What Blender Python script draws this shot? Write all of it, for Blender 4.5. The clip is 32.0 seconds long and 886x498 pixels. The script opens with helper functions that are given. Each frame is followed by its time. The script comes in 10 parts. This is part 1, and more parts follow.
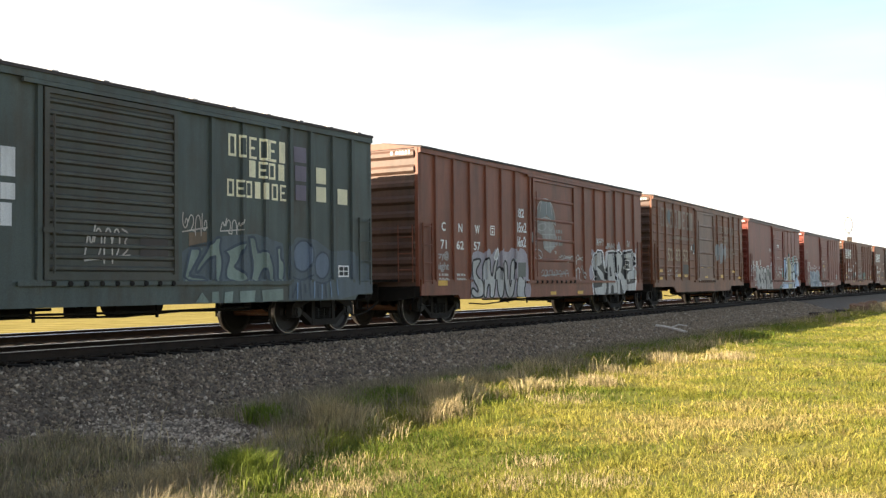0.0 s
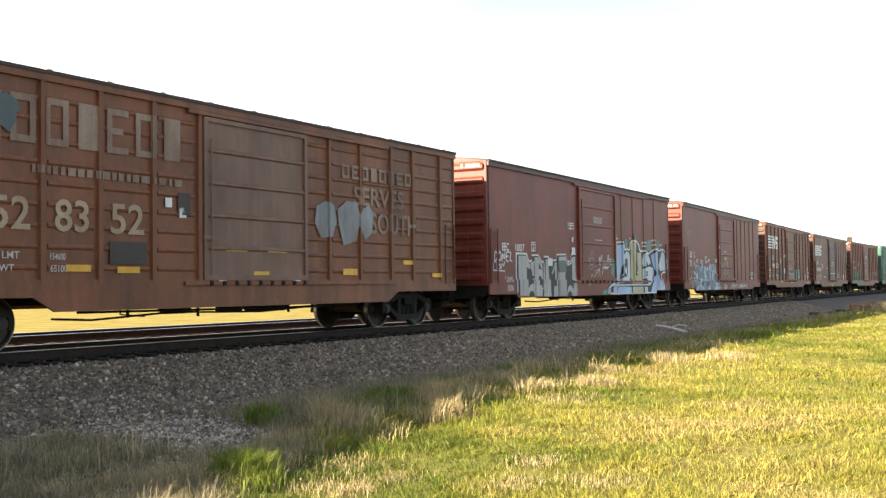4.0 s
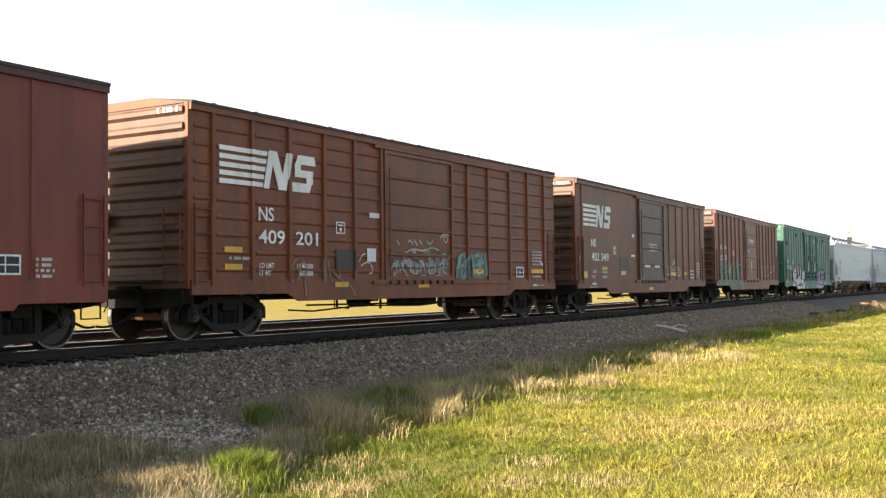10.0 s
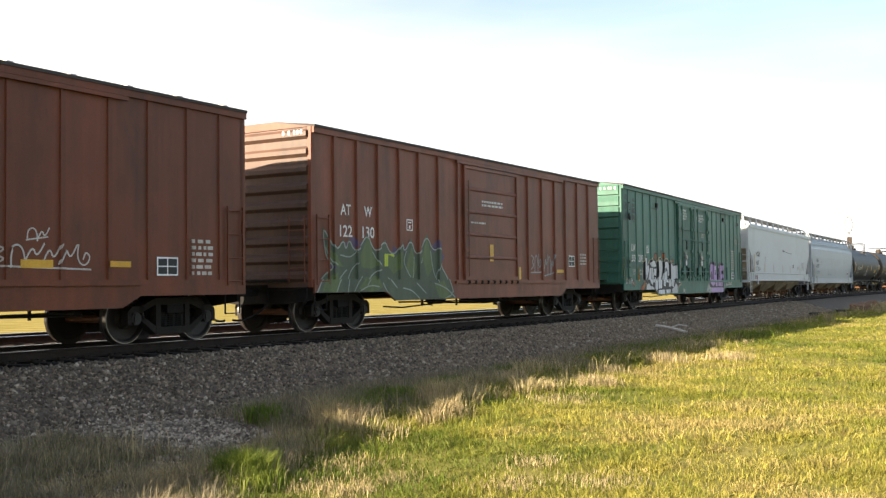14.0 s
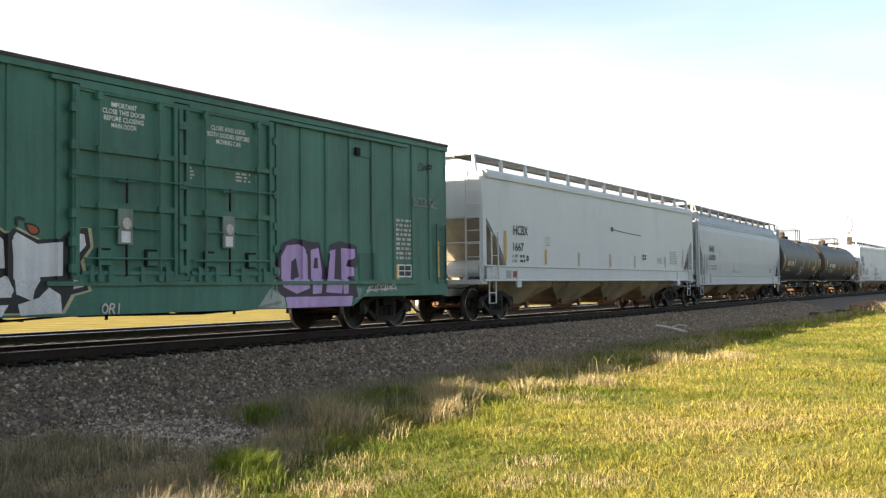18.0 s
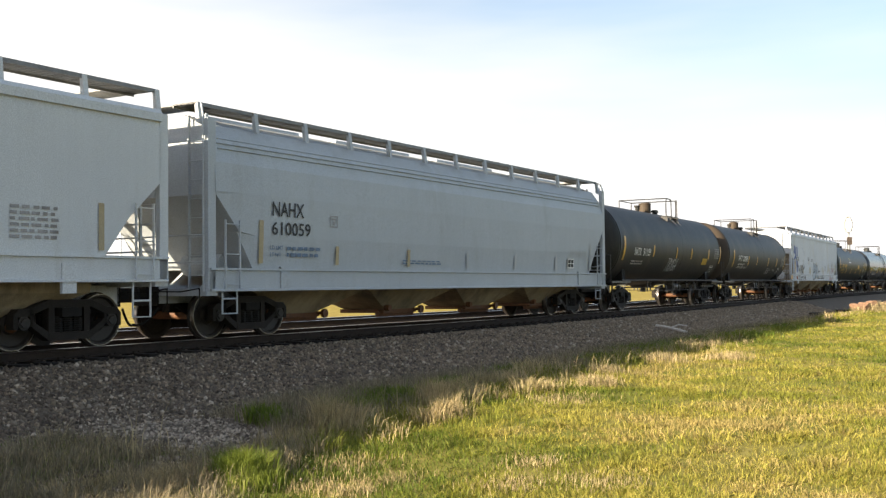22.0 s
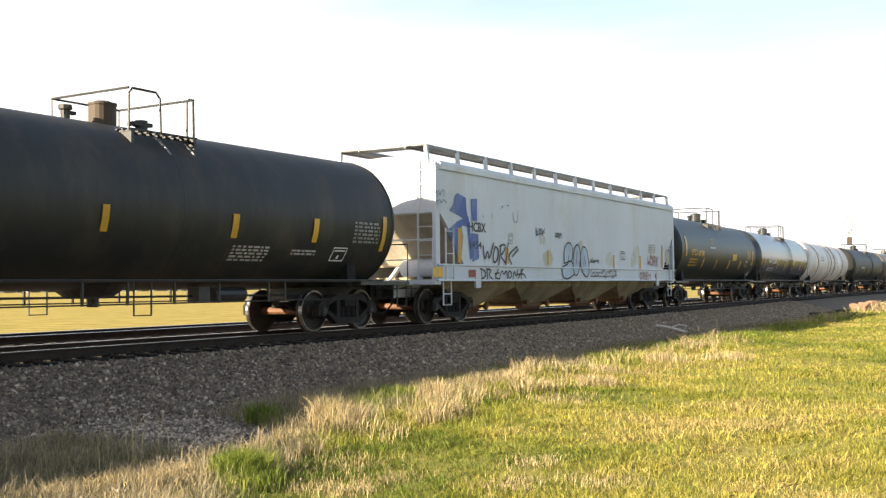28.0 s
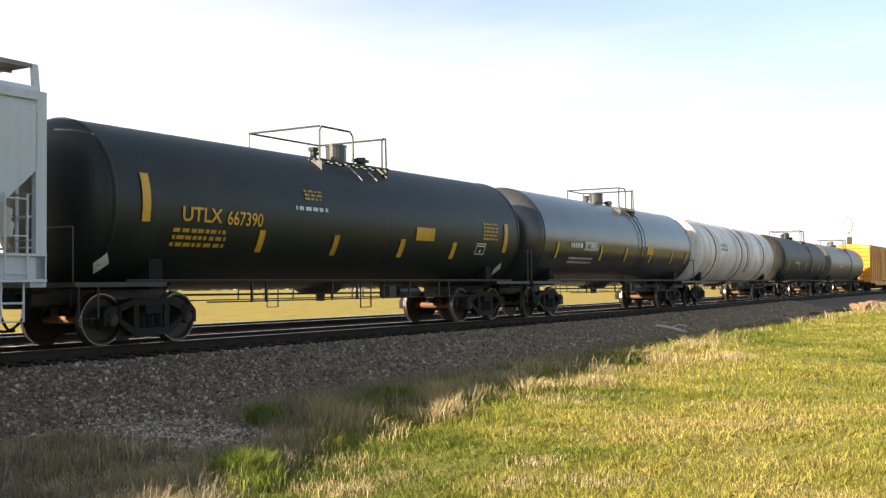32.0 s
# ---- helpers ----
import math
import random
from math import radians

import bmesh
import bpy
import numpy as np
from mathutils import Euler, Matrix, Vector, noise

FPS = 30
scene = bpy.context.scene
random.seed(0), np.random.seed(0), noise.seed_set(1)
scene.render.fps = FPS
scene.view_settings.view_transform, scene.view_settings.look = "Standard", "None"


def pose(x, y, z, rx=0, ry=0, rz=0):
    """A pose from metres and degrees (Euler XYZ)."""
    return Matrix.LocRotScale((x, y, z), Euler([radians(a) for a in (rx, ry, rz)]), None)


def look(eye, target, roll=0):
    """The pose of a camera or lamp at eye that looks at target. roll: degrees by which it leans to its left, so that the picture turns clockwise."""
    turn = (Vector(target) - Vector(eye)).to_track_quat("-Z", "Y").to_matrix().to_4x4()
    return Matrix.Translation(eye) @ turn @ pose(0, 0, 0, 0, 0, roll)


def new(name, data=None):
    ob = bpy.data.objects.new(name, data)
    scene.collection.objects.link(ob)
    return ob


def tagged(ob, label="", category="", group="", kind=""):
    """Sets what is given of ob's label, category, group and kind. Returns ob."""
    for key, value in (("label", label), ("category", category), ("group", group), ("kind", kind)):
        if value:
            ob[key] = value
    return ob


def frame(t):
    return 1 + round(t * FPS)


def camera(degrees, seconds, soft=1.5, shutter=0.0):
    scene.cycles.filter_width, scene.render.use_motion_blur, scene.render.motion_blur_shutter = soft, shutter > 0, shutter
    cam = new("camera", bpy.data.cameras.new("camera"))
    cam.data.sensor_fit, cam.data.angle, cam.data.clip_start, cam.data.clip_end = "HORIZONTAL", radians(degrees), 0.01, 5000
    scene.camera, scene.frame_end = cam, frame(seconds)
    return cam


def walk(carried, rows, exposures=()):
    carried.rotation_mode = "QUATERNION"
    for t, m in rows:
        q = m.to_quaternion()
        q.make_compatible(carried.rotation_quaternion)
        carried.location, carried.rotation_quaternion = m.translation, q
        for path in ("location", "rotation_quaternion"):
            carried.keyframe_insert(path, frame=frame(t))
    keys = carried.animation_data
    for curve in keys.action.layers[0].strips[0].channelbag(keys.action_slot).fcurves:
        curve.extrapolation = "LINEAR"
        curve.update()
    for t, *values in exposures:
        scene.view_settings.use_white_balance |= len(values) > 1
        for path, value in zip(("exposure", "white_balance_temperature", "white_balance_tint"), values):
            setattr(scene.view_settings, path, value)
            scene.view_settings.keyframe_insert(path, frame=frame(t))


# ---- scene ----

# ---------------------------------------------------------------- track plan
# Metres along the track from the foot of the camera, and how sharply it bends there.
BEND_S = (-400.0, 0.0, 15.0, 30.0, 50.0, 80.0, 130.0, 900.0)
BEND_K = (0.0, -0.001605, -0.001367, 0.003394, 0.000746, -0.001574, 0.0, 0.0)
_S = np.arange(-400.0, 900.0, 0.5)
_K = np.interp(_S, BEND_S, BEND_K)
_TH = np.concatenate([[0.0], np.cumsum((_K[1:] + _K[:-1]) * 0.25)])
_TH = np.where(_S < -60, np.interp(-60, _S, _TH), _TH)
_TH -= np.interp(0.0, _S, _TH)
_C, _N = np.cos(_TH), np.sin(_TH)
_X = np.concatenate([[0.0], np.cumsum((_C[1:] + _C[:-1]) * 0.25)])
_Y = np.concatenate([[0.0], np.cumsum((_N[1:] + _N[:-1]) * 0.25)])
_X -= np.interp(0.0, _S, _X)
_Y -= np.interp(0.0, _S, _Y)


def track(s, v=0.0):
    """World x, y and heading of the point s metres along the track and v metres to its far side."""
    th = np.interp(s, _S, _TH)
    return np.interp(s, _S, _X) - v * np.sin(th), np.interp(s, _S, _Y) + v * np.cos(th), th


def gone(t):
    """How far the train has moved since the start."""
    return 7.6995 * t + 0.00588 * t * t / 2 - 0.000503 * t ** 3 / 6


# ---------------------------------------------------------------- camera
# the clip's camera opens up for dark cars and closes for bright ones
EXPOSURE = [(0.0, 1.91), (1.0, 1.94), (2.0, 1.98), (3.0, 2.13), (4.5, 2.37), (6.0, 2.53), (7.0, 2.52), (8.0, 2.43), (9.0, 2.3), (10.0, 2.08), (12.0, 1.92), (13.0, 1.92), (17.0, 1.89), (20.0, 1.81), (23.0, 1.7), (25.0, 1.72), (28.0, 2.02), (29.0, 2.11), (30.0, 2.18), (31.0, 1.97), (32.0, 1.77)]
cam = camera(45.52, 32.0, soft=1.35)
EYE = Matrix.Translation((0.0, -15.228, 0.954)) @ pose(0, 0, 0, 0, 0, -60.064) @ pose(0, 0, 0, 92.062) @ pose(0, 0, 0, 0, 0, -0.658)
walk(cam, [(0.0, EYE), (32.0, EYE)], exposures=EXPOSURE)

# ---------------------------------------------------------------- light
SUN_TO = Vector((2.30, -1.285, -1.0)).normalized()
SUN_ELEVATION = math.asin(-SUN_TO.z)
SUN_AZIMUTH = math.atan2(-SUN_TO.x, -SUN_TO.y)
sun = new("sun", bpy.data.lights.new("sun", "SUN"))
sun.data.energy, sun.data.angle, sun.data.color = 5.0, radians(0.6), (1.0, 0.85, 0.63)
sun.matrix_world = look((0, 0, 40), Vector((0, 0, 40)) + SUN_TO)

world = bpy.data.worlds.new("sky")
scene.world = world
world.use_nodes = True
wn, wl = world.node_tree.nodes, world.node_tree.links
wn.clear()
sky = wn.new("ShaderNodeTexSky")
sky.sky_type, sky.sun_disc = "NISHITA", False
sky.sun_elevation, sky.sun_rotation = SUN_ELEVATION, SUN_AZIMUTH
sky.air_density, sky.dust_density, sky.ozone_density = 1.0, 1.5, 1.0
wco = wn.new("ShaderNodeTexCoord")
wsep = wn.new("ShaderNodeSeparateXYZ")
wl.new(wco.outputs["Generated"], wsep.inputs["Vector"])
wmap = wn.new("ShaderNodeMapping")
wmap.inputs["Scale"].default_value = (1.0, 1.0, 6.0)
wl.new(wco.outputs["Generated"], wmap.inputs["Vector"])
wnoise = wn.new("ShaderNodeTexNoise")
wnoise.inputs["Scale"].default_value, wnoise.inputs["Detail"].default_value = 1.5, 5.0
wl.new(wmap.outputs["Vector"], wnoise.inputs["Vector"])
# thin white haze, thick towards the horizon and torn into streaks higher up
whaze = wn.new("ShaderNodeMapRange")
whaze.inputs["From Min"].default_value, whaze.inputs["From Max"].default_value = 0.1, 0.35
whaze.inputs["To Min"].default_value, whaze.inputs["To Max"].default_value = 1.08, 0.12
wlean = wn.new("ShaderNodeVectorMath")
wlean.operation = "DOT_PRODUCT"
wlean.inputs[1].default_value = (0.1, -0.22, 1.0)
wl.new(wco.outputs["Generated"], wlean.inputs[0])
wl.new(wlean.outputs["Value"], whaze.inputs["Value"])
wtear = wn.new("ShaderNodeMath")
wtear.operation = "MULTIPLY_ADD"
wtear.inputs[1].default_value, wtear.inputs[2].default_value = 1.5, -0.75
wl.new(wnoise.outputs["Fac"], wtear.inputs[0])
wsum = wn.new("ShaderNodeMath")
wsum.operation, wsum.use_clamp = "ADD", True
wl.new(whaze.outputs["Result"], wsum.inputs[0])
wl.new(wtear.outputs["Value"], wsum.inputs[1])
wmix = wn.new("ShaderNodeMix")
wmix.data_type = "RGBA"
wmix.inputs["B"].default_value = (5.2, 5.06, 4.9, 1)
wbg = wn.new("ShaderNodeBackground")
wbg.inputs["Strength"].default_value = 0.07
wout = wn.new("ShaderNodeOutputWorld")
wl.new(wsum.outputs["Value"], wmix.inputs["Factor"])
wl.new(sky.outputs["Color"], wmix.inputs["A"])
wl.new(wmix.outputs["Result"], wbg.inputs["Color"])
wl.new(wbg.outputs["Background"], wout.inputs["Surface"])


# ---------------------------------------------------------------- materials
def material(name, color, rough=0.6, metal=0.0, second=None, scale=3.0, amount=0.5, fine=40.0, bump=0.15, streak=0.0, vary=0.0, coords="Object"):
    """A base colour, broken up by a second one in large stains and fine grain; streak draws the stains out downwards."""
    m = bpy.data.materials.new(name)
    m.use_nodes = True
    n, l = m.node_tree.nodes, m.node_tree.links
    b = n["Principled BSDF"]
    b.inputs["Roughness"].default_value, b.inputs["Metallic"].default_value = rough, metal
    co = n.new("ShaderNodeTexCoord")
    mp = n.new("ShaderNodeMapping")
    mp.inputs["Scale"].default_value = (1.0, 1.0, 1.0 - 0.9 * streak)
    l.new(co.outputs[coords], mp.inputs["Vector"])
    big = n.new("ShaderNodeTexNoise")
    big.inputs["Scale"].default_value, big.inputs["Detail"].default_value, big.inputs["Roughness"].default_value = scale, 6.0, 0.65
    l.new(mp.outputs["Vector"], big.inputs["Vector"])
    ramp = n.new("ShaderNodeValToRGB")
    ramp.color_ramp.elements[0].position, ramp.color_ramp.elements[1].position = 0.62 - 0.3 * amount, 0.85 - 0.2 * amount
    l.new(big.outputs["Fac"], ramp.inputs["Fac"])
    small = n.new("ShaderNodeTexNoise")
    small.inputs["Scale"].default_value, small.inputs["Detail"].default_value = fine, 4.0
    l.new(co.outputs[coords], small.inputs["Vector"])
    mix = n.new("ShaderNodeMix")
    mix.data_type = "RGBA"
    mix.inputs["A"].default_value = (*color, 1)
    mix.inputs["B"].default_value = (*(second or [c * 0.6 for c in color]), 1)
    l.new(ramp.outputs["Color"], mix.inputs["Factor"])
    grain = n.new("ShaderNodeMapRange")
    grain.inputs["From Min"].default_value, grain.inputs["From Max"].default_value = 0.3, 0.7
    grain.inputs["To Min"].default_value, grain.inputs["To Max"].default_value = 0.8, 1.18
    l.new(small.outputs["Fac"], grain.inputs["Value"])
    hsv = n.new("ShaderNodeHueSaturation")
    l.new(mix.outputs["Result"], hsv.inputs["Color"])
    if vary:
        info = n.new("ShaderNodeObjectInfo")
        rnd = n.new("ShaderNodeMapRange")
        rnd.inputs["To Min"].default_value, rnd.inputs["To Max"].default_value = 1 - vary, 1 + vary
        l.new(info.outputs["Random"], rnd.inputs["Value"])
        mul = n.new("ShaderNodeMath")
        mul.operation = "MULTIPLY"
        l.new(rnd.outputs["Result"], mul.inputs[0])
        l.new(grain.outputs["Result"], mul.inputs[1])
        l.new(mul.outputs["Value"], hsv.inputs["Value"])
    else:
        l.new(grain.outputs["Result"], hsv.inputs["Value"])
    l.new(hsv.outputs["Color"], b.inputs["Base Color"])
    if bump:
        bp = n.new("ShaderNodeBump")
        bp.inputs["Strength"].default_value, bp.inputs["Distance"].default_value = bump, 0.02
        l.new(small.outputs["Fac"], bp.inputs["Height"])
        l.new(bp.outputs["Normal"], b.inputs["Normal"])
    return m


def islands(m, low=0.6, high=1.35):
    """Vary the material's brightness from loose piece to loose piece."""
    n, l = m.node_tree.nodes, m.node_tree.links
    geo = n.new("ShaderNodeNewGeometry")
    rnd = n.new("ShaderNodeMapRange")
    rnd.inputs["To Min"].default_value, rnd.inputs["To Max"].default_value = low, high
    l.new(geo.outputs["Random Per Island"], rnd.inputs["Value"])
    hsv = [x for x in n if x.type == "HUE_SAT"][0]
    old = hsv.inputs["Value"].links[0].from_socket
    mul = n.new("ShaderNodeMath")
    mul.operation = "MULTIPLY"
    l.new(old, mul.inputs[0])
    l.new(rnd.outputs["Result"], mul.inputs[1])
    l.new(mul.outputs["Value"], hsv.inputs["Value"])
    return m


def paint(name, color, dirt=(0.05, 0.04, 0.035), amount=0.35, rough=0.5, scale=1.3, runs=1.0):
    m = material(name, color, rough, 0.0, dirt, scale, amount, 55.0, 0.08, streak=0.75)
    n, l = m.node_tree.nodes, m.node_tree.links
    n["Principled BSDF"].inputs["Specular IOR Level"].default_value = 0.36
    co = n.new("ShaderNodeTexCoord")
    hsv = [x for x in n if x.type == "HUE_SAT"][0]
    value = hsv.inputs["Value"].links[0].from_socket
    # faded areas a metre across, and thin runs of dirt down the side
    for size, wide, detail, low, high in ((0.45, (1.0, 1.0, 1.0), 4.0, 1 - 0.2 * runs, 1 + 0.2 * runs), (7.0, (1.0, 1.0, 0.05), 3.0, 1 - 0.11 * runs, 1 + 0.09 * runs)):
        mp = n.new("ShaderNodeMapping")
        mp.inputs["Scale"].default_value = wide
        l.new(co.outputs["Object"], mp.inputs["Vector"])
        tex = n.new("ShaderNodeTexNoise")
        tex.inputs["Scale"].default_value, tex.inputs["Detail"].default_value = size, detail
        l.new(mp.outputs["Vector"], tex.inputs["Vector"])
        rng = n.new("ShaderNodeMapRange")
        rng.inputs["From Min"].default_value, rng.inputs["From Max"].default_value = 0.32, 0.68
        rng.inputs["To Min"].default_value, rng.inputs["To Max"].default_value = low, high
        l.new(tex.outputs["Fac"], rng.inputs["Value"])
        mul = n.new("ShaderNodeMath")
        mul.operation = "MULTIPLY"
        l.new(value, mul.inputs[0])
        l.new(rng.outputs["Result"], mul.inputs[1])
        value = mul.outputs["Value"]
    l.new(value, hsv.inputs["Value"])
    return m


MAT = {
    "black_steel": material("grimy black steel", (0.01, 0.009, 0.008), 0.85, 0.0, (0.02, 0.016, 0.012), 4.0, 0.5),
    "truck_steel": material("oily cast steel", (0.016, 0.0125, 0.0095), 0.8, 0.0, (0.022, 0.017, 0.013), 5.0, 0.6),
    "wheel_steel": material("rusty wheel steel", (0.026, 0.02, 0.016), 0.6, 0.2, (0.014, 0.012, 0.01), 6.0, 0.5),
    "axle_rust": material("orange rusted axle", (0.12, 0.048, 0.016), 0.7, 0.0, (0.06, 0.028, 0.013), 6.0, 0.4),
    "tread": material("polished wheel tread", (0.3, 0.28, 0.26), 0.32, 1.0, (0.16, 0.14, 0.12), 8.0, 0.3),
    "rail_web": material("rusted rail", (0.03, 0.02, 0.014), 0.85, 0.0, (0.016, 0.012, 0.009), 5.0, 0.6),
    "rail_head": material("polished rail head", (0.8, 0.78, 0.75), 0.3, 1.0, (0.6, 0.56, 0.52), 9.0, 0.3),
    "tie": material("weathered creosoted tie", (0.02, 0.016, 0.013), 0.95, 0.0, (0.045, 0.037, 0.03), 3.0, 0.4, 30.0, 0.5, vary=0.25),
    "white_mark": paint("white stencil paint", (0.72, 0.71, 0.68), (0.35, 0.3, 0.26), 0.25),
    "cream_mark": paint("cream lettering paint", (0.78, 0.72, 0.5), (0.4, 0.36, 0.25), 0.3),
    "yellow_mark": paint("yellow reflector", (0.62, 0.34, 0.03), (0.33, 0.21, 0.05), 0.2, 0.35),
    "black_mark": paint("black stencil paint", (0.02, 0.02, 0.022), (0.07, 0.06, 0.06), 0.2),
}

for grimy in ("black_steel", "truck_steel", "tie", "rail_web"):
    MAT[grimy].node_tree.nodes["Principled BSDF"].inputs["Specular IOR Level"].default_value = 0.3

# ---------------------------------------------------------------- mesh helpers
class Shape:
    """Collects corners and faces for one mesh."""

    def __init__(self):
        self.v, self.f = [], []

    def add(self, verts, faces):
        k = len(self.v)
        self.v += [tuple(p) for p in verts]
        self.f += [tuple(i + k for i in q) for q in faces]
        return self

    def box(self, x0, x1, y0, y1, z0, z1):
        return self.add([(x0, y0, z0), (x1, y0, z0), (x1, y1, z0), (x0, y1, z0), (x0, y0, z1), (x1, y0, z1), (x1, y1, z1), (x0, y1, z1)],
                        [(0, 3, 2, 1), (4, 5, 6, 7), (0, 1, 5, 4), (1, 2, 6, 5), (2, 3, 7, 6), (3, 0, 4, 7)])

    def slab(self, x0, x1, y0, y1, z0, z1, c=0.02):
        """A box whose upright front and back edges are chamfered by c."""
        pts = [(x0 + c, y0), (x1 - c, y0), (x1, y0 + c), (x1, y1 - c), (x1 - c, y1), (x0 + c, y1), (x0, y1 - c), (x0, y0 + c)]
        return self.prism_z(pts, z0, z1)

    def prism_z(self, pts, z0, z1):
        n = len(pts)
        return self.add([(x, y, z0) for x, y in pts] + [(x, y, z1) for x, y in pts],
                        [tuple(range(n))[::-1], tuple(range(n, 2 * n))] + [(i, (i + 1) % n, n + (i + 1) % n, n + i) for i in range(n)])

    def prism(self, pts, y0, y1):
        """An outline in x and z, extruded from y0 to y1."""
        n = len(pts)
        return self.add([(x, y0, z) for x, z in pts] + [(x, y1, z) for x, z in pts],
                        [tuple(range(n)), tuple(range(n, 2 * n))[::-1]] + [(i, n + i, n + (i + 1) % n, (i + 1) % n) for i in range(n)])

    def prism_x(self, pts, x0, x1):
        """An outline in y and z, extruded from x0 to x1."""
        n = len(pts)
        return self.add([(x0, y, z) for y, z in pts] + [(x1, y, z) for y, z in pts],
                        [tuple(range(n))[::-1], tuple(range(n, 2 * n))] + [(i, (i + 1) % n, n + (i + 1) % n, n + i) for i in range(n)])

    def tube(self, p, q, r, n=8, r2=None):
        p, q = Vector(p), Vector(q)
        a = (q - p).to_track_quat("Z", "Y").to_matrix()
        ring = [(math.cos(2 * math.pi * i / n), math.sin(2 * math.pi * i / n)) for i in range(n)]
        r2 = r if r2 is None else r2
        return self.add([p + a @ Vector((c * r, s * r, 0)) for c, s in ring] + [q + a @ Vector((c * r2, s * r2, 0)) for c, s in ring],
                        [tuple(range(n))[::-1], tuple(range(n, 2 * n))] + [(i, (i + 1) % n, n + (i + 1) % n, n + i) for i in range(n)])

    def pipe(self, pts, r, n=6):
        """A bent rod through the points, as one skin."""
        pts = [Vector(p) for p in pts]
        rings = []
        side = None
        for i, p in enumerate(pts):
            d = (pts[min(i + 1, len(pts) - 1)] - pts[max(i - 1, 0)]).normalized()
            if side is None:
                side = d.orthogonal().normalized()
            side = (side - d * side.dot(d)).normalized()
            up = d.cross(side)
            rings.append([p + side * (r * math.cos(2 * math.pi * k / n)) + up * (r * math.sin(2 * math.pi * k / n)) for k in range(n)])
        return self.loft(rings)

    def loft(self, rings, caps=True):
        """Rings of the same number of points, joined in order."""
        n, k = len(rings[0]), len(rings)
        f = [(j * n + i, j * n + (i + 1) % n, (j + 1) * n + (i + 1) % n, (j + 1) * n + i) for j in range(k - 1) for i in range(n)]
        if caps:
            f += [tuple(range(n))[::-1], tuple(range((k - 1) * n, k * n))]
        return self.add([p for r in rings for p in r], f)

    def mesh(self, name, mat, smooth=False):
        me = bpy.data.meshes.new(name)
        me.from_pydata(self.v, [], self.f)
        if mat:
            me.materials.append(MAT[mat] if isinstance(mat, str) else mat)
        if smooth:
            me.polygons.foreach_set("use_smooth", [True] * len(me.polygons))
        return me


class Draw(Shape):
    """Flat marks in x and z; every mark lies a hair above the one before."""

    def __init__(self, lift=0.0):
        self.v, self.f, self.y = [], [], lift

    def poly(self, pts):
        self.y += 0.00005
        return self.add([(x, self.y, z) for x, z in pts], [tuple(range(len(pts)))])

    def rect(self, x0, x1, z0, z1):
        return self.poly([(x0, z0), (x1, z0), (x1, z1), (x0, z1)])

    def disc(self, x, z, rx, rz=None, n=14):
        rz = rz or rx
        return self.poly([(x + rx * math.cos(2 * math.pi * i / n), z + rz * math.sin(2 * math.pi * i / n)) for i in range(n)])

    def stroke(self, pts, w, flat=False):
        """A ribbon of width w along a path with rounded bends; flat lets its ends reach a little further."""
        p = [Vector(q) for i, q in enumerate(pts) if i == 0 or (Vector(q) - Vector(pts[i - 1])).length > 1e-6]
        closed = len(p) > 3 and (p[0] - p[-1]).length < 1e-6
        if len(p) < 2:
            return self
        for cut in (0.28, 0.25) if len(p) > 2 else ():
            q = [p[0]]
            for i in range(1, len(p) - 1):
                q += [p[i].lerp(p[i - 1], cut), p[i].lerp(p[i + 1], cut)]
            p = q + [p[-1]]
        reach = 0.45 * w if flat else 0.3 * w
        if not closed:
            p[0], p[-1] = p[0] + (p[0] - p[1]).normalized() * reach, p[-1] + (p[-1] - p[-2]).normalized() * reach
        n = len(p)
        verts = []
        for i in range(n):
            before = p[i] - p[i - 1] if i else (p[-1] - p[-2] if closed else p[1] - p[0])
            after = p[i + 1] - p[i] if i < n - 1 else (p[1] - p[0] if closed else p[-1] - p[-2])
            na, nb = Vector((-before.y, before.x)).normalized(), Vector((-after.y, after.x)).normalized()
            mid = na + nb
            mid = nb if mid.length < 0.2 else mid.normalized()
            d = mid * (w / 2 / max(mid.dot(nb), 0.6))
            self.y += 0.00002
            verts += [(p[i].x + d.x, self.y, p[i].y + d.y), (p[i].x - d.x, self.y, p[i].y - d.y)]
        return self.add(verts, [(2 * i, 2 * i + 1, 2 * i + 3, 2 * i + 2) for i in range(n - 1)])

    def border(self, x0, x1, z0, z1, w):
        self.rect(x0, x1, z0, z0 + w).rect(x0, x1, z1 - w, z1).rect(x0, x0 + w, z0 + w, z1 - w)
        return self.rect(x1 - w, x1, z0 + w, z1 - w)


def part(name, shape, mat, parent=None, label="", at=None, smooth=False):
    """One mesh object, under a thing or under a part. shape may be a mesh that is shared."""
    me = shape if isinstance(shape, bpy.types.Mesh) else shape.mesh(name, mat, smooth)
    ob = new(name, me)
    ob.parent = parent
    if at is not None:
        ob.matrix_basis = at
    if label:
        ob["label"] = label
    return ob


def empty(name):
    ob = new(name)
    ob.empty_display_size = 0.3
    return ob


_TEXT = {}


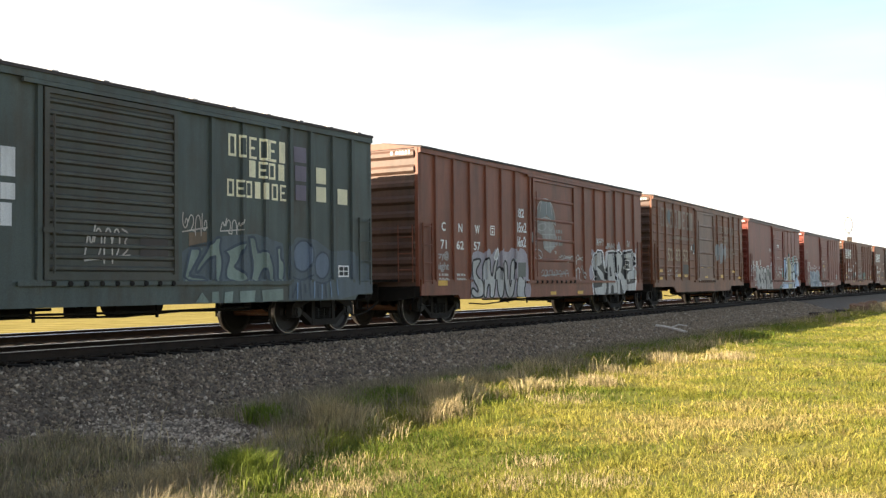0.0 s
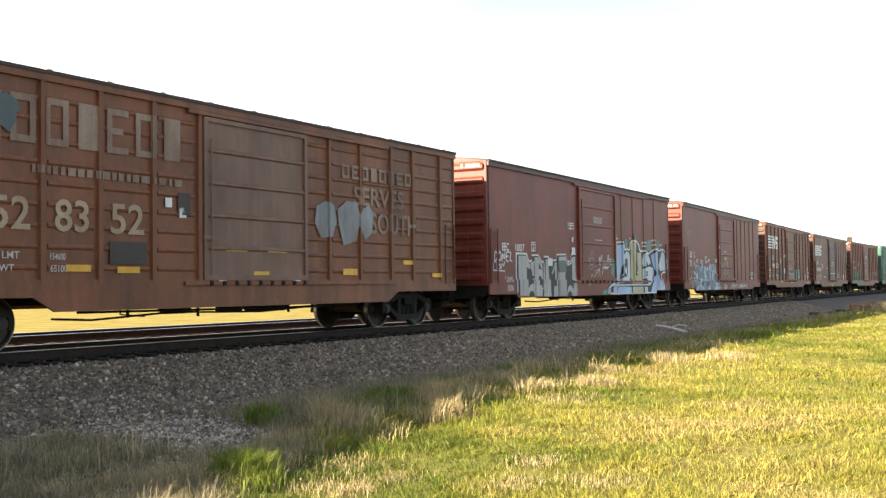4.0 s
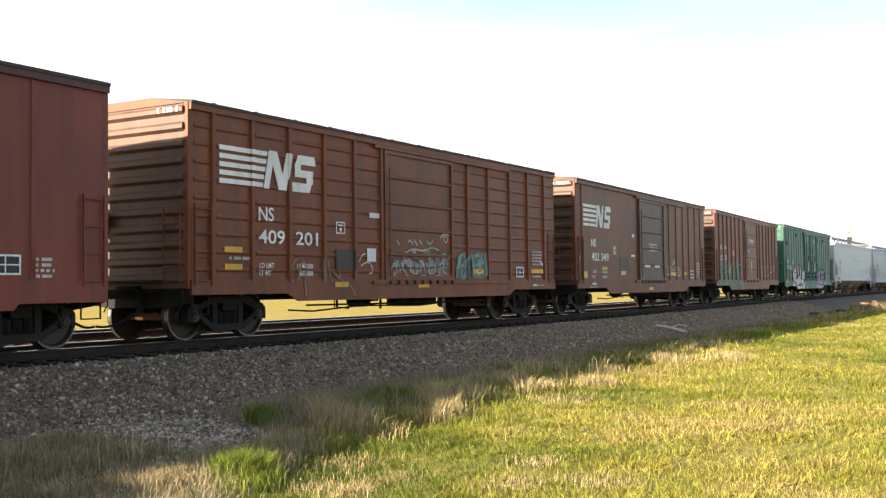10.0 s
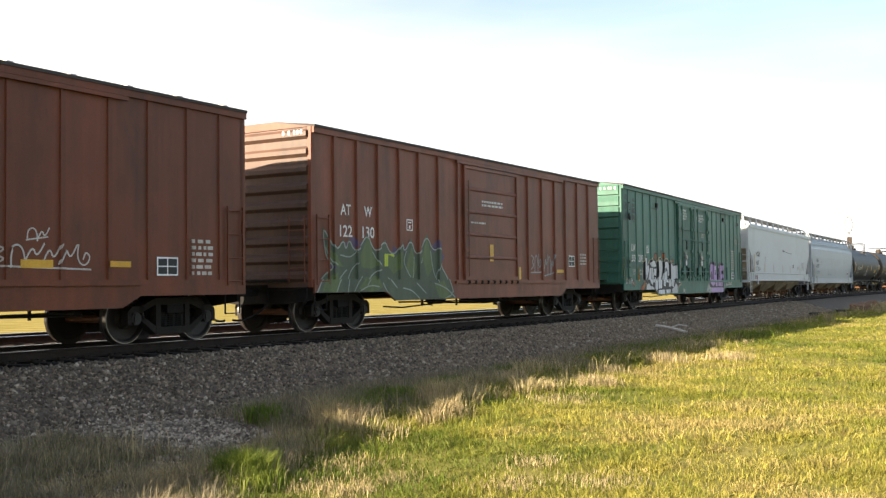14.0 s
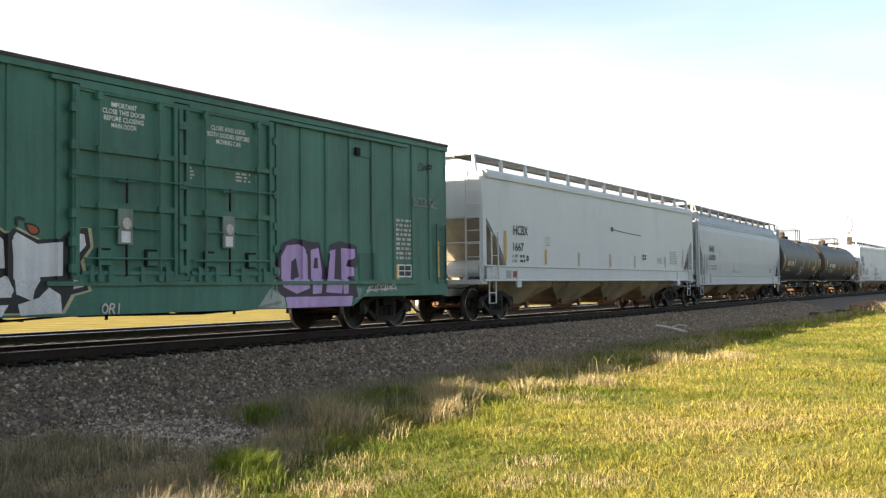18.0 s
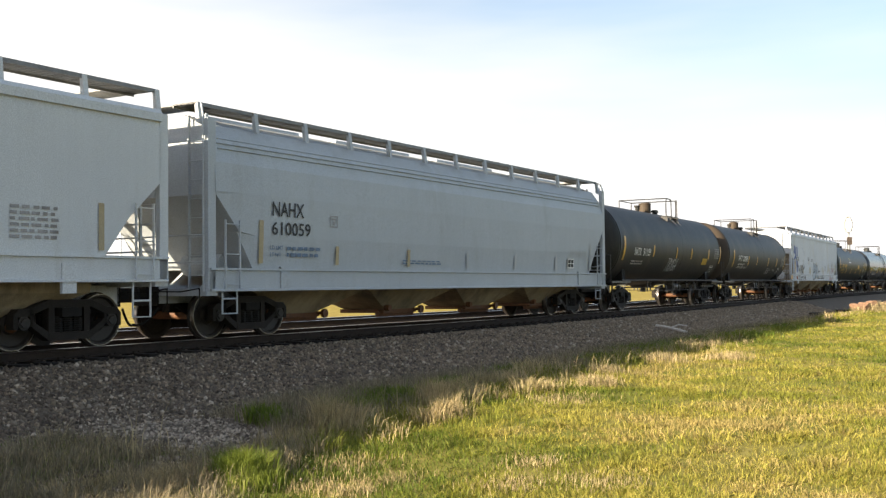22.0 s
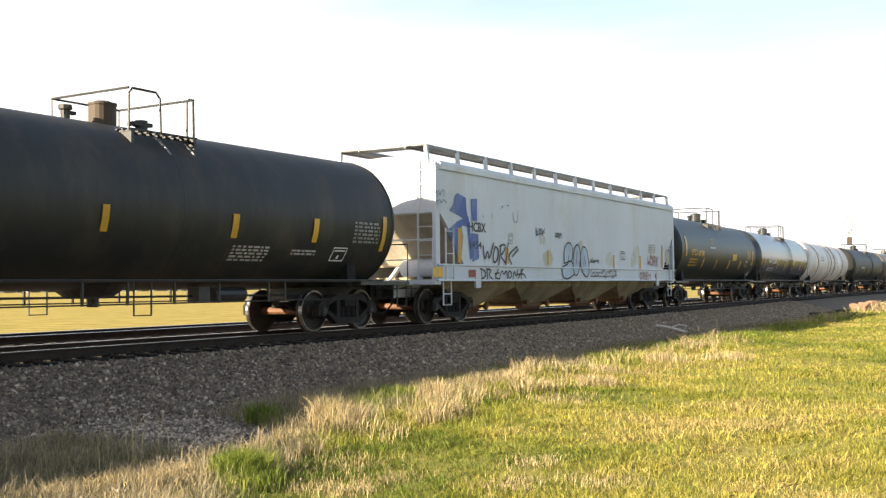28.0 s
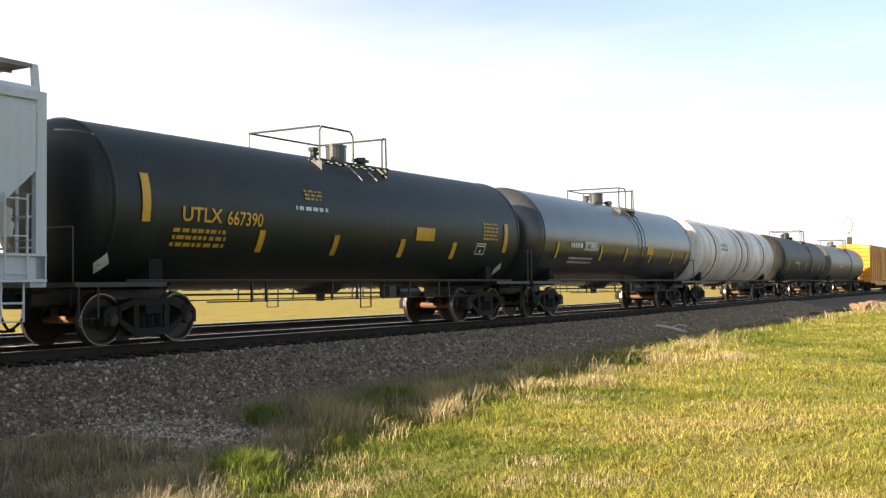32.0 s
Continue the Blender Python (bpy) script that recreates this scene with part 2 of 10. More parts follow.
def text_mesh(words, offset=0.0, shear=0.0):
    """Letters of the built-in font, 1 m high capitals, lying in x and y."""
    key = (words, offset, shear)
    if key not in _TEXT:
        cu = bpy.data.curves.new("letters", "FONT")
        cu.body, cu.offset, cu.shear, cu.size = words, offset, shear, 1.45
        cu.resolution_u = 3
        ob = bpy.data.objects.new("letters", cu)
        me = bpy.data.meshes.new_from_object(ob)
        bpy.data.objects.remove(ob)
        bpy.data.curves.remove(cu)
        co = np.empty(len(me.vertices) * 3)
        me.vertices.foreach_get("co", co)
        co = co.reshape(-1, 3)
        faces = [tuple(q.vertices) for q in me.polygons]
        bpy.data.meshes.remove(me)
        _TEXT[key] = (co, faces)
    return _TEXT[key]


def fit_text(shape, words, x0, x1, z0, z1, y, offset=0.0, shear=0.0):
    """Add words to a shape, stretched to fill a box on the near side of a thing."""
    co, faces = text_mesh(words, offset, shear)
    lo, hi = co.min(0), co.max(0)
    w, h = max(hi[0] - lo[0], 1e-6), max(hi[1] - lo[1], 1e-6)
    pts = [(x0 + (p[0] - lo[0]) / w * (x1 - x0), y, z0 + (p[1] - lo[1]) / h * (z1 - z0)) for p in co]
    return shape.add(pts, faces)


# ---------------------------------------------------------------- ground
def height(v):
    """Height of the ground v metres to the far side of the track."""
    return np.interp(v, [-4000, -60, -15, -7, -4.6, 10.5, 16, 60, 4000], [-0.65, -0.6, -0.66, -0.78, -0.86, -0.9, -1.05, -1.1, -1.1])


def rise(x, v):
    """The grass verge climbs a little, away from the low ground beside the gravel patch."""
    return np.interp(x, [-20, 8, 10, 13, 17, 30, 60, 140, 200], [-0.22, -0.22, -0.14, 0.0, 0.06, 0.17, 0.22, 0.22, 0.0]) * np.interp(v, [-60, -30, -6.8, -4.8], [0.0, 1.0, 1.0, 0.0])


def bed_height(v):
    return np.interp(v, [-4.3, -3.3, -1.75, 0.0, 1.75, 3.3, 6.8, 8.2, 9.4], [-0.93, -0.68, -0.25, -0.2, -0.23, -0.26, -0.26, -0.62, -0.98])


def sheet(name, ss, vs, zs, mat, wobble=0.0):
    """A sheet along the track, over the given distances along and across it."""
    ss, vs = np.asarray(ss, float), np.asarray(vs, float)
    sg, vg = np.meshgrid(ss, vs, indexing="ij")
    x, y, _ = track(sg, vg)
    z = zs(vg)
    if wobble:
        z = z + wobble * np.array([noise.noise((a * 0.5, b * 0.5, 0)) for a, b in zip(x.ravel(), y.ravel())]).reshape(x.shape)
    n, m = sg.shape
    idx = np.arange(n * m).reshape(n, m)
    f = np.stack([idx[:-1, :-1], idx[1:, :-1], idx[1:, 1:], idx[:-1, 1:]], -1).reshape(-1, 4)
    me = bpy.data.meshes.new(name)
    me.from_pydata(np.stack([x, y, z], -1).reshape(-1, 3).tolist(), [], f.tolist())
    me.materials.append(mat)
    me.polygons.foreach_set("use_smooth", [True] * len(me.polygons))
    return new(name, me)


def ground_material():
    """Lawn, weedy dirt and gravel towards the track, and a pale ripe field beyond it."""
    m = material("grass and field soil", (0.125, 0.132, 0.0264), 0.95, 0.0, (0.224, 0.185, 0.0627), 0.55, 0.75, 9.0, 0.6, coords="Object")
    n, l = m.node_tree.nodes, m.node_tree.links
    b = n["Principled BSDF"]
    b.inputs["Specular IOR Level"].default_value = 0.05
    lawn = b.inputs["Base Color"].links[0].from_socket
    co = n.new("ShaderNodeTexCoord")
    sep = n.new("ShaderNodeSeparateXYZ")
    l.new(co.outputs["Object"], sep.inputs["Vector"])
    wob = n.new("ShaderNodeTexNoise")
    wob.inputs["Scale"].default_value, wob.inputs["Detail"].default_value = 0.9, 5.0
    l.new(co.outputs["Object"], wob.inputs["Vector"])
    add = n.new("ShaderNodeMath")
    add.operation = "MULTIPLY_ADD"
    add.inputs[1].default_value = 2.6
    l.new(wob.outputs["Fac"], add.inputs[0])
    l.new(sep.outputs["Y"], add.inputs[2])
    dirt_at = n.new("ShaderNodeMapRange")
    dirt_at.inputs["From Min"].default_value, dirt_at.inputs["From Max"].default_value = -5.9, -4.9
    l.new(add.outputs["Value"], dirt_at.inputs["Value"])
    peb = n.new("ShaderNodeTexVoronoi")
    peb.inputs["Scale"].default_value = 22.0
    l.new(co.outputs["Object"], peb.inputs["Vector"])
    pr = n.new("ShaderNodeValToRGB")
    pr.color_ramp.elements[0].color, pr.color_ramp.elements[1].color = (0.09, 0.075, 0.058, 1), (0.25, 0.215, 0.175, 1)
    l.new(peb.outputs["Color"], pr.inputs["Fac"])
    mix = n.new("ShaderNodeMix")
    mix.data_type = "RGBA"
    l.new(dirt_at.outputs["Result"], mix.inputs["Factor"])
    l.new(lawn, mix.inputs["A"])
    l.new(pr.outputs["Color"], mix.inputs["B"])
    far = n.new("ShaderNodeMapRange")
    far.inputs["From Min"].default_value, far.inputs["From Max"].default_value = 10.2, 11.2
    l.new(sep.outputs["Y"], far.inputs["Value"])
    row = n.new("ShaderNodeTexWave")
    row.inputs["Scale"].default_value, row.inputs["Distortion"].default_value, row.inputs["Detail"].default_value = 0.12, 3.0, 3.0
    l.new(co.outputs["Object"], row.inputs["Vector"])
    fr = n.new("ShaderNodeValToRGB")
    fr.color_ramp.elements[0].color, fr.color_ramp.elements[1].color = (0.17, 0.135, 0.03, 1), (0.35, 0.275, 0.085, 1)
    tuft = n.new("ShaderNodeTexNoise")
    tuft.inputs["Scale"].default_value, tuft.inputs["Detail"].default_value, tuft.inputs["Roughness"].default_value = 0.7, 8.0, 0.75
    l.new(co.outputs["Object"], tuft.inputs["Vector"])
    both = n.new("ShaderNodeMath")
    both.operation = "MULTIPLY_ADD"
    both.inputs[1].default_value = 2.6
    l.new(tuft.outputs["Fac"], both.inputs[0])
    less = n.new("ShaderNodeMath")
    less.operation = "MULTIPLY_ADD"
    less.inputs[1].default_value, less.inputs[2].default_value = 0.35, -1.0
    l.new(row.outputs["Fac"], less.inputs[0])
    l.new(less.outputs["Value"], both.inputs[2])
    l.new(both.outputs["Value"], fr.inputs["Fac"])
    mix2 = n.new("ShaderNodeMix")
    mix2.data_type = "RGBA"
    l.new(far.outputs["Result"], mix2.inputs["Factor"])
    l.new(mix.outputs["Result"], mix2.inputs["A"])
    l.new(fr.outputs["Color"], mix2.inputs["B"])
    l.new(mix2.outputs["Result"], b.inputs["Base Color"])
    return m


MAT["ground"] = ground_material()
MAT["ballast"] = material("crushed grey ballast", (0.145, 0.116, 0.086), 0.9, 0.0, (0.072, 0.058, 0.044), 2.0, 0.5, 16.0, 1.0)
MAT["stone"] = islands(material("ballast stone", (0.172, 0.135, 0.1), 0.9, 0.0, (0.092, 0.073, 0.055), 3.0, 0.5, 60.0, 0.3), 0.45, 1.35)


def ground_sheet():
    xs = np.concatenate([[-4200, -1500, -600, -300, -150, -80], np.arange(-40, 140, 1.0), [150, 170, 200, 260, 350, 500, 800, 1500, 4200]])
    vs = np.concatenate([[-4200, -1200, -400, -150, -80, -50, -30, -22], np.arange(-18, -3.8, 0.5), [0, 4, 9, 10, 11, 12, 14, 18, 26, 40, 70, 120, 250, 600, 1500, 4200]])
    xg, vg = np.meshgrid(xs, vs, indexing="ij")
    off = np.interp(xg, _X, _Y)
    z = height(vg) + rise(xg, vg)
    near = (vg < -4) & (vg > -19) & (xg > -40) & (xg < 140)
    z = z + np.where(near, 0.06 * np.array([noise.noise((a * 0.45, b * 0.6, 0)) for a, b in zip(xg.ravel(), vg.ravel())]).reshape(xg.shape), 0)
    n, m = xg.shape
    idx = np.arange(n * m).reshape(n, m)
    f = np.stack([idx[:-1, :-1], idx[1:, :-1], idx[1:, 1:], idx[:-1, 1:]], -1).reshape(-1, 4)
    me = bpy.data.meshes.new("ground")
    me.from_pydata(np.stack([xg, vg + np.clip(off, -2, 2), z], -1).reshape(-1, 3).tolist(), [], f.tolist())
    me.materials.append(MAT["ground"])
    me.polygons.foreach_set("use_smooth", [True] * len(me.polygons))
    return tagged(new("ground", me), "mown green grass, weedy dirt and a pale yellow field", "ground", kind="structure")


ground_sheet()
bed = sheet("ballast_bed", np.concatenate([np.arange(-300, -60, 10.0), np.arange(-60, 430, 1.0)]), [-4.3, -3.8, -3.3, -2.5, -1.75, -1.3, 0, 1.3, 1.75, 2.5, 3.3, 5, 6.8, 7.5, 8.2, 8.8, 9.4], bed_height, MAT["ballast"])
tagged(bed, "crushed grey stone ballast under two railway tracks", "ballast", kind="structure")


# ---------------------------------------------------------------- tracks
def rail_mesh(name, v, mat_web, mat_head):
    """A rail of T section, 17 cm high, that follows the track v metres off its middle."""
    prof = [(-0.07, -0.17), (0.07, -0.17), (0.07, -0.155), (0.012, -0.135), (0.012, -0.045), (0.036, -0.035), (0.036, -0.006), (0.028, 0.0), (-0.028, 0.0), (-0.036, -0.006), (-0.036, -0.035), (-0.012, -0.045), (-0.012, -0.135), (-0.07, -0.155)]
    s = np.concatenate([np.arange(-300, -60, 10.0), np.arange(-60, 140, 2.0), np.arange(140, 430, 10.0)])
    sh = Shape()
    rings = []
    for a in s:
        ring = []
        for dv, z in prof:
            x, y, _ = track(a, v + dv)
            ring.append((float(x), float(y), z))
        rings.append(ring)
    sh.loft(rings)
    me = sh.mesh(name, mat_web)
    me.materials.append(MAT[mat_head])
    n = len(prof)
    for i in range((len(rings) - 1) * n):
        if i % n in (6, 7, 8):
            me.polygons[i].material_index = 1
    return me


def lay_track(label, v, first, last, step):
    top = tagged(empty("railway_track"), label, "railway track", kind="structure")
    for side in (-0.755, 0.755):
        part("rail", rail_mesh("rail", v + side, "rail_web", "rail_head"), None, top, "rusted steel rail with a polished head")
    tie = Shape().slab(-0.115, 0.115, -1.3, 1.3, -0.175, 0.0, 0.012).mesh("tie", "tie")
    plate = Shape().box(-0.09, 0.09, -0.17, 0.17, 0.0, 0.016)
    for sx in (-0.06, 0.06):
        for sy in (-0.095, 0.095):
            plate.box(sx - 0.012, sx + 0.012, sy - 0.014, sy + 0.014, 0.016, 0.045)
    plate = plate.mesh("tie_plate", "rail_web")
    a = first
    while a < last:
        x, y, th = track(a, v)
        t = part("tie", tie, None, top, at=pose(float(x), float(y), -0.172 + random.uniform(-0.004, 0.004), 0, random.uniform(-0.6, 0.6), math.degrees(th) + 0.0 + random.uniform(-1, 1)))
        if 2 < a < 45 and v == 0:
            part("tie_plate", plate, None, t, at=pose(0, -0.755, 0.0))
            part("tie_plate", plate, None, t, at=pose(0, 0.755, 0.0))
        a += step + random.uniform(-0.02, 0.02)
    rest = Shape()
    for a in [*np.arange(-298, first, step), *np.arange(last, 425, step)]:
        x, y, th = track(a, v)
        c, n = math.cos(th), math.sin(th)
        pts = [(float(x) + u * c - w * n, float(y) + u * n + w * c) for u, w in ((-0.115, -1.3), (0.115, -1.3), (0.115, 1.3), (-0.115, 1.3))]
        rest.prism_z(pts, -0.34, -0.172)
    tagged(part("distant_ties", rest, "tie", top, "dark wooden ties running on"), kind="stuff")
    return top


lay_track("single railway track of rusted rails on dark wooden ties", 0.0, -6.0, 130.0, 0.53)
lay_track("empty parallel railway track of rusted rails", 5.05, 0.0, 120.0, 0.56)


# ---------------------------------------------------------------- grass, stones and litter beside the track
def leafy(m, amount=0.35):
    """Let light shine through the blades of a material."""
    n, l = m.node_tree.nodes, m.node_tree.links
    b, out = n["Principled BSDF"], n["Material Output"]
    b.inputs["Specular IOR Level"].default_value = 0.2
    t = n.new("ShaderNodeBsdfTranslucent")
    mix = n.new("ShaderNodeMixShader")
    mix.inputs["Fac"].default_value = amount
    l.new(b.inputs["Base Color"].links[0].from_socket, t.inputs["Color"])
    l.new(b.outputs["BSDF"], mix.inputs[1])
    l.new(t.outputs["BSDF"], mix.inputs[2])
    l.new(mix.outputs["Shader"], out.inputs["Surface"])
    return m


MAT["lawn"] = leafy(islands(material("green grass blades", (0.19, 0.203, 0.028), 0.6, 0.0, (0.25, 0.228, 0.045), 0.8, 0.6, 6.0, 0.0), 0.7, 1.3))
MAT["lawn_pale"] = leafy(islands(material("yellow-green grass blades", (0.315, 0.275, 0.058), 0.6, 0.0, (0.26, 0.24, 0.045), 0.8, 0.6, 6.0, 0.0), 0.7, 1.35))
MAT["lawn_straw"] = leafy(islands(material("yellowed lawn blades", (0.35, 0.275, 0.1), 0.7, 0.0, (0.28, 0.235, 0.07), 0.8, 0.6, 6.0, 0.0), 0.65, 1.35), 0.3)
MAT["lawn_deep"] = leafy(islands(material("deep green grass blades", (0.09, 0.125, 0.016), 0.6, 0.0, (0.15, 0.165, 0.03), 0.9, 0.6, 6.0, 0.0), 0.5, 1.5))
MAT["weed"] = leafy(islands(material("lush green weeds", (0.105, 0.15, 0.018), 0.55, 0.0, (0.225, 0.24, 0.045), 1.5, 0.6, 6.0, 0.0), 0.55, 1.5))
MAT["tan_straw"] = leafy(islands(material("tan dead grass", (0.43, 0.34, 0.185), 0.75, 0.0, (0.28, 0.235, 0.11), 1.5, 0.6, 6.0, 0.0), 0.5, 1.4), 0.3)
MAT["dead"] = leafy(islands(material("grey dead stems", (0.27, 0.222, 0.142), 0.8, 0.0, (0.145, 0.13, 0.075), 1.5, 0.6, 6.0, 0.0), 0.45, 1.5), 0.2)
MAT["pale_stone"] = islands(material("pale gravel", (0.3, 0.25, 0.19), 0.8, 0.0, (0.15, 0.124, 0.094), 3.0, 0.5, 60.0, 0.3), 0.35, 1.9)
# dust, and skylight on stone tops at a grazing view, both in this colour
MAT["dusty_skylit_stone"] = islands(material("dusty ballast stone paled for skylight", (0.29, 0.224, 0.155), 0.9, 0.0, (0.195, 0.15, 0.1), 3.0, 0.5, 60.0, 0.3), 0.65, 1.35)
for stony in ("stone", "pale_stone", "dusty_skylit_stone", "ballast"):
    MAT[stony].node_tree.nodes["Principled BSDF"].inputs["Specular IOR Level"].default_value = 0.2
RNG = np.random.default_rng(7)


def ground_z(x, y):
    v = y - np.clip(np.interp(x, _X, _Y), -2, 2)
    bump = 0.06 * np.array([noise.noise((a * 0.45, b * 0.6, 0)) for a, b in zip(x, v)])
    return height(v) + rise(x, v) + np.where((v < -4) & (v > -19), bump, 0.0), v


def mass(name, verts, faces, mat, label, category):
    """One object of very many loose pieces; faces is a list of index arrays."""
    me = bpy.data.meshes.new(name)
    me.vertices.add(len(verts))
    me.vertices.foreach_set("co", verts.ravel())
    sizes = np.concatenate([np.full(len(f), f.shape[1]) for f in faces])
    loops = np.concatenate([f.ravel() for f in faces])
    me.loops.add(len(loops))
    me.loops.foreach_set("vertex_index", loops.astype(np.int32))
    me.polygons.add(len(sizes))
    me.polygons.foreach_set("loop_start", np.concatenate([[0], np.cumsum(sizes)[:-1]]).astype(np.int32))
    me.update(calc_edges=True)
    me.materials.append(MAT[mat])
    return tagged(new(name, me), label, category, kind="stuff")


def in_patch(x, y):
    """Below 1 inside the long bare patch of gravel."""
    a, b = x - 10.2, y + 5.3
    return ((0.36 * a + 0.93 * b) / 1.85) ** 2 + ((0.93 * a - 0.36 * b) / 0.95) ** 2


def field_noise(x, y, f, seed):
    return np.array([noise.noise((a * f, b * f, seed)) for a, b in zip(x, y)])


def far_off(x, y):
    return np.hypot(x, y + 15.2)


def blades(name, x, y, tall, wide, lean, mat, label, out=None):
    """Bent blades that lean every way, or by the angles out."""
    wide = np.broadcast_to(wide, x.shape)
    tall = np.broadcast_to(tall, x.shape)
    out = RNG.uniform(0, 2 * np.pi, len(x)) if out is None else out
    bare = in_patch(x, y) > RNG.uniform(0.8, 1.3, len(x))
    x, y, tall, wide, out = x[bare], y[bare], tall[bare], wide[bare], out[bare]
    z, _ = ground_z(x, y)
    n = len(x)
    a = RNG.uniform(0, 2 * np.pi, n)
    l = lean * tall * RNG.uniform(0.2, 1.0, n)
    wx, wy = np.cos(a) * wide / 2, np.sin(a) * wide / 2
    lx, ly = np.cos(out) * l, np.sin(out) * l
    up = 1.0 / np.sqrt(1 + 0.35 * (l / np.maximum(tall, 0.001)) ** 2)
    p = np.empty((n, 5, 3))
    p[:, 0] = np.stack([x - wx, y - wy, z - 0.02], -1)
    p[:, 1] = np.stack([x + wx, y + wy, z - 0.02], -1)
    p[:, 2] = np.stack([x + wx * 0.8 + lx * 0.35, y + wy * 0.8 + ly * 0.35, z + tall * up * 0.66], -1)
    p[:, 3] = np.stack([x - wx * 0.8 + lx * 0.35, y - wy * 0.8 + ly * 0.35, z + tall * up * 0.66], -1)
    p[:, 4] = np.stack([x + lx, y + ly, z + tall * up * RNG.uniform(0.8, 1.0, n)], -1)
    k = np.arange(n)[:, None] * 5
    return mass(name, p.reshape(-1, 3), [k + np.array([0, 1, 2, 3]), k + np.array([3, 2, 4])], mat, label, "grass")


def tufts(name, cx, cy, girth, tall, per, wide, lean, mat, label):
    """Clumps of blades that fan out from their middles; wide is a blade's width close by."""
    n = len(cx)
    gx, gy = RNG.normal(0, 1, n * per), RNG.normal(0, 1, n * per)
    g = np.repeat(np.broadcast_to(girth, cx.shape), per)
    x, y = np.repeat(cx, per) + gx * g, np.repeat(cy, per) + gy * g
    comb = np.repeat(RNG.uniform(0, 2 * np.pi, n), per)
    out = np.arctan2(gy + 0.8 * np.sin(comb), gx + 0.8 * np.cos(comb)) + RNG.normal(0, 0.45, n * per)
    h = np.repeat(np.broadcast_to(tall, cx.shape), per) * RNG.uniform(0.4, 1.1, n * per)
    return blades(name, x, y, h, wide * (1 + far_off(x, y) / 10), lean, mat, label, out)


def wedge(n, near, far, power, low=1.0, high=58.0):
    """Points in a fan over the lawn that thin out with distance."""
    r = near + (far - near) * RNG.uniform(0, 1, n) ** power
    a = np.radians(RNG.uniform(low, high, n))
    return r * np.cos(a), -15.2 + r * np.sin(a)


def spots(rows):
    """Rows of x, y, spread, height and number, as single places with their heights."""
    px, py, ph = [], [], []
    for sx, sy, sr, st, sn in rows:
        px.append(RNG.normal(sx, sr * 0.5, sn))
        py.append(RNG.normal(sy, sr * 0.5, sn))
        ph.append(RNG.uniform(0.45, 1.0, sn) * st)
    return np.concatenate(px), np.concatenate(py), np.concatenate(ph)


# where the lawn gives way to the dirt strip, along the track
EDGE_X, EDGE_V = (5.0, 6.6, 7.5, 8.8, 10.0, 13.0, 16.0, 22.0, 29.0, 44.0, 75.0), (-9.6, -8.9, -8.4, -8.0, -7.45, -7.4, -7.4, -6.9, -6.7, -6.3, -6.4)

# the unmown lawn, clump by clump, green and blond by turns
cx, cy = wedge(26000, 6.0, 80.0, 2.0)
edge = np.interp(cx, EDGE_X, EDGE_V) + 0.35 * field_noise(cx, cy, 0.9, 3.0)
keep = cy < edge
cx, cy = cx[keep], cy[keep]
far = far_off(cx, cy)
tone = 1.5 * field_noise(cx, cy, 0.28, 9.0) + 1.0 * field_noise(cx, cy, 1.0, 12.0) + RNG.normal(0, 0.24, len(cx)) + np.clip((-10.0 - cy) * 0.06, -0.12, 0.2) + np.clip((9.0 - cx) * 0.05, 0, 0.1)
tall = RNG.uniform(0.045, 0.1, len(cx)) * (1 + 0.6 * field_noise(cx, cy, 0.9, 5.0) + 0.5 * field_noise(cx, cy, 2.5, 6.0))
tall *= 1 + 2.0 * np.clip(1 - (np.interp(cx, EDGE_X, EDGE_V) - cy) / 1.9, 0, 1) * np.interp(cx, (8, 11), (0, 1))
girth = RNG.uniform(0.04, 0.1, len(cx)) * (1 + far / 22)
for low, high, name, mat, label in ((-9, -0.55, "deep_grass", "lawn_deep", "deep green tufts in the lawn"), (-0.55, 0.12, "lawn_grass", "lawn", "bright green lawn grass"), (0.12, 0.72, "pale_grass", "lawn_pale", "yellow-green lawn grass"), (0.72, 9, "dry_grass", "lawn_straw", "dry blond tufts between green grass")):
    g = (tone >= low) & (tone < high)
    tufts(name, cx[g], cy[g], girth[g], tall[g] * (1.1 if low > 0.3 else 1.0), 22, 0.0042, 1.8, mat, label)

# knee-high blond and green tufts along the edge
n = 420
cx = 9.6 + 48.0 * RNG.uniform(0, 1, n) ** 1.7
cy = np.interp(cx, EDGE_X, EDGE_V) - 0.35 + 0.45 * RNG.normal(0, 1, n)
high = 0.08 + 0.26 * RNG.uniform(0, 1, n) ** 2
g = RNG.uniform(0, 1, n) < 0.5
tufts("tall_dry_grass", cx[g], cy[g], RNG.uniform(0.05, 0.14, g.sum()), high[g] * 1.25, 34, 0.004, 0.9, "tan_straw", "blond tufts of tall dry grass")
tufts("tall_green_grass", cx[~g], cy[~g], RNG.uniform(0.06, 0.18, (~g).sum()), high[~g], 34, 0.004, 0.9, "lawn", "tall green tufts at the lawn's edge")

# wispy stems on the dirt strip beside the ballast
n = 2300
cx = 10.5 + 40.0 * RNG.uniform(0, 1, n) ** 1.6
cy = RNG.uniform(0, 1, n) ** 0.8
cy = np.interp(cx, EDGE_X, EDGE_V) * (1 - cy) + np.interp(cx, (9, 12, 15, 20, 28, 60), (-4.2, -5.0, -4.2, -4.7, -4.3, -4.4)) * cy
tufts("wispy_grass", cx, cy, RNG.uniform(0.08, 0.3, n), RNG.uniform(0.08, 0.34, n), 22, 0.003, 0.8, "dead", "wispy grey-brown stems on stony dirt")

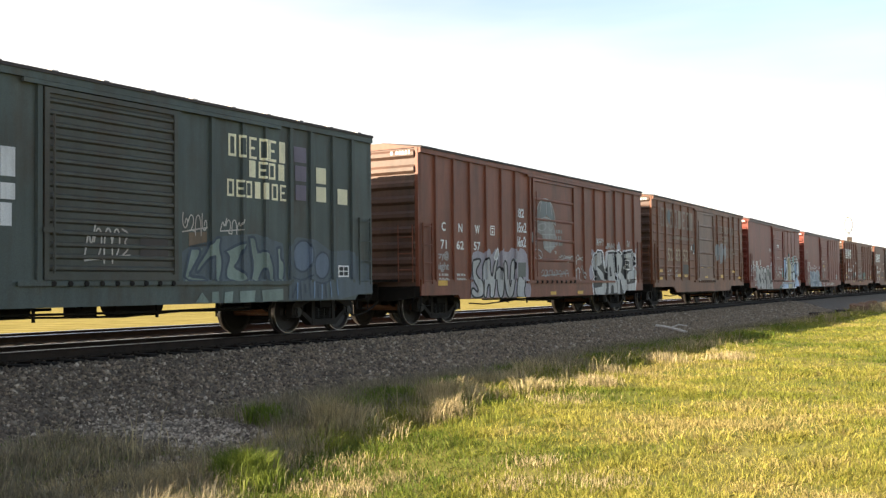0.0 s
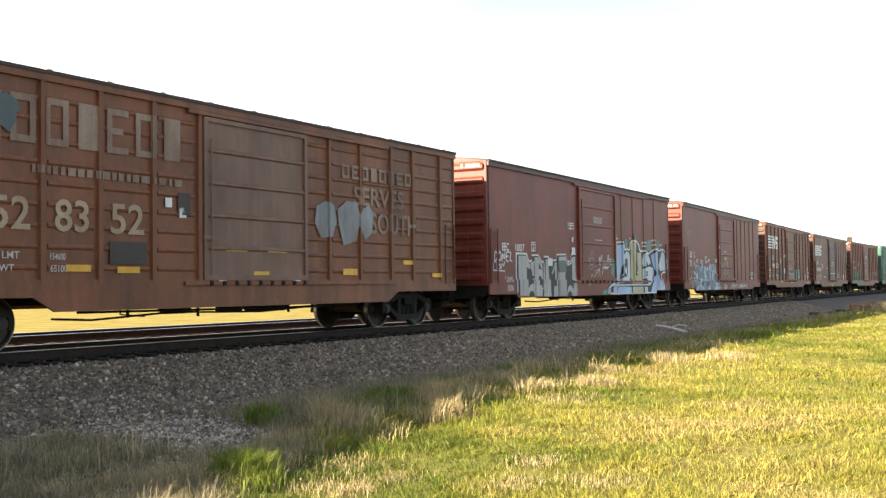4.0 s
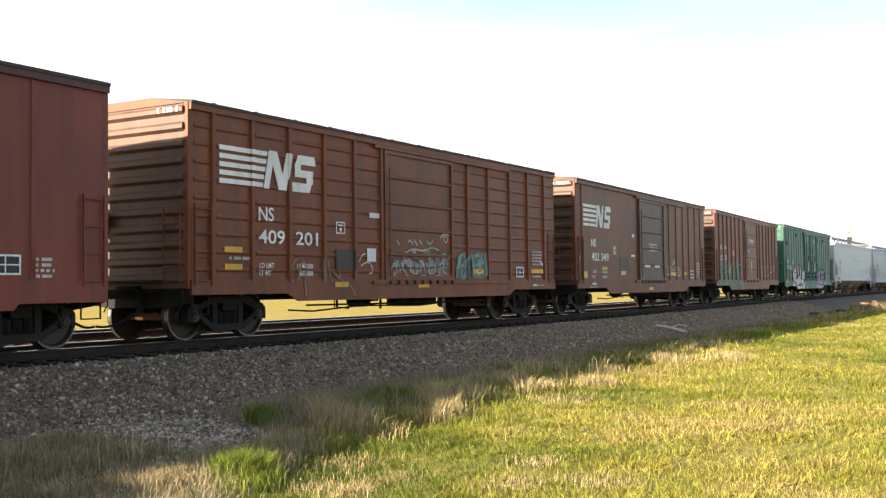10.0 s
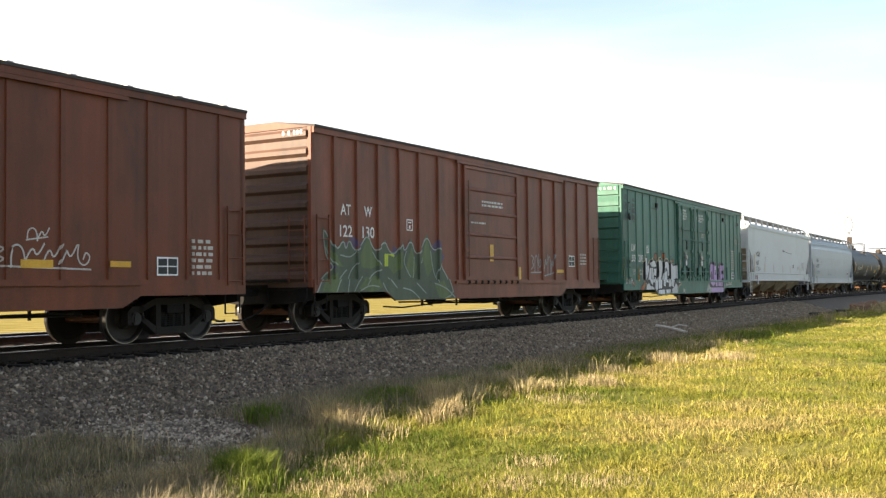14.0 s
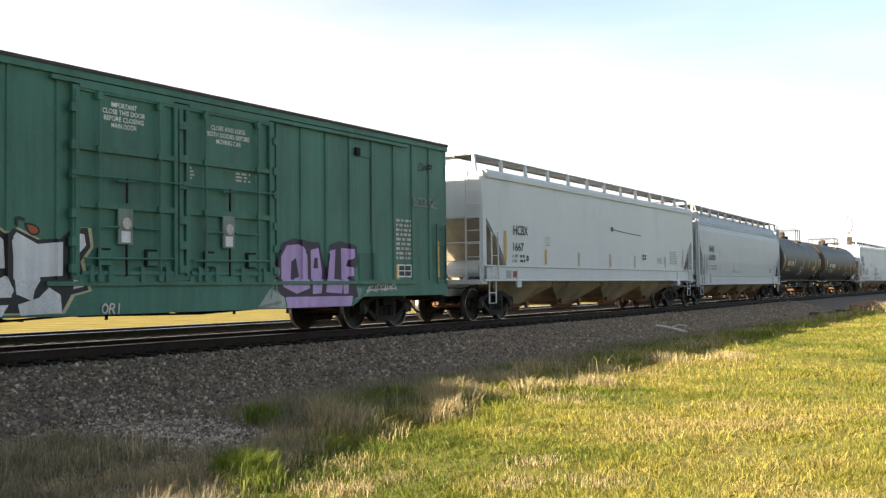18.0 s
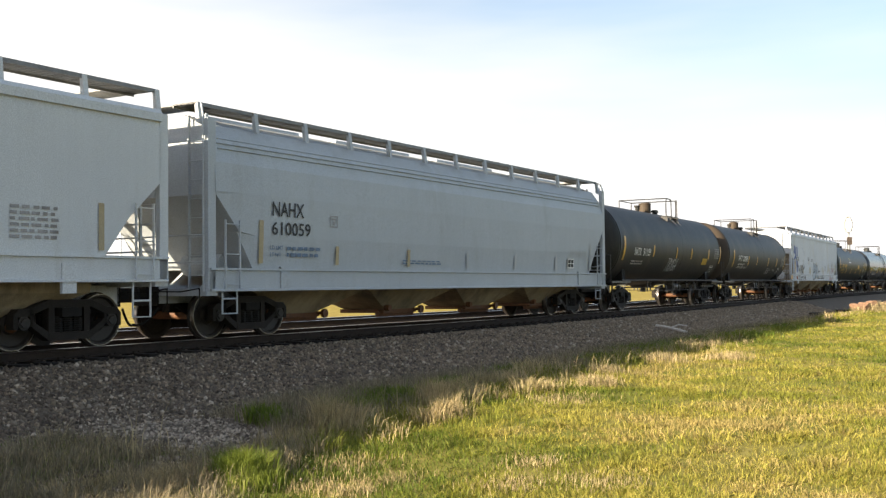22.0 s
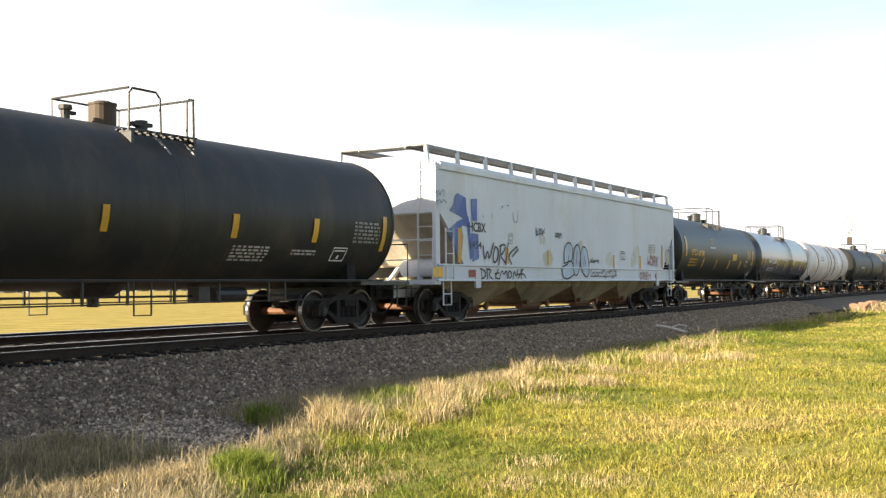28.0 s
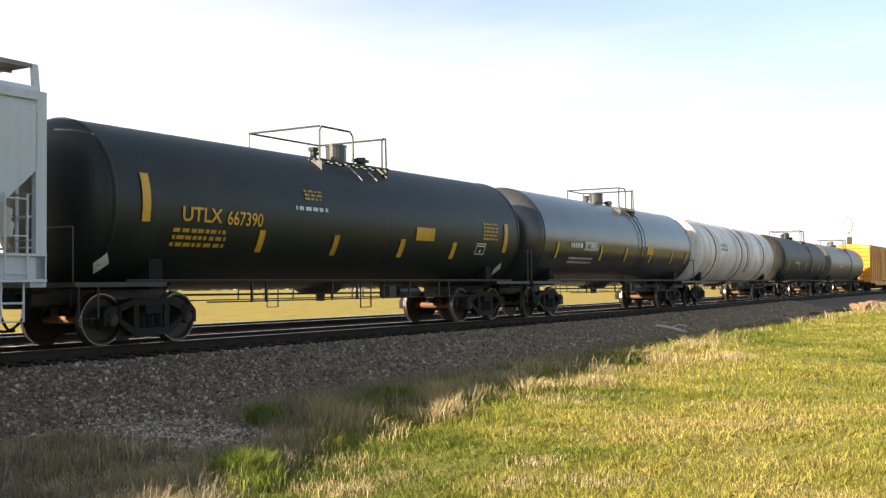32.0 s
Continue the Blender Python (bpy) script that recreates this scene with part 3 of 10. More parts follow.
# thick dead weeds in the low ground at the foot of the bank
n = 1500
cx, cy = RNG.uniform(4.4, 10.0, n), RNG.uniform(-9.0, -3.6, n)
keep = (field_noise(cx, cy, 0.8, 33.0) > -0.3 + 0.22 * np.clip(cy + 5.2, 0, 3)) & (cy < np.interp(cx, (3, 8.6, 9.2, 10.2), (-3.9, -4.2, -6.0, -7.4)) + 0.4 * field_noise(cx, cy, 1.7, 35.0)) & (cy > np.interp(cx, EDGE_X, EDGE_V) - 0.3)
cx, cy = cx[keep], cy[keep]
g = RNG.uniform(0, 1, len(cx)) < 0.3
tufts("dead_weeds", cx[g], cy[g], RNG.uniform(0.05, 0.16, g.sum()), RNG.uniform(0.08, 0.3, g.sum()), 22, 0.0032, 1.0, "tan_straw", "thick tan dead weeds at the foot of the bank")
g = ~g
tufts("dead_stems", cx[g], cy[g], RNG.uniform(0.06, 0.18, g.sum()), RNG.uniform(0.1, 0.34, g.sum()), 30, 0.0032, 0.9, "dead", "grey-brown dead stems on dark soil")
g = RNG.uniform(0, 1, len(cx)) < 0.22
tufts("low_weeds", cx[g], cy[g], 0.16, 0.14, 26, 0.004, 1.1, "weed", "low green weeds under dead stems")

# lush green clumps
x, y, h = spots([(8.2, -8.15, 0.26, 0.4, 2200), (8.0, -8.45, 0.28, 0.26, 700), (8.5, -8.55, 0.32, 0.14, 300), (11.15, -5.95, 0.34, 0.36, 700), (11.3, -6.8, 0.5, 0.2, 300), (12.65, -6.55, 0.45, 0.3, 500), (13.6, -6.5, 0.55, 0.34, 1100), (13.2, -7.3, 0.7, 0.16, 400), (15.9, -6.1, 0.4, 0.3, 700), (18.75, -6.0, 0.5, 0.32, 700), (18.0, -7.0, 0.6, 0.28, 900), (15.2, -7.6, 0.7, 0.18, 900), (22.0, -6.6, 0.8, 0.28, 900), (25.7, -6.1, 0.9, 0.3, 1200), (29.0, -6.3, 1.0, 0.3, 1200), (31.0, -7.2, 1.2, 0.26, 1000), (37.0, -6.3, 1.6, 0.24, 800)])
blades("green_weeds", x, y, h, 0.0055 * (1 + far_off(x, y) / 25), 0.7, "weed", "lush green clumps of weeds")

# thick blond tufts
x, y, h = spots([(10.6, -7.5, 0.3, 0.42, 260), (11.2, -7.4, 0.3, 0.45, 260), (13.3, -7.35, 0.25, 0.5, 300), (14.2, -7.2, 0.35, 0.45, 260), (9.9, -7.4, 0.3, 0.3, 200), (17.2, -7.1, 0.4, 0.5, 260), (7.55, -7.65, 0.2, 0.3, 420), (7.35, -7.25, 0.25, 0.26, 380), (6.95, -6.95, 0.3, 0.22, 360), (7.9, -7.7, 0.2, 0.28, 320), (8.5, -7.4, 0.35, 0.18, 320), (11.1, -7.2, 0.18, 0.5, 420), (11.2, -6.95, 0.18, 0.56, 240), (12.0, -8.05, 0.3, 0.26, 360), (12.3, -8.2, 0.25, 0.36, 360), (12.9, -7.7, 0.3, 0.36, 300), (15.7, -6.9, 0.45, 0.36, 360), (16.0, -7.25, 0.4, 0.36, 340), (15.05, -8.3, 0.35, 0.3, 360), (13.9, -7.7, 0.35, 0.34, 300), (16.3, -8.7, 0.4, 0.3, 360), (18.5, -8.0, 0.5, 0.25, 300), (21.3, -8.2, 0.5, 0.28, 320), (22.2, -9.3, 0.5, 0.24, 320), (26.0, -7.6, 0.7, 0.3, 320), (8.8, -9.45, 0.4, 0.1, 420), (8.25, -9.45, 0.3, 0.1, 320), (9.3, -11.5, 0.5, 0.09, 500), (8.3, -9.0, 0.4, 0.12, 300), (9.2, -8.7, 0.5, 0.14, 300), (8.8, -10.8, 0.4, 0.1, 420), (9.9, -10.6, 0.4, 0.09, 320), (14.2, -9.0, 0.6, 0.12, 420)])
blades("blond_tufts", x, y, h, 0.0048 * (1 + far_off(x, y) / 20), 0.7, "tan_straw", "thick tufts of blond dead grass")

# a few long bent stalks
x, y, h = spots([(8.2, -6.25, 0.1, 0.62, 2), (8.35, -6.55, 0.16, 0.95, 7), (8.9, -6.4, 0.1, 0.5, 3), (6.9, -5.9, 0.6, 0.6, 10), (7.6, -6.6, 0.5, 0.5, 10), (12.4, -7.0, 1.2, 0.5, 12), (17.0, -7.2, 2.0, 0.6, 14), (29.5, -6.4, 0.8, 1.0, 4)])
blades("tall_stalks", x, y, h, 0.0065 * (1 + far_off(x, y) / 30), 0.35, "tan_straw", "single tall bent straw stalks")


def stones(name, x, y, z, size, mat, label, category):
    """Angular stones of eight corners each."""
    n = len(x)
    cube = np.array([[-1, -1, -1], [1, -1, -1], [1, 1, -1], [-1, 1, -1], [-1, -1, 1], [1, -1, 1], [1, 1, 1], [-1, 1, 1]], float) * 0.5
    p = np.repeat(cube[None], n, 0) * RNG.uniform(0.55, 1.2, (n, 8, 1)) * RNG.uniform(0.6, 1.1, (n, 1, 3))
    q = RNG.normal(0, 1, (n, 4))
    q /= np.linalg.norm(q, axis=1)[:, None]
    w, a, b, c = q.T
    rot = np.stack([1 - 2 * (b * b + c * c), 2 * (a * b - c * w), 2 * (a * c + b * w), 2 * (a * b + c * w), 1 - 2 * (a * a + c * c), 2 * (b * c - a * w), 2 * (a * c - b * w), 2 * (b * c + a * w), 1 - 2 * (a * a + b * b)], -1).reshape(n, 3, 3)
    p = np.einsum("nij,nkj->nki", rot, p) * size[:, None, None] + np.stack([x, y, z], -1)[:, None]
    k = np.arange(n)[:, None] * 8
    faces = [k + np.array(f) for f in ([0, 3, 2, 1], [4, 5, 6, 7], [0, 1, 5, 4], [1, 2, 6, 5], [2, 3, 7, 6], [3, 0, 4, 7])]
    return mass(name, p.reshape(-1, 3), faces, mat, label, category)


n = 108000
s = 3.0 + 67.0 * RNG.uniform(0, 1, n) ** 1.9
v = RNG.uniform(-4.7, -1.2, n)
keep = (RNG.uniform(0, 1, n) < np.interp(v, [-4.7, -3.6, -1.2], [0.4, 1.0, 1.0]))
s, v = s[keep], v[keep]
x, y, _ = track(s, v)
size = (0.017 + 0.033 * RNG.uniform(0, 1, len(x)) ** 1.8) * (1 + s / 90)
kind = RNG.uniform(0, 1, len(x))
# further along, more stones take the dusty colour that paints in grazing skylight
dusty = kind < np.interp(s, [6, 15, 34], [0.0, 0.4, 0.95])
pale = ~dusty & (kind > 0.95)
z = np.maximum(bed_height(v), height(v)) + size * 0.15
for g, mat, grow, label in ((~dusty & ~pale, "stone", 1.0, "angular grey ballast stones on the bank"), (dusty, "dusty_skylit_stone", 1.0, "dusty ballast stones on the bank, coloured paler for skylit tops"), (pale, "pale_stone", 1.3, "pale stones among the dark ballast")):
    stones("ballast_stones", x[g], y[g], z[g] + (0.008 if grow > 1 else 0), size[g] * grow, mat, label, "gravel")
n = 16000
s = 4.0 + 46.0 * RNG.uniform(0, 1, n) ** 1.5
v = RNG.uniform(-1.2, 3.2, n)
keep = np.abs(np.abs(v) - 0.755) > 0.09
s, v = s[keep], v[keep]
x, y, _ = track(s, v)
size = RNG.uniform(0.035, 0.07, len(x)) * (1 + s / 90)
stones("ballast_stones", x, y, bed_height(v) + size * 0.1, size, "stone", "angular grey ballast stones between the rails", "gravel")
# the bare patch: dark grit with pale broken stone on it
n = 9000
a, b = RNG.normal(0, 1.0, n), RNG.normal(0, 0.52, n)
x, y = 10.2 + 0.36 * a + 0.93 * b, -5.3 + 0.93 * a - 0.36 * b
z, v = ground_z(x, y)
z = np.maximum(z, bed_height(v))
size = 0.016 + 0.034 * RNG.uniform(0, 1, n) ** 2
g = RNG.uniform(0, 1, n) < 0.42
stones("loose_gravel", x[g], y[g], z[g] + 0.01, size[g] * 1.1, "pale_stone", "patch of pale loose gravel", "gravel")
stones("dark_gravel", x[~g], y[~g], z[~g] + 0.004, size[~g], "stone", "dark gravel under pale stones", "gravel")
n = 9000
x, y = 3.0 + 31.0 * RNG.uniform(0, 1, n) ** 1.6, RNG.uniform(-7.6, -4.0, n)
z, v = ground_z(x, y)
size = RNG.uniform(0.02, 0.05, n)
z = np.maximum(z, bed_height(v)) + 0.004
g = RNG.uniform(0, 1, n) < 0.12
stones("stray_stones", x[~g], y[~g], z[~g], size[~g], "stone", "stray stones on the dirt strip", "gravel")
stones("stray_stones", x[g], y[g], z[g], size[g], "pale_stone", "stray pale stones on the dirt strip", "gravel")


# ---------------------------------------------------------------- litter and landmarks
MAT["bleached"] = material("bleached branch", (0.62, 0.56, 0.48), 0.85, 0.0, (0.4, 0.33, 0.26), 6.0, 0.4, 40.0, 0.4)
MAT["old_timber"] = material("dark rotten timber", (0.045, 0.033, 0.026), 0.95, 0.0, (0.09, 0.065, 0.045), 4.0, 0.5, 30.0, 0.6)
MAT["cut_log"] = material("weathered cut log", (0.2, 0.115, 0.07), 0.9, 0.0, (0.09, 0.05, 0.03), 3.0, 0.5, 25.0, 0.6)
MAT["mast_grey"] = material("grey painted mast", (0.3, 0.31, 0.32), 0.5, 0.2, (0.18, 0.17, 0.16), 3.0, 0.4)
MAT["lamp_white"] = material("white enamel", (0.75, 0.76, 0.78), 0.35, 0.0, (0.6, 0.6, 0.6), 3.0, 0.3)
MAT["woods"] = islands(material("hazy far trees", (0.1, 0.11, 0.1), 0.95, 0.0, (0.07, 0.075, 0.07), 0.05, 0.5, 0.5, 0.0), 0.7, 1.3)


def fallen_branch():
    sh = Shape()
    a, b = Vector((35.7, -3.2, -0.47)), Vector((35.9, -4.25, -0.70))
    mid = a.lerp(b, 0.45) + Vector((0.05, 0.0, 0.02))
    sh.pipe([a, a.lerp(mid, 0.5) + Vector((0.04, 0, 0.01)), mid, mid.lerp(b, 0.6), b], 0.045, 7)
    sh.pipe([mid, mid + Vector((0.35, -0.2, 0.1)), mid + Vector((0.5, -0.45, 0.06))], 0.018, 6)
    sh.pipe([mid.lerp(b, 0.5), mid.lerp(b, 0.5) + Vector((-0.3, -0.15, 0.08))], 0.014, 6)
    tagged(part("fallen_branch", sh, "bleached"), "bleached dead branch lying on the ballast bank", "branch")


def timber(x, y, z, length, turn, tilt, label):
    sh = Shape().slab(-length / 2, length / 2, -0.11, 0.11, -0.09, 0.09, 0.02)
    tagged(part("old_tie", sh, "old_timber", at=pose(x, y, z, 0, tilt, turn)), label, "railway tie", "discarded ties")


def log(x, y, z, r, length, turn, tilt):
    n = 12
    rnd = random.Random(int(x * 100))
    ring = [1 + rnd.uniform(-0.09, 0.09) for _ in range(n)]
    rings = []
    for u, k in ((-0.5, 0.95), (-0.48, 1.0), (0.0, 1.04), (0.48, 0.98), (0.5, 0.93)):
        rings.append([(u * length, r * k * ring[i] * math.cos(2 * math.pi * i / n), r * k * ring[i] * math.sin(2 * math.pi * i / n)) for i in range(n)])
    tagged(part("log", Shape().loft(rings), "cut_log", at=pose(x, y, z, 0, tilt, turn)), "weathered brown log in a low brush pile", "log", "logs of the brush pile")


def signal_mast(x, y):
    top = tagged(empty("signal_mast"), "slim grey mast with an oval white-faced head beyond the train", "signal")
    top.location = (x, y, -0.95)
    part("mast", Shape().tube((0, 0, 0), (0, 0, 8.4), 0.14, 10, 0.09), "mast_grey", top)
    n = 20
    ring = [(0.46 * math.cos(2 * math.pi * i / n), 0.0, 9.55 + 1.0 * math.sin(2 * math.pi * i / n)) for i in range(n + 1)]
    part("head_rim", Shape().pipe(ring, 0.12, 8), "mast_grey", top, at=pose(0, 0, 0, 0, 0, -80))
    part("head_face", Shape().prism([(0.42 * math.cos(2 * math.pi * i / n), 9.55 + 0.95 * math.sin(2 * math.pi * i / n)) for i in range(n)], -0.03, 0.03), "lamp_white", top, at=pose(0, 0, 0, 0, 0, -80))
    part("relay_box", Shape().slab(-0.2, 0.45, -0.2, 0.2, 6.9, 7.9, 0.03), "old_timber", top, at=pose(0, 0, 0, 0, 0, -80))
    part("bracket_arm", Shape().pipe([(0, 0, 8.0), (0.1, -0.1, 8.4), (0, 0, 8.6)], 0.05), "mast_grey", top)


fallen_branch()
timber(60.6, -4.75, -0.72, 4.4, -18, 0, "dark rotten railway tie lying on the bank")
timber(57.2, -6.35, -0.54, 2.6, -24, 2, "dark rotten railway tie beside a brush pile")
timber(42.5, -5.6, -0.78, 2.4, -40, 0, "dark rotten railway tie half hidden in weeds")
for k in range(13):
    log(57.0 + 0.62 * k + RNG.uniform(-0.2, 0.2), -6.7 - 0.1 * k + RNG.uniform(-0.35, 0.35), -0.42 + RNG.uniform(0, 0.28) * (1 if k % 2 else 0.4), RNG.uniform(0.1, 0.2), RNG.uniform(0.6, 1.7), RNG.uniform(-60, 60), RNG.uniform(-14, 14))
x, y = RNG.normal(61.0, 2.2, 2600), RNG.normal(-7.4, 0.55, 2600)
blades("brush_heap", x, y, RNG.uniform(0.15, 0.6, 2600), 0.03, 1.3, "tan_straw", "reddish heap of dry brush")
signal_mast(148.2, 8.0)


def far_woods():
    """A low ragged belt of trees on the horizon beyond the field."""
    sh = Shape()
    rnd = random.Random(3)
    for k in range(420):
        a = radians(-60 + 150 * k / 420 + rnd.uniform(-0.2, 0.2))
        r = 2600 + rnd.uniform(-120, 120)
        w, h = rnd.uniform(8, 20), rnd.uniform(3.0, 7.0)
        cx, cy = r * math.sin(a), r * math.cos(a)
        n = 7
        rings = []
        for z, q in ((-1.5, 0.8), (h * 0.35, 1.0), (h * 0.75, 0.75), (h, 0.25)):
            rings.append([(cx + w * q * math.cos(2 * math.pi * i / n) * rnd.uniform(0.8, 1.2), cy + w * q * math.sin(2 * math.pi * i / n) * rnd.uniform(0.8, 1.2), z) for i in range(n)])
        sh.loft(rings)
    tagged(part("far_woods", sh, "woods"), "low dark belt of far trees on the horizon", "trees", kind="stuff")


far_woods()


# ---------------------------------------------------------------- running gear
WHEEL_R = 0.457
WHEELSETS = []


def wheelset_mesh():
    sh = Shape()
    sh.tube((0, -1.02, 0), (0, 1.02, 0), 0.085, 10)
    for s in (-1, 1):
        n = 28
        prof = [(0.66, 0.10), (0.665, 0.19), (0.69, 0.36), (0.665, 0.40), (0.665, WHEEL_R + 0.026), (0.70, WHEEL_R + 0.022), (0.715, WHEEL_R), (0.80, WHEEL_R - 0.006), (0.806, WHEEL_R - 0.01), (0.806, WHEEL_R - 0.021), (0.805, 0.40), (0.755, 0.37), (0.74, 0.19), (0.80, 0.15), (0.80, 0.10)]
        rings = [[(r * math.cos(2 * math.pi * i / n), s * y, r * math.sin(2 * math.pi * i / n)) for i in range(n)] for y, r in prof]
        sh.loft(rings, caps=False)
        sh.tube((0, s * 0.93, 0), (0, s * 1.09, 0), 0.115, 12)
        sh.tube((0, s * 1.09, 0), (0, s * 1.115, 0), 0.075, 8)
        for i in range(3):
            a = i * 2.094
            sh.tube((0.075 * math.cos(a), s * 1.085, 0.075 * math.sin(a)), (0.075 * math.cos(a), s * 1.112, 0.075 * math.sin(a)), 0.02, 6)
    me = sh.mesh("wheelset", "wheel_steel")
    me.materials.append(MAT["axle_rust"])
    me.materials.append(MAT["tread"])
    for q in me.polygons:
        r = math.hypot(q.center.x, q.center.z)
        if abs(q.center.y) < 0.6:
            q.material_index = 1
        elif r > 0.437 and 0.72 < abs(q.center.y) < 0.81:
            q.material_index = 2
    return me


def side_frame_mesh():
    """A cast three-piece bogie's side frame: arched top chord, lowered middle, two windows beside the spring nest."""
    h = 0.89
    sh = Shape()
    for s in (-1, 1):
        sh.prism([(s * x, z) for x, z in [(-h - 0.2, 0.36), (-h - 0.2, 0.58), (-h - 0.1, 0.68), (-h + 0.16, 0.68), (-h + 0.16, 0.40), (-h + 0.12, 0.40), (-h + 0.12, 0.56), (-h - 0.12, 0.56), (-h - 0.12, 0.36)]], -1.09, -0.91)
        sh.prism([(s * x, z) for x, z in [(-h + 0.10, 0.68), (-0.42, 0.82), (-0.42, 0.70), (-h + 0.10, 0.56)]], -1.09, -0.91)
        sh.prism([(s * x, z) for x, z in [(-h + 0.10, 0.52), (-h + 0.16, 0.38), (-0.42, 0.16), (-0.42, 0.30)]], -1.09, -0.91)
        sh.prism([(s * x, z) for x, z in [(-0.42, 0.82), (-0.30, 0.82), (-0.30, 0.16), (-0.42, 0.16)]], -1.08, -0.92)
    sh.prism([(-0.42, 0.69), (-0.42, 0.82), (0.42, 0.82), (0.42, 0.69)], -1.09, -0.91)
    sh.prism([(-0.42, 0.16), (-0.42, 0.29), (0.42, 0.29), (0.42, 0.16)], -1.10, -0.90)
    return sh.mesh("side_frame", "truck_steel")


def spring_mesh():
    sh = Shape()
    pts = [(0.085 * math.cos(k * 0.9), -1.0 + 0.085 * math.sin(k * 0.9), 0.29 + k * 0.0052) for k in range(48)]
    sh.pipe(pts, 0.018, 5)
    return sh.mesh("spring", "black_steel")


GEAR = {"wheelset": wheelset_mesh(), "side_frame": side_frame_mesh(), "spring": spring_mesh(),
        "bolster": Shape().box(-0.2, 0.2, -1.14, 1.14, 0.54, 0.69).box(-0.3, 0.3, -0.5, 0.5, 0.69, 0.80).box(-0.95, 0.95, -0.12, 0.12, 0.42, 0.5).mesh("bolster", "black_steel"),
        "brake_rigging": Shape().box(-1.25, 1.25, -0.1, 0.1, 0.52, 0.66).box(-0.62, -0.5, -0.5, 0.5, 0.3, 0.6).box(0.5, 0.62, -0.5, 0.5, 0.3, 0.6).box(-0.3, 0.3, -0.72, 0.72, 0.3, 0.54).prism([(-1.3, 0.62), (-1.22, 0.62), (-0.5, 0.3), (-0.6, 0.28)], -0.35, -0.28).prism([(1.3, 0.62), (1.22, 0.62), (0.5, 0.3), (0.6, 0.28)], -0.35, -0.28).mesh("brake_rigging", "black_steel"),
        "brake_beam": Shape().tube((0, -0.85, 0.40), (0, 0.85, 0.40), 0.045, 6).box(-0.05, 0.05, -0.85, -0.68, 0.28, 0.58).box(-0.05, 0.05, 0.68, 0.85, 0.28, 0.58).mesh("brake_beam", "black_steel")}
FAR_FRAME = Matrix.Rotation(math.pi, 4, "Z")


def truck(car, x):
    top = part("truck", GEAR["bolster"], None, car, "black four-wheel bogie with cast steel side frames", at=pose(x, 0, 0))
    for m in (Matrix(), FAR_FRAME):
        part("side_frame", GEAR["side_frame"], None, top, at=m)
        for u in (-0.2, 0.0, 0.2):
            part("spring", GEAR["spring"], None, top, at=m @ pose(u, 0, 0))
    part("brake_rigging", GEAR["brake_rigging"], None, top)
    for s in (-1, 1):
        w = part("wheelset", GEAR["wheelset"], None, top, "steel wheels on a rusty orange axle", at=pose(s * 0.889, 0, WHEEL_R))
        WHEELSETS.append((w, s * 0.889))
        part("brake_beam", GEAR["brake_beam"], None, top, at=pose(s * 0.36, 0, 0))
    return top


def coupler(car, x, s, reach):
    """Draft gear, shank and knuckle at an end; s is the way that it points along the car."""
    sh = Shape()
    sh.box(min(x, x - s * 1.6), max(x, x - s * 1.6), -0.18, 0.18, 0.68, 1.02)
    sh.box(min(x, x + s * (reach - 0.1)), max(x, x + s * (reach - 0.1)), -0.07, 0.07, 0.80, 0.95)
    e = x + s * (reach - 0.12)
    sh.prism_z([(e - s * 0.12, -0.10), (e, -0.17), (e + s * 0.13, -0.14), (e + s * 0.12, 0.02), (e + s * 0.02, 0.05), (e + s * 0.10, 0.16), (e - s * 0.05, 0.17)], 0.73, 1.0)
    sh.box(x - 0.04, x + 0.04, -0.32, 0.32, 0.66, 1.04)
    c = part("coupler", sh, "black_steel", car, "dark steel knuckle coupler")
    lever = Shape().pipe([(x + s * 0.08, -1.45, 0.98), (x + s * 0.1, -1.0, 0.92), (x + s * 0.14, -0.25, 0.93), (x + s * 0.2, -0.05, 1.0)], 0.013).pipe([(x + s * 0.08, -1.45, 0.98), (x + s * 0.08, -1.45, 0.72), (x + s * 0.08, -1.36, 0.6)], 0.013)
    part("uncoupling_lever", lever, "black_steel", c)
    pts = []
    for i in range(11):
        u = i / 10
        pts.append((x + s * (0.05 + u * (reach - 0.05)), -0.36 + 0.2 * u, 0.72 - 0.42 * math.sin(math.pi * (0.08 + 0.5 * u)) + 0.0))
    part("air_hose", Shape().pipe(pts, 0.024), "black_steel", car, "sagging black rubber brake hose")
    return c


def ladder(car, x, y, z0, z1, w, mat, rungs, out):
    """An upright ladder on a side (out along y); its rungs are parts of it."""
    sh = Shape()
    for a in (-w / 2, w / 2):
        sh.box(x + a - 0.01, x + a + 0.01, min(y + out * 0.03, y + out * 0.07), max(y + out * 0.03, y + out * 0.07), z0, z1)
    top = part("ladder", sh, mat, car)
    key = ("rung", round(w, 2), mat if isinstance(mat, str) else mat.name)
    if key not in GEAR:
        GEAR[key] = Shape().tube((-w / 2, 0, 0), (w / 2, 0, 0), 0.012, 6).mesh("rung", mat)
    for i in range(rungs):
        part("rung", GEAR[key], None, top, at=pose(x, y + out * 0.06, z0 + 0.08 + i * (z1 - z0 - 0.16) / max(rungs - 1, 1)))
    return top


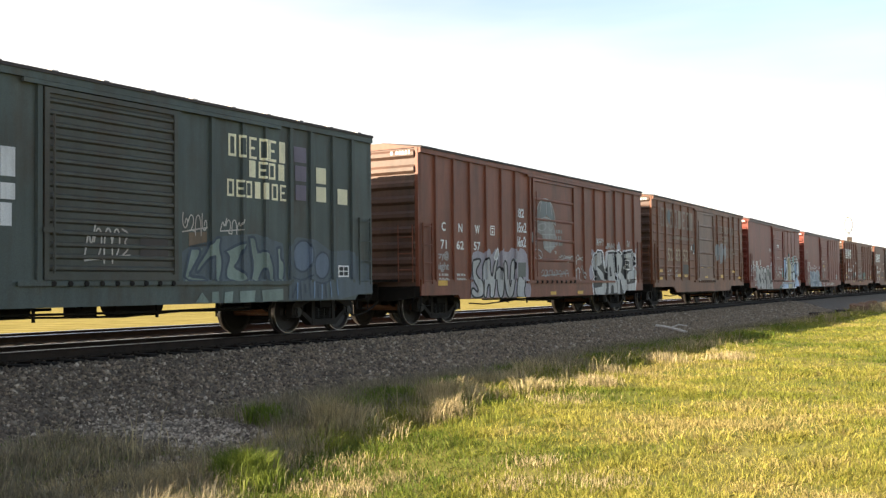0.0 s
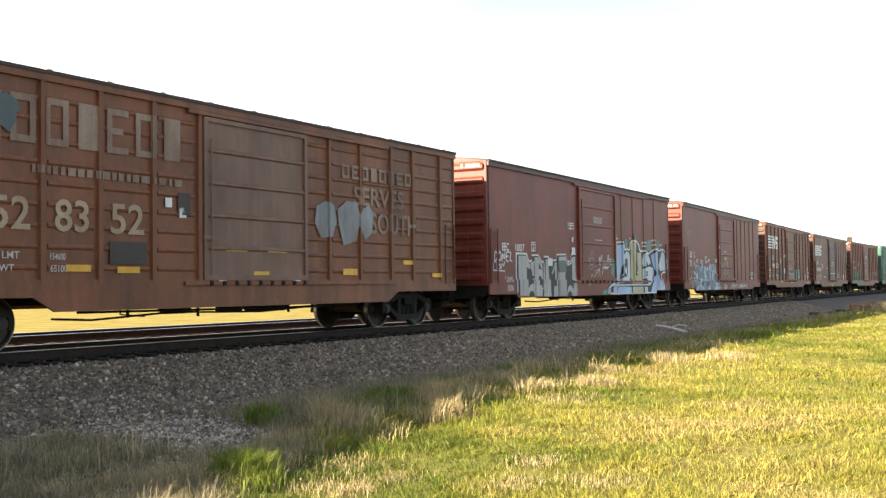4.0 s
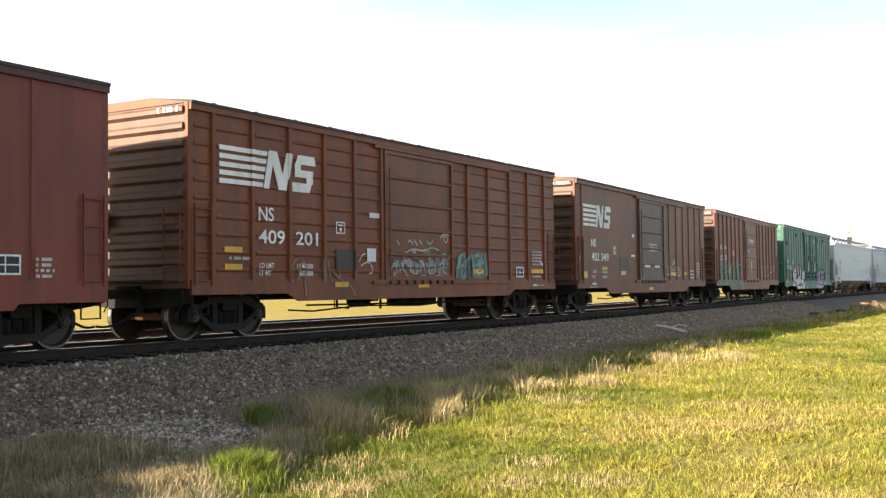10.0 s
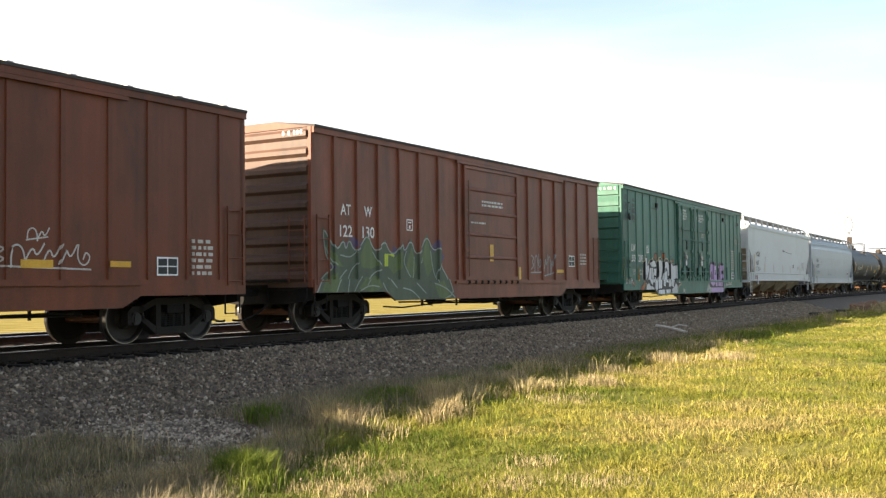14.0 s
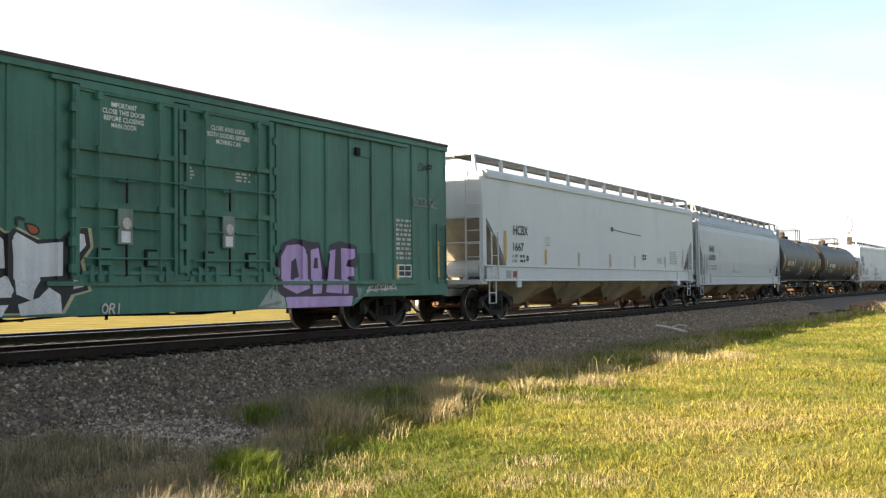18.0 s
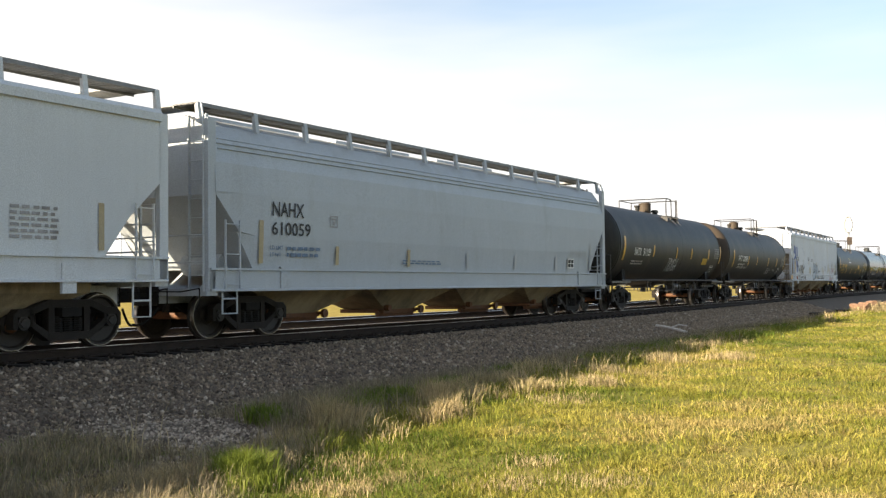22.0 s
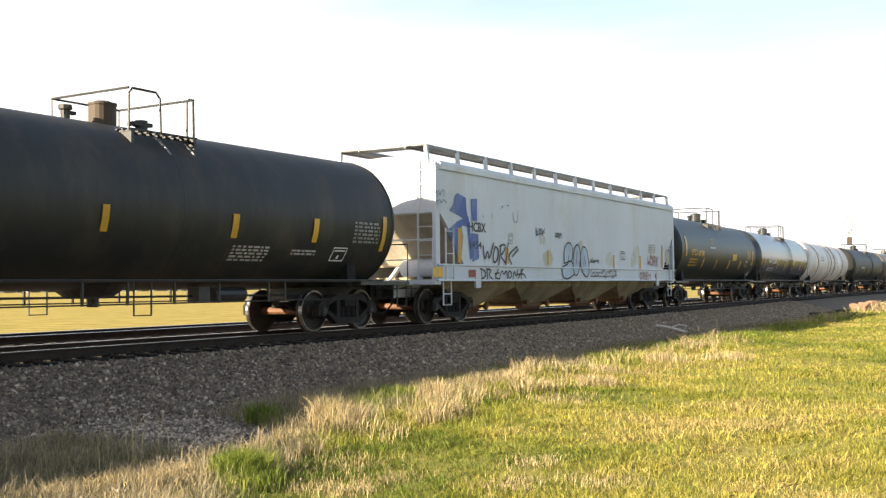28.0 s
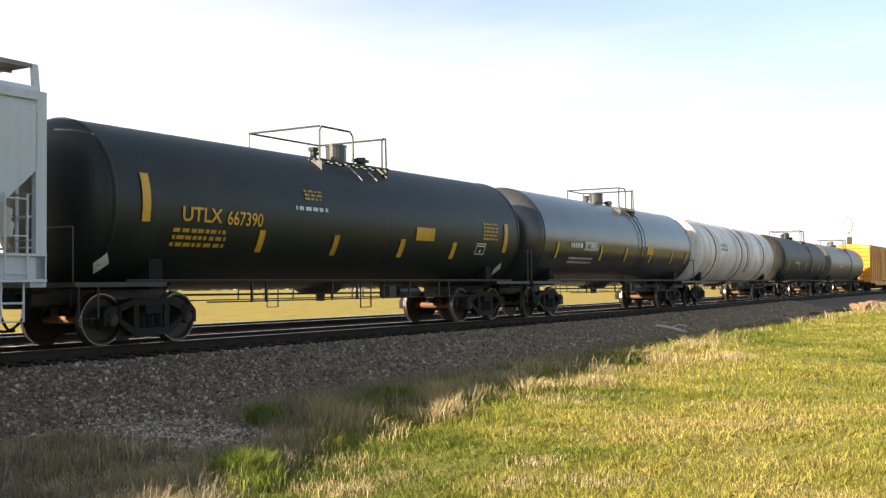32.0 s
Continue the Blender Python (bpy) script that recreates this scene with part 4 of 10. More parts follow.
def underframe(car, L, mat="black_steel"):
    """Centre sill, cross bearers, brake cylinder, reservoir and brake pipes."""
    part("center_sill", Shape().box(-L / 2 + 0.3, L / 2 - 0.3, -0.17, 0.17, 0.72, 1.04), mat, car)
    bear = Shape().prism_x([(-1.42, 1.04), (1.42, 1.04), (1.42, 0.96), (0.2, 0.74), (-0.2, 0.74), (-1.42, 0.96)], -0.06, 0.06).mesh("cross_bearer", mat)
    for i in range(5):
        part("cross_bearer", bear, None, car, at=pose(-L * 0.24 + i * L * 0.12, 0, 0))
    part("air_reservoir", Shape().tube((0.9, -0.62, 0.68), (2.0, -0.62, 0.68), 0.19, 14).tube((0.8, -0.62, 0.68), (0.9, -0.62, 0.68), 0.1, 14, 0.19).tube((2.0, -0.62, 0.68), (2.1, -0.62, 0.68), 0.19, 14, 0.1), mat, car)
    part("brake_cylinder", Shape().tube((-1.3, -0.45, 0.65), (-0.7, -0.45, 0.65), 0.15, 12).tube((-0.7, -0.45, 0.65), (-0.2, -0.45, 0.65), 0.03, 6), mat, car)
    part("control_valve", Shape().box(-0.1, 0.35, -0.95, -0.65, 0.5, 0.95).box(0.0, 0.22, -1.02, -0.95, 0.66, 0.85), mat, car)
    rod = Shape()
    rod.pipe([(-L * 0.27, -0.9, 0.5), (-L * 0.22, -0.95, 0.46), (-L * 0.1, -0.95, 0.55), (-0.3, -0.95, 0.52), (L * 0.06, -0.95, 0.5), (L * 0.15, -0.95, 0.56), (L * 0.28, -0.9, 0.54)], 0.02)
    rod.pipe([(-L * 0.25, -1.15, 0.60), (L * 0.1, -1.15, 0.57), (L * 0.26, -1.15, 0.60)], 0.022)
    for u in (-0.18, -0.07, 0.1, 0.2):
        rod.box(L * u - 0.02, L * u + 0.02, -1.16, -1.12, 0.44 + 0.3 * abs(u), 1.0)
    rod.pipe([(-L * 0.2, -1.3, 0.95), (-L * 0.2, -1.3, 0.55), (-L * 0.165, -1.3, 0.5)], 0.014)
    part("brake_rod", rod, mat, car)


# ---------------------------------------------------------------- box cars
def end_mesh(width, z0, z1, ribs, mat, depth=0.075, panels=False, sheet=None):
    """A pressed steel end with deep horizontal corrugations, facing -x."""
    pts = []
    step = (z1 - z0) / ribs
    for i in range(ribs):
        a = z0 + i * step
        if panels:
            pts += [(0.0, a), (0.0, a + 0.1 * step), (-depth * 0.8, a + 0.14 * step), (-depth * 0.8, a + 0.5 * step), (-depth, a + 0.97 * step)]
            continue
        pts += [(0.0, a), (0.0, a + 0.30 * step), (-depth, a + 0.48 * step), (-depth, a + 0.72 * step), (0.0, a + 0.9 * step)]
    pts += [(0.0, z1), (0.09, z1), (0.09, z0)]
    sh = Shape().prism(pts, -width + 0.09, width - 0.09)
    post = Shape().box(-0.02, 0.12, -0.045, 0.045, z0, z1).mesh("corner_post", mat)
    gable = Shape().prism_x([(-width, z1), (width, z1), (0.55, z1 + 0.16), (-0.55, z1 + 0.16)], -0.02, 0.07).mesh("gable", mat)
    return sh.mesh("end", sheet or mat), post, gable


def plug_gear(door, side, mat):
    """Rails, bars, hinges and locks on a pair of plug doors; side is the way they face."""
    def block(name, x0, x1, z0, z1, y0, y1, m=mat, label=""):
        return part(name, Shape().slab(x0, x1, min(side * y0, side * y1), max(side * y0, side * y1), z0, z1, 0.008), m, door, label)

    def rod(name, a, b, r, y, m=mat):
        part(name, Shape().tube((a[0], side * y, a[1]), (b[0], side * y, b[1]), r, 6), m, door)

    for a, b, plate in ((-2.35, -0.1, -1.32), (0.1, 2.47, 1.19)):
        for e in (a, b - 0.09):
            block("stile", e, e + 0.09, 1.2, 4.2, 1.56, 1.625)
        for z, tall in ((4.24, 0.06), (3.24, 0.09), (2.31, 0.1), (1.06, 0.15)):
            block("rail", a + 0.09, b - 0.09, z, z + tall, 1.56, 1.62)
        for u in (a + 0.47, b - 0.45):
            rod("locking_bar", (u, 1.1), (u, 4.24), 0.028, 1.645)
            for z in (1.16, 2.36, 3.28, 4.14):
                block("bar_guide", u - 0.06, u + 0.06, z - 0.05, z + 0.05, 1.6, 1.68)
        rod("cross_bar", (a - 0.08, 2.82), (b + 0.08, 2.84), 0.02, 1.655)
        for e in (a - 0.05, b + 0.05):
            for z in (1.32, 1.75, 2.2, 2.83, 3.3, 3.9):
                block("hinge", e - 0.05, e + 0.05, z - 0.07, z + 0.07, 1.57, 1.66)
        # the turning gear with its placard, handle and arms
        block("gear_plate", plate - 0.16, plate + 0.16, 1.73, 2.33, 1.6, 1.635, "pale_green", "grey-green lock gear plate")
        part("gear_hub", Shape().tube((plate, side * 1.63, 2.08), (plate, side * 1.665, 2.08), 0.1, 14), "dull_white", door, "round white hub of the lock gear")
        block("placard", plate - 0.1, plate + 0.1, 1.76, 1.95, 1.63, 1.642, "chalk", "white placard on the lock gear")
        rod("handle", (plate, 2.42), (plate, 2.84), 0.022, 1.66, "black_steel")
        rod("handle", (plate - 0.2, 2.78), (plate + 0.2, 2.79), 0.02, 1.67)
        rod("locking_arm", (a + 0.5, 2.0), (plate - 0.16, 2.01), 0.02, 1.65)
        rod("locking_arm", (plate + 0.16, 2.01), (b - 0.4, 2.0), 0.02, 1.65)
        for u in (a + 0.6, b - 0.62):
            block("lock_pocket", u - 0.14, u + 0.14, 1.36, 1.66, 1.57, 1.6, "black_steel", "dark recess of a lock")
            block("lock_pocket", u - 0.1, u + 0.12, 1.38, 1.62, 1.6, 1.63)
        rod("locking_arm", (a + 0.15, 1.48), (b - 0.15, 1.5), 0.022, 1.655)
        rod("locking_arm", (plate, 1.2), (plate, 1.73), 0.022, 1.65, "black_steel")
        block("foot_rail", a + 0.12, b - 0.12, 1.22, 1.28, 1.57, 1.65)
        for u in (a + 0.3, plate - 0.35, plate + 0.35, b - 0.3):
            block("foot_clamp", u - 0.04, u + 0.04, 1.1, 1.36, 1.6, 1.67)
    block("door_seam", -0.05, 0.05, 1.13, 4.2, 1.56, 1.6)


def box_car(name, label, s0, s1, color, posts, door, ribs=4, door_mat=None, top=4.38, low=0.98, sill=0.66, taper=(2.7, 3.1), beads=0, roof_ribs=0, end_ribs=9, plug=False, post_depth=0.055, chord_mat=None, panels=False, end_z=0.86, trucks=None, rib_depth=0.032, end_mat=None):
    """posts: distances of the side posts from the leading end; door: its start, end, top and foot, from the leading end."""
    L = s1 - s0
    W = 1.53
    car = tagged(empty(name), label, "boxcar", "cars of the freight train")
    body = Shape()
    body.box(-L / 2 + 0.05, L / 2 - 0.05, -W, W, low + 0.08, top - 0.02)
    part("body", body, color, car)
    x = lambda d: d - L / 2
    # side sills, deeper between the bogies
    for y0, y1 in ((-1.575, -1.525), (1.525, 1.575)):
        a, b = taper
        part("side_sill", Shape().prism([(x(0.03), low + 0.16), (x(0.03), end_z), (x(a), end_z), (x(b), sill), (x(L - b), sill), (x(L - a), end_z), (x(L - 0.03), end_z), (x(L - 0.03), low + 0.16)], y0, y1), color, car)
        part("top_chord", Shape().box(x(0.0), x(L), y0 - (0.02 if y0 < 0 else 0), y1 + (0 if y0 < 0 else 0.02), top - 0.13, top), chord_mat or color, car)
    for i, a in enumerate(posts):
        key = ("post", round(top, 2), round(low, 2), post_depth)
        if key not in GEAR:
            GEAR[key] = Shape().prism_z([(-0.056, 0.0), (-0.045, -post_depth), (0.045, -post_depth), (0.056, 0.0)], low + 0.1, top - 0.12)
        me = GEAR.setdefault((key, color if isinstance(color, str) else color.name), None) or GEAR[key].mesh("post", color)
        GEAR[(key, color if isinstance(color, str) else color.name)] = me
        part("post", me, None, car, at=pose(x(a), -W, 0))
        part("post", me, None, car, at=pose(x(a), W, 0, 0, 0, 180))
    if beads:
        cuts = sorted([0.05] + [p for p in posts] + [L - 0.05])
        for a, b in zip(cuts, cuts[1:]):
            if b - a < 0.25 or (a >= door[0] - 0.1 and b <= door[1] + 0.1):
                continue
            key = ("bead", round(b - a, 1), color)
            if key not in GEAR:
                w = round(b - a, 1) / 2 - 0.1
                GEAR[key] = Shape().prism_x([(0.0, -0.05), (-0.02, -0.015), (-0.02, 0.015), (0.0, 0.05)], -w, w).mesh("side_bead", color)
            for k in range(beads):
                part("side_bead", GEAR[key], None, car, at=pose(x((a + b) / 2), -W, low + 0.35 + k * (top - low - 0.75) / (beads - 1)))
    # roof: shallow peak, ribs, overhanging eaves
    r = Shape().prism_x([(-1.62, top - 0.015), (-1.62, top + 0.04), (-0.55, top + 0.17), (0.55, top + 0.17), (1.62, top + 0.04), (1.62, top - 0.015)], -L / 2, L / 2)
    roof = part("roof", r, "roof_metal", car, "dull weathered steel roof")
    n = roof_ribs or 12
    rib = GEAR.setdefault("roof_rib", None) or Shape().prism_x([(-1.61, top - 4.38 + 4.40), (-1.59, top - 4.38 + 4.445), (-0.55, 4.60), (0.55, 4.60), (1.59, 4.445), (1.61, 4.40)], -0.06, 0.06).mesh("roof_rib", "roof_rib")
    GEAR["roof_rib"] = rib
    if roof_ribs:
        for i in range(n):
            part("roof_rib", rib, None, roof, at=pose(-L / 2 + (i + 0.5) * L / n, 0, top - 4.38))
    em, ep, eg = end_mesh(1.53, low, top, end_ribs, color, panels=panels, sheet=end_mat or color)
    for m in (pose(-L / 2, 0, 0), pose(L / 2, 0, 0, 0, 0, 180)):
        e = part("end", em, None, car, at=m)
        part("corner_post", ep, None, e, at=pose(0, -1.485, 0))
        part("corner_post", ep, None, e, at=pose(0, 1.485, 0))
        part("gable", eg, None, e)
    d = Draw()
    rnd = random.Random(int(s0 * 10) + 5)
    q = -1.35
    while q < -0.8:
        d.poly([(q, top - 0.16), (q + 0.055, top - 0.16), (q + 0.055, top - 0.07), (q, top - 0.07)])
        q += rnd.choice((0.09, 0.09, 0.15))
    nm = new("end_number", Shape().add([(-0.06, p[0], p[2]) for p in d.v], d.f).mesh("end_number", "white_mark"))
    nm.parent = car
    nm.matrix_basis = pose(-L / 2 - 0.025, 0, 0)
    tagged(nm, "white end number as bars", kind="stuff")
    # doors on both sides
    d0, d1, z1, z0 = door
    for side in (-1, 1):
        base = Shape()
        y = -W - 0.03 if side < 0 else W
        base.box(x(d0), x(d1), y, y + 0.03, z0, z1)
        dm = door_mat or color
        dr = part("door", base, dm, car, "closed sliding door with pressed ribs")
        f = Shape()
        yy = -W - 0.075 if side < 0 else W + 0.03
        for e in (x(d0), x(d1) - 0.09):
            f.box(e, e + 0.09, yy, yy + 0.045, z0, z1)
        f.box(x(d0) + 0.09, x(d1) - 0.09, yy, yy + 0.045, z1 - 0.08, z1)
        f.box(x(d0) + 0.09, x(d1) - 0.09, yy, yy + 0.045, z0, z0 + 0.1)
        part("door_frame", f, dm, dr)
        rb = Shape().prism_x([(-0.0, -0.05), (-rib_depth, -0.02), (-rib_depth, 0.02), (-0.0, 0.05)], 0.09, d1 - d0 - 0.09).mesh("door_rib", dm)
        for k in range(0 if plug else ribs):
            z = z0 + (k + 1) * (z1 - z0) / (ribs + 1)
            part("door_rib", rb, None, dr, at=pose(x(d0), -W - 0.03, z) if side < 0 else pose(x(d1), W + 0.03, z, 0, 0, 180))
        tr = Shape().box(x(d0 - 0.5), x(min(d1 + (d1 - d0) + 0.3, L - 0.3)), y - 0.07 if side < 0 else y + 0.03, y if side < 0 else y + 0.10, z0 - 0.09, z0 - 0.02)
        part("door_track", tr, color, car)
        tr = Shape().box(x(d0 - 0.4), x(min(d1 + (d1 - d0), L - 0.2)), y - 0.06 if side < 0 else y + 0.03, y if side < 0 else y + 0.09, z1 + 0.02, z1 + 0.09)
        part("door_track", tr, color, car)
        if plug:
            plug_gear(dr, side, dm)
            continue
        for k in range(9):
            u = x(d0 + 0.15 + k * (d1 - d0 - 0.3) / 8)
            part("roller", Shape().tube((u, side * 1.585, z0 - 0.055), (u, side * 1.65, z0 - 0.055), 0.045, 8), "black_steel", dr)
        rod = Shape().tube((x(d0 + 0.16), side * 1.63, z0 + 0.1), (x(d0 + 0.16), side * 1.63, z1 - 0.4), 0.018, 6).box(x(d0 - 0.05), x(d0 + 0.3), side * 1.62 - 0.02, side * 1.62 + 0.02, z0 + 0.75, z0 + 0.82)
        part("lock_rod", rod, dm, dr)
    for s, e in ((-1, x(0.0)), (1, x(L))):
        xc = e - s * 0.32
        ladder(car, xc, -1.53, low + 0.05, low + 1.55, 0.42, color, 4, -1)
        ladder(car, xc, 1.53, low + 0.05, low + 1.55, 0.42, color, 4, 1)
        part("sill_step", Shape().pipe([(xc - 0.2, -1.5, low), (xc - 0.2, -1.5, 0.5), (xc + 0.2, -1.5, 0.5), (xc + 0.2, -1.5, low)], 0.018), "black_steel", car)
        coupler(car, e, s, 0.93)
        part("end_apron", Shape().prism_x([(-1.5, low + 0.02), (1.5, low + 0.02), (1.46, low - 0.26), (0.7, low - 0.36), (-0.7, low - 0.36), (-1.46, low - 0.26)], e - s * 0.12 - 0.03, e - s * 0.12 + 0.03), "black_steel", car, "sooty end sill below the floor")
        pf = Shape().box(e + (0 if s > 0 else -0.32), e + (0.32 if s > 0 else 0), -0.95, 0.95, 1.10, 1.14)
        part("crossover_platform", pf, "black_steel", car, "grimy grated crossover step")
        part("end_ladder", Shape().box(e + s * 0.09, e + s * 0.115, -1.415, -1.40, low + 0.1, low + 1.5).box(e + s * 0.09, e + s * 0.115, -1.0, -0.985, low + 0.1, low + 1.5).tube((e + s * 0.13, -1.41, low + 0.4), (e + s * 0.13, -0.99, low + 0.4), 0.014).tube((e + s * 0.13, -1.41, low + 0.8), (e + s * 0.13, -0.99, low + 0.8), 0.014).tube((e + s * 0.13, -1.41, low + 1.2), (e + s * 0.13, -0.99, low + 1.2), 0.014), color, car)
    bw = Shape()
    n = 16
    ring = [(x(0.0) - 0.2, 0.75 + 0.27 * math.cos(2 * math.pi * i / n), low + 1.35 + 0.27 * math.sin(2 * math.pi * i / n)) for i in range(n + 1)]
    bw.pipe(ring, 0.016, 5)
    for i in range(0, n, 4):
        bw.tube(ring[i], (x(0.0) - 0.2, 0.75, low + 1.35), 0.011, 5)
    bw.box(x(0.0) - 0.22, x(0.0) - 0.02, 0.6, 0.9, low + 1.05, low + 1.5)
    part("brake_wheel", bw, "black_steel", car)
    underframe(car, L)
    for at in trucks or (1.98 - L / 2, L / 2 - 1.98):
        truck(car, at)
    return car


# ---------------------------------------------------------------- covered hoppers
def hopper_car(name, label, s0, s1, mat, top=4.12, low=1.10, rounded=False, outlets=4, ribs=0, cut=(2.85, 1.45), walk_top=4.55, bay=4.2, shift=0.1):
    L = s1 - s0
    W = 1.58
    x = lambda d: d - L / 2
    car = tagged(empty(name), label, "hopper car", "cars of the freight train")
    zc, run = cut
    if rounded:
        sec = [(-1.52, None), (-W, 2.0), (-W - 0.02, 2.8), (-W, 3.35), (-1.46, 3.75), (-1.22, top - 0.1), (-0.75, top + 0.1), (0, top + 0.16)]
    else:
        sec = [(-W, None), (-W, 2.2), (-W, 3.0), (-W, 3.8), (-W + 0.02, top - 0.1), (-W + 0.12, top), (-0.7, top + 0.17), (0, top + 0.2)]

    def ring(d, z0):
        zs = [z0 if z is None else max(z, z0 + 0.01 * i) for i, (_, z) in enumerate(sec)]
        half = [(y, z) for (y, _), z in zip(sec, zs)]
        full = half + [(-y, z) for y, z in half[-2::-1]]
        return [(x(d), y, z) for y, z in full]

    rings = [ring(0.2, zc), ring(0.22, zc - 0.02), ring(run * 0.5 + 0.2, (zc + low + 0.44) / 2), ring(run, low + 0.44), ring(L - run, low + 0.44), ring(L - run * 0.5 - 0.2, (zc + low + 0.44) / 2), ring(L - 0.22, zc - 0.02), ring(L - 0.2, zc)]
    part("body", Shape().loft(rings), mat, car)
    for side in (-1, 1):
        y = side * (W + 0.0)
        part("side_sill", Shape().prism_x([(y - side * 0.1, low), (y + side * 0.05, low), (y + side * 0.05, low + 0.04), (y, low + 0.05), (y, low + 0.39), (y + side * 0.05, low + 0.40), (y + side * 0.05, low + 0.44), (y - side * 0.1, low + 0.44)], x(0.05), x(L - 0.05)), mat, car)
        for e in (0.12, L - 0.12):
            part("corner_post", Shape().box(x(e) - 0.1, x(e) + 0.1, min(y, y - side * 0.1), max(y, y - side * 0.1), low, top - 0.05), mat, car)
        if not rounded:
            part("top_chord", Shape().prism_x([(side * (W + 0.05), top - 0.2), (side * (W + 0.05), top - 0.06), (side * (W - 0.02), top + 0.02), (side * (W - 0.04), top - 0.2)], x(0.2), x(L - 0.2)), mat, car)
        for k in range(ribs):
            z = 3.62 + 0.1 * k
            yy = np.interp(z, [3.35, 3.75, 4.02], [W, 1.46, 1.22]) + 0.02
            part("roof_seam", Shape().prism_x([(side * (yy - 0.05), z - 0.03), (side * (yy + 0.015), z), (side * (yy - 0.07), z + 0.03)], x(0.35), x(L - 0.35)), mat, car)
    # sloping hopper bays with gates below the sill
    b0 = L / 2 - 2 * bay + shift
    for k in range(outlets):
        a, b = b0 + k * bay, b0 + (k + 1) * bay
        m = (a + b) / 2
        rect = lambda a0, a1, w, z: [(x(a0), -w, z), (x(a1), -w, z), (x(a1), w, z), (x(a0), w, z)]
        sh = Shape().loft([rect(a + 0.03, b - 0.03, W - 0.45, low + 0.12), rect(a + 0.03, b - 0.03, W - 0.5, 0.93), rect(m - 0.62, m + 0.62, 0.62, 0.42)])
        h = part("hopper_bay", sh, "hopper_dirt", car, "dirt-stained sloping hopper bay")
        part("outlet_gate", Shape().box(x(m - 0.74), x(m + 0.74), -0.66, 0.66, 0.33, 0.42).tube((x(m - 0.78), -0.5, 0.3), (x(m + 0.78), -0.5, 0.3), 0.07, 8).tube((x(m + 0.72), -0.8, 0.4), (x(m + 0.72), 0.8, 0.4), 0.04, 8).tube((x(m + 0.72), -0.86, 0.4), (x(m + 0.72), -0.78, 0.4), 0.1, 8).tube((x(m - 0.72), -0.84, 0.46), (x(m - 0.72), -0.7, 0.46), 0.08, 8), "axle_rust", h, "rusty outlet gate with its gear")
    # running board on brackets
    rb = Shape()
    for y0, y1 in ((-1.3, -0.72), (0.72, 1.3)):
        n = 12
        for i in range(n):
            yy = y0 + (y1 - y0) * i / (n - 1)
            rb.box(x(0.0), x(L), yy - 0.011, yy + 0.011, walk_top - 0.03, walk_top)
        for i in range(int(L / 0.15)):
            rb.box(x(0.0 + i * 0.15), x(i * 0.15 + 0.03), y0, y1, walk_top - 0.03, walk_top - 0.005)
    for e0, e1 in ((0.0, 0.6), (L - 0.6, L)):
        rb.box(x(e0), x(e1), -1.3, 1.3, walk_top - 0.03, walk_top)
    for yy in (-1.31, -0.71, 0.71, 1.31):
        rb.box(x(0.0), x(L), yy - 0.012, yy + 0.012, walk_top - 0.07, walk_top)
    wk = part("running_board", rb, "walk_metal", car, "galvanised steel grating along the roof")
    foot = top - 0.16 if rounded else top - 0.08
    br = Shape().prism_x([(-1.4, foot), (-1.3, foot + 0.05), (-1.27, walk_top - 0.05), (-1.34, walk_top - 0.01)], -0.05, 0.05).mesh("bracket", mat)
    for i in range(13):
        u = x(0.04 + i * (L - 0.08) / 12)
        part("bracket", br, None, wk, at=pose(u, 0, 0))
        part("bracket", br, None, wk, at=pose(u, 0, 0, 0, 0, 180))
    if rounded:
        for s, e in ((-1, 0.0), (1, L)):
            for y in (-1.5, 1.5):
                part("grab_hoop", Shape().pipe([(x(e) + s * 0.03, y, low), (x(e) + s * 0.03, y, top + 0.02), (x(e), y * 0.96, top + 0.18), (x(e) - s * 0.12, y * 0.87, walk_top)], 0.022), mat, car, "tall pale hoop up to the roof walk")
    for i in range(4):
        u = L * (0.14 + 0.24 * i)
        part("hatch", Shape().box(x(u - 1.6), x(u + 1.6), -0.3, 0.3, top + 0.18, top + 0.27), mat, car)
    for s, e in ((-1, 0.0), (1, L)):
        # slope sheet's end, platform, brace, ladders
        xc = x(e) - s * 0.12
        sill = Shape().box(min(x(e), x(e) - s * 2.9), max(x(e), x(e) - s * 2.9), -0.32, 0.32, 0.70, 1.05).box(min(x(e), x(e) - s * 0.3), max(x(e), x(e) - s * 0.3), -1.55, 1.55, low - 0.08, low + 0.04)
        part("end_sill", sill, mat, car)
        if not rounded:
            u0, um, u1, zm = x(e) - s * 0.24, x(e) - s * (0.2 + run * 0.5), x(e) - s * run, (zc + low + 0.44) / 2
            slope = Shape().prism([(u0, zc - 0.03), (um, zm - 0.02), (u1, low + 0.42), (u1, low + 0.4), (um, zm - 0.05), (u0, zc - 0.06)], -1.5, 1.5)
            part("slope_sheet", slope, "slope_tan", car, "dusty tan underside of the end slope")
        part("end_platform", Shape().box(min(x(e) - s * 0.3, x(e) - s * 1.4), max(x(e) - s * 0.3, x(e) - s * 1.4), -1.45, 1.45, low + 0.0, low + 0.05), mat, car)
        for yy in (-0.5, 0.42):
            part("slope_brace", Shape().prism([(x(e) - s * 0.9, low), (x(e) - s * 1.05, low), (x(e) - s * 2.0, low + 0.7), (x(e) - s * 1.9, low + 0.75)], yy, yy + 0.08), mat, car)
        ladder(car, x(e) - s * 0.62, -W, low + 0.05, low + 1.35, 0.4, mat, 3, -1)
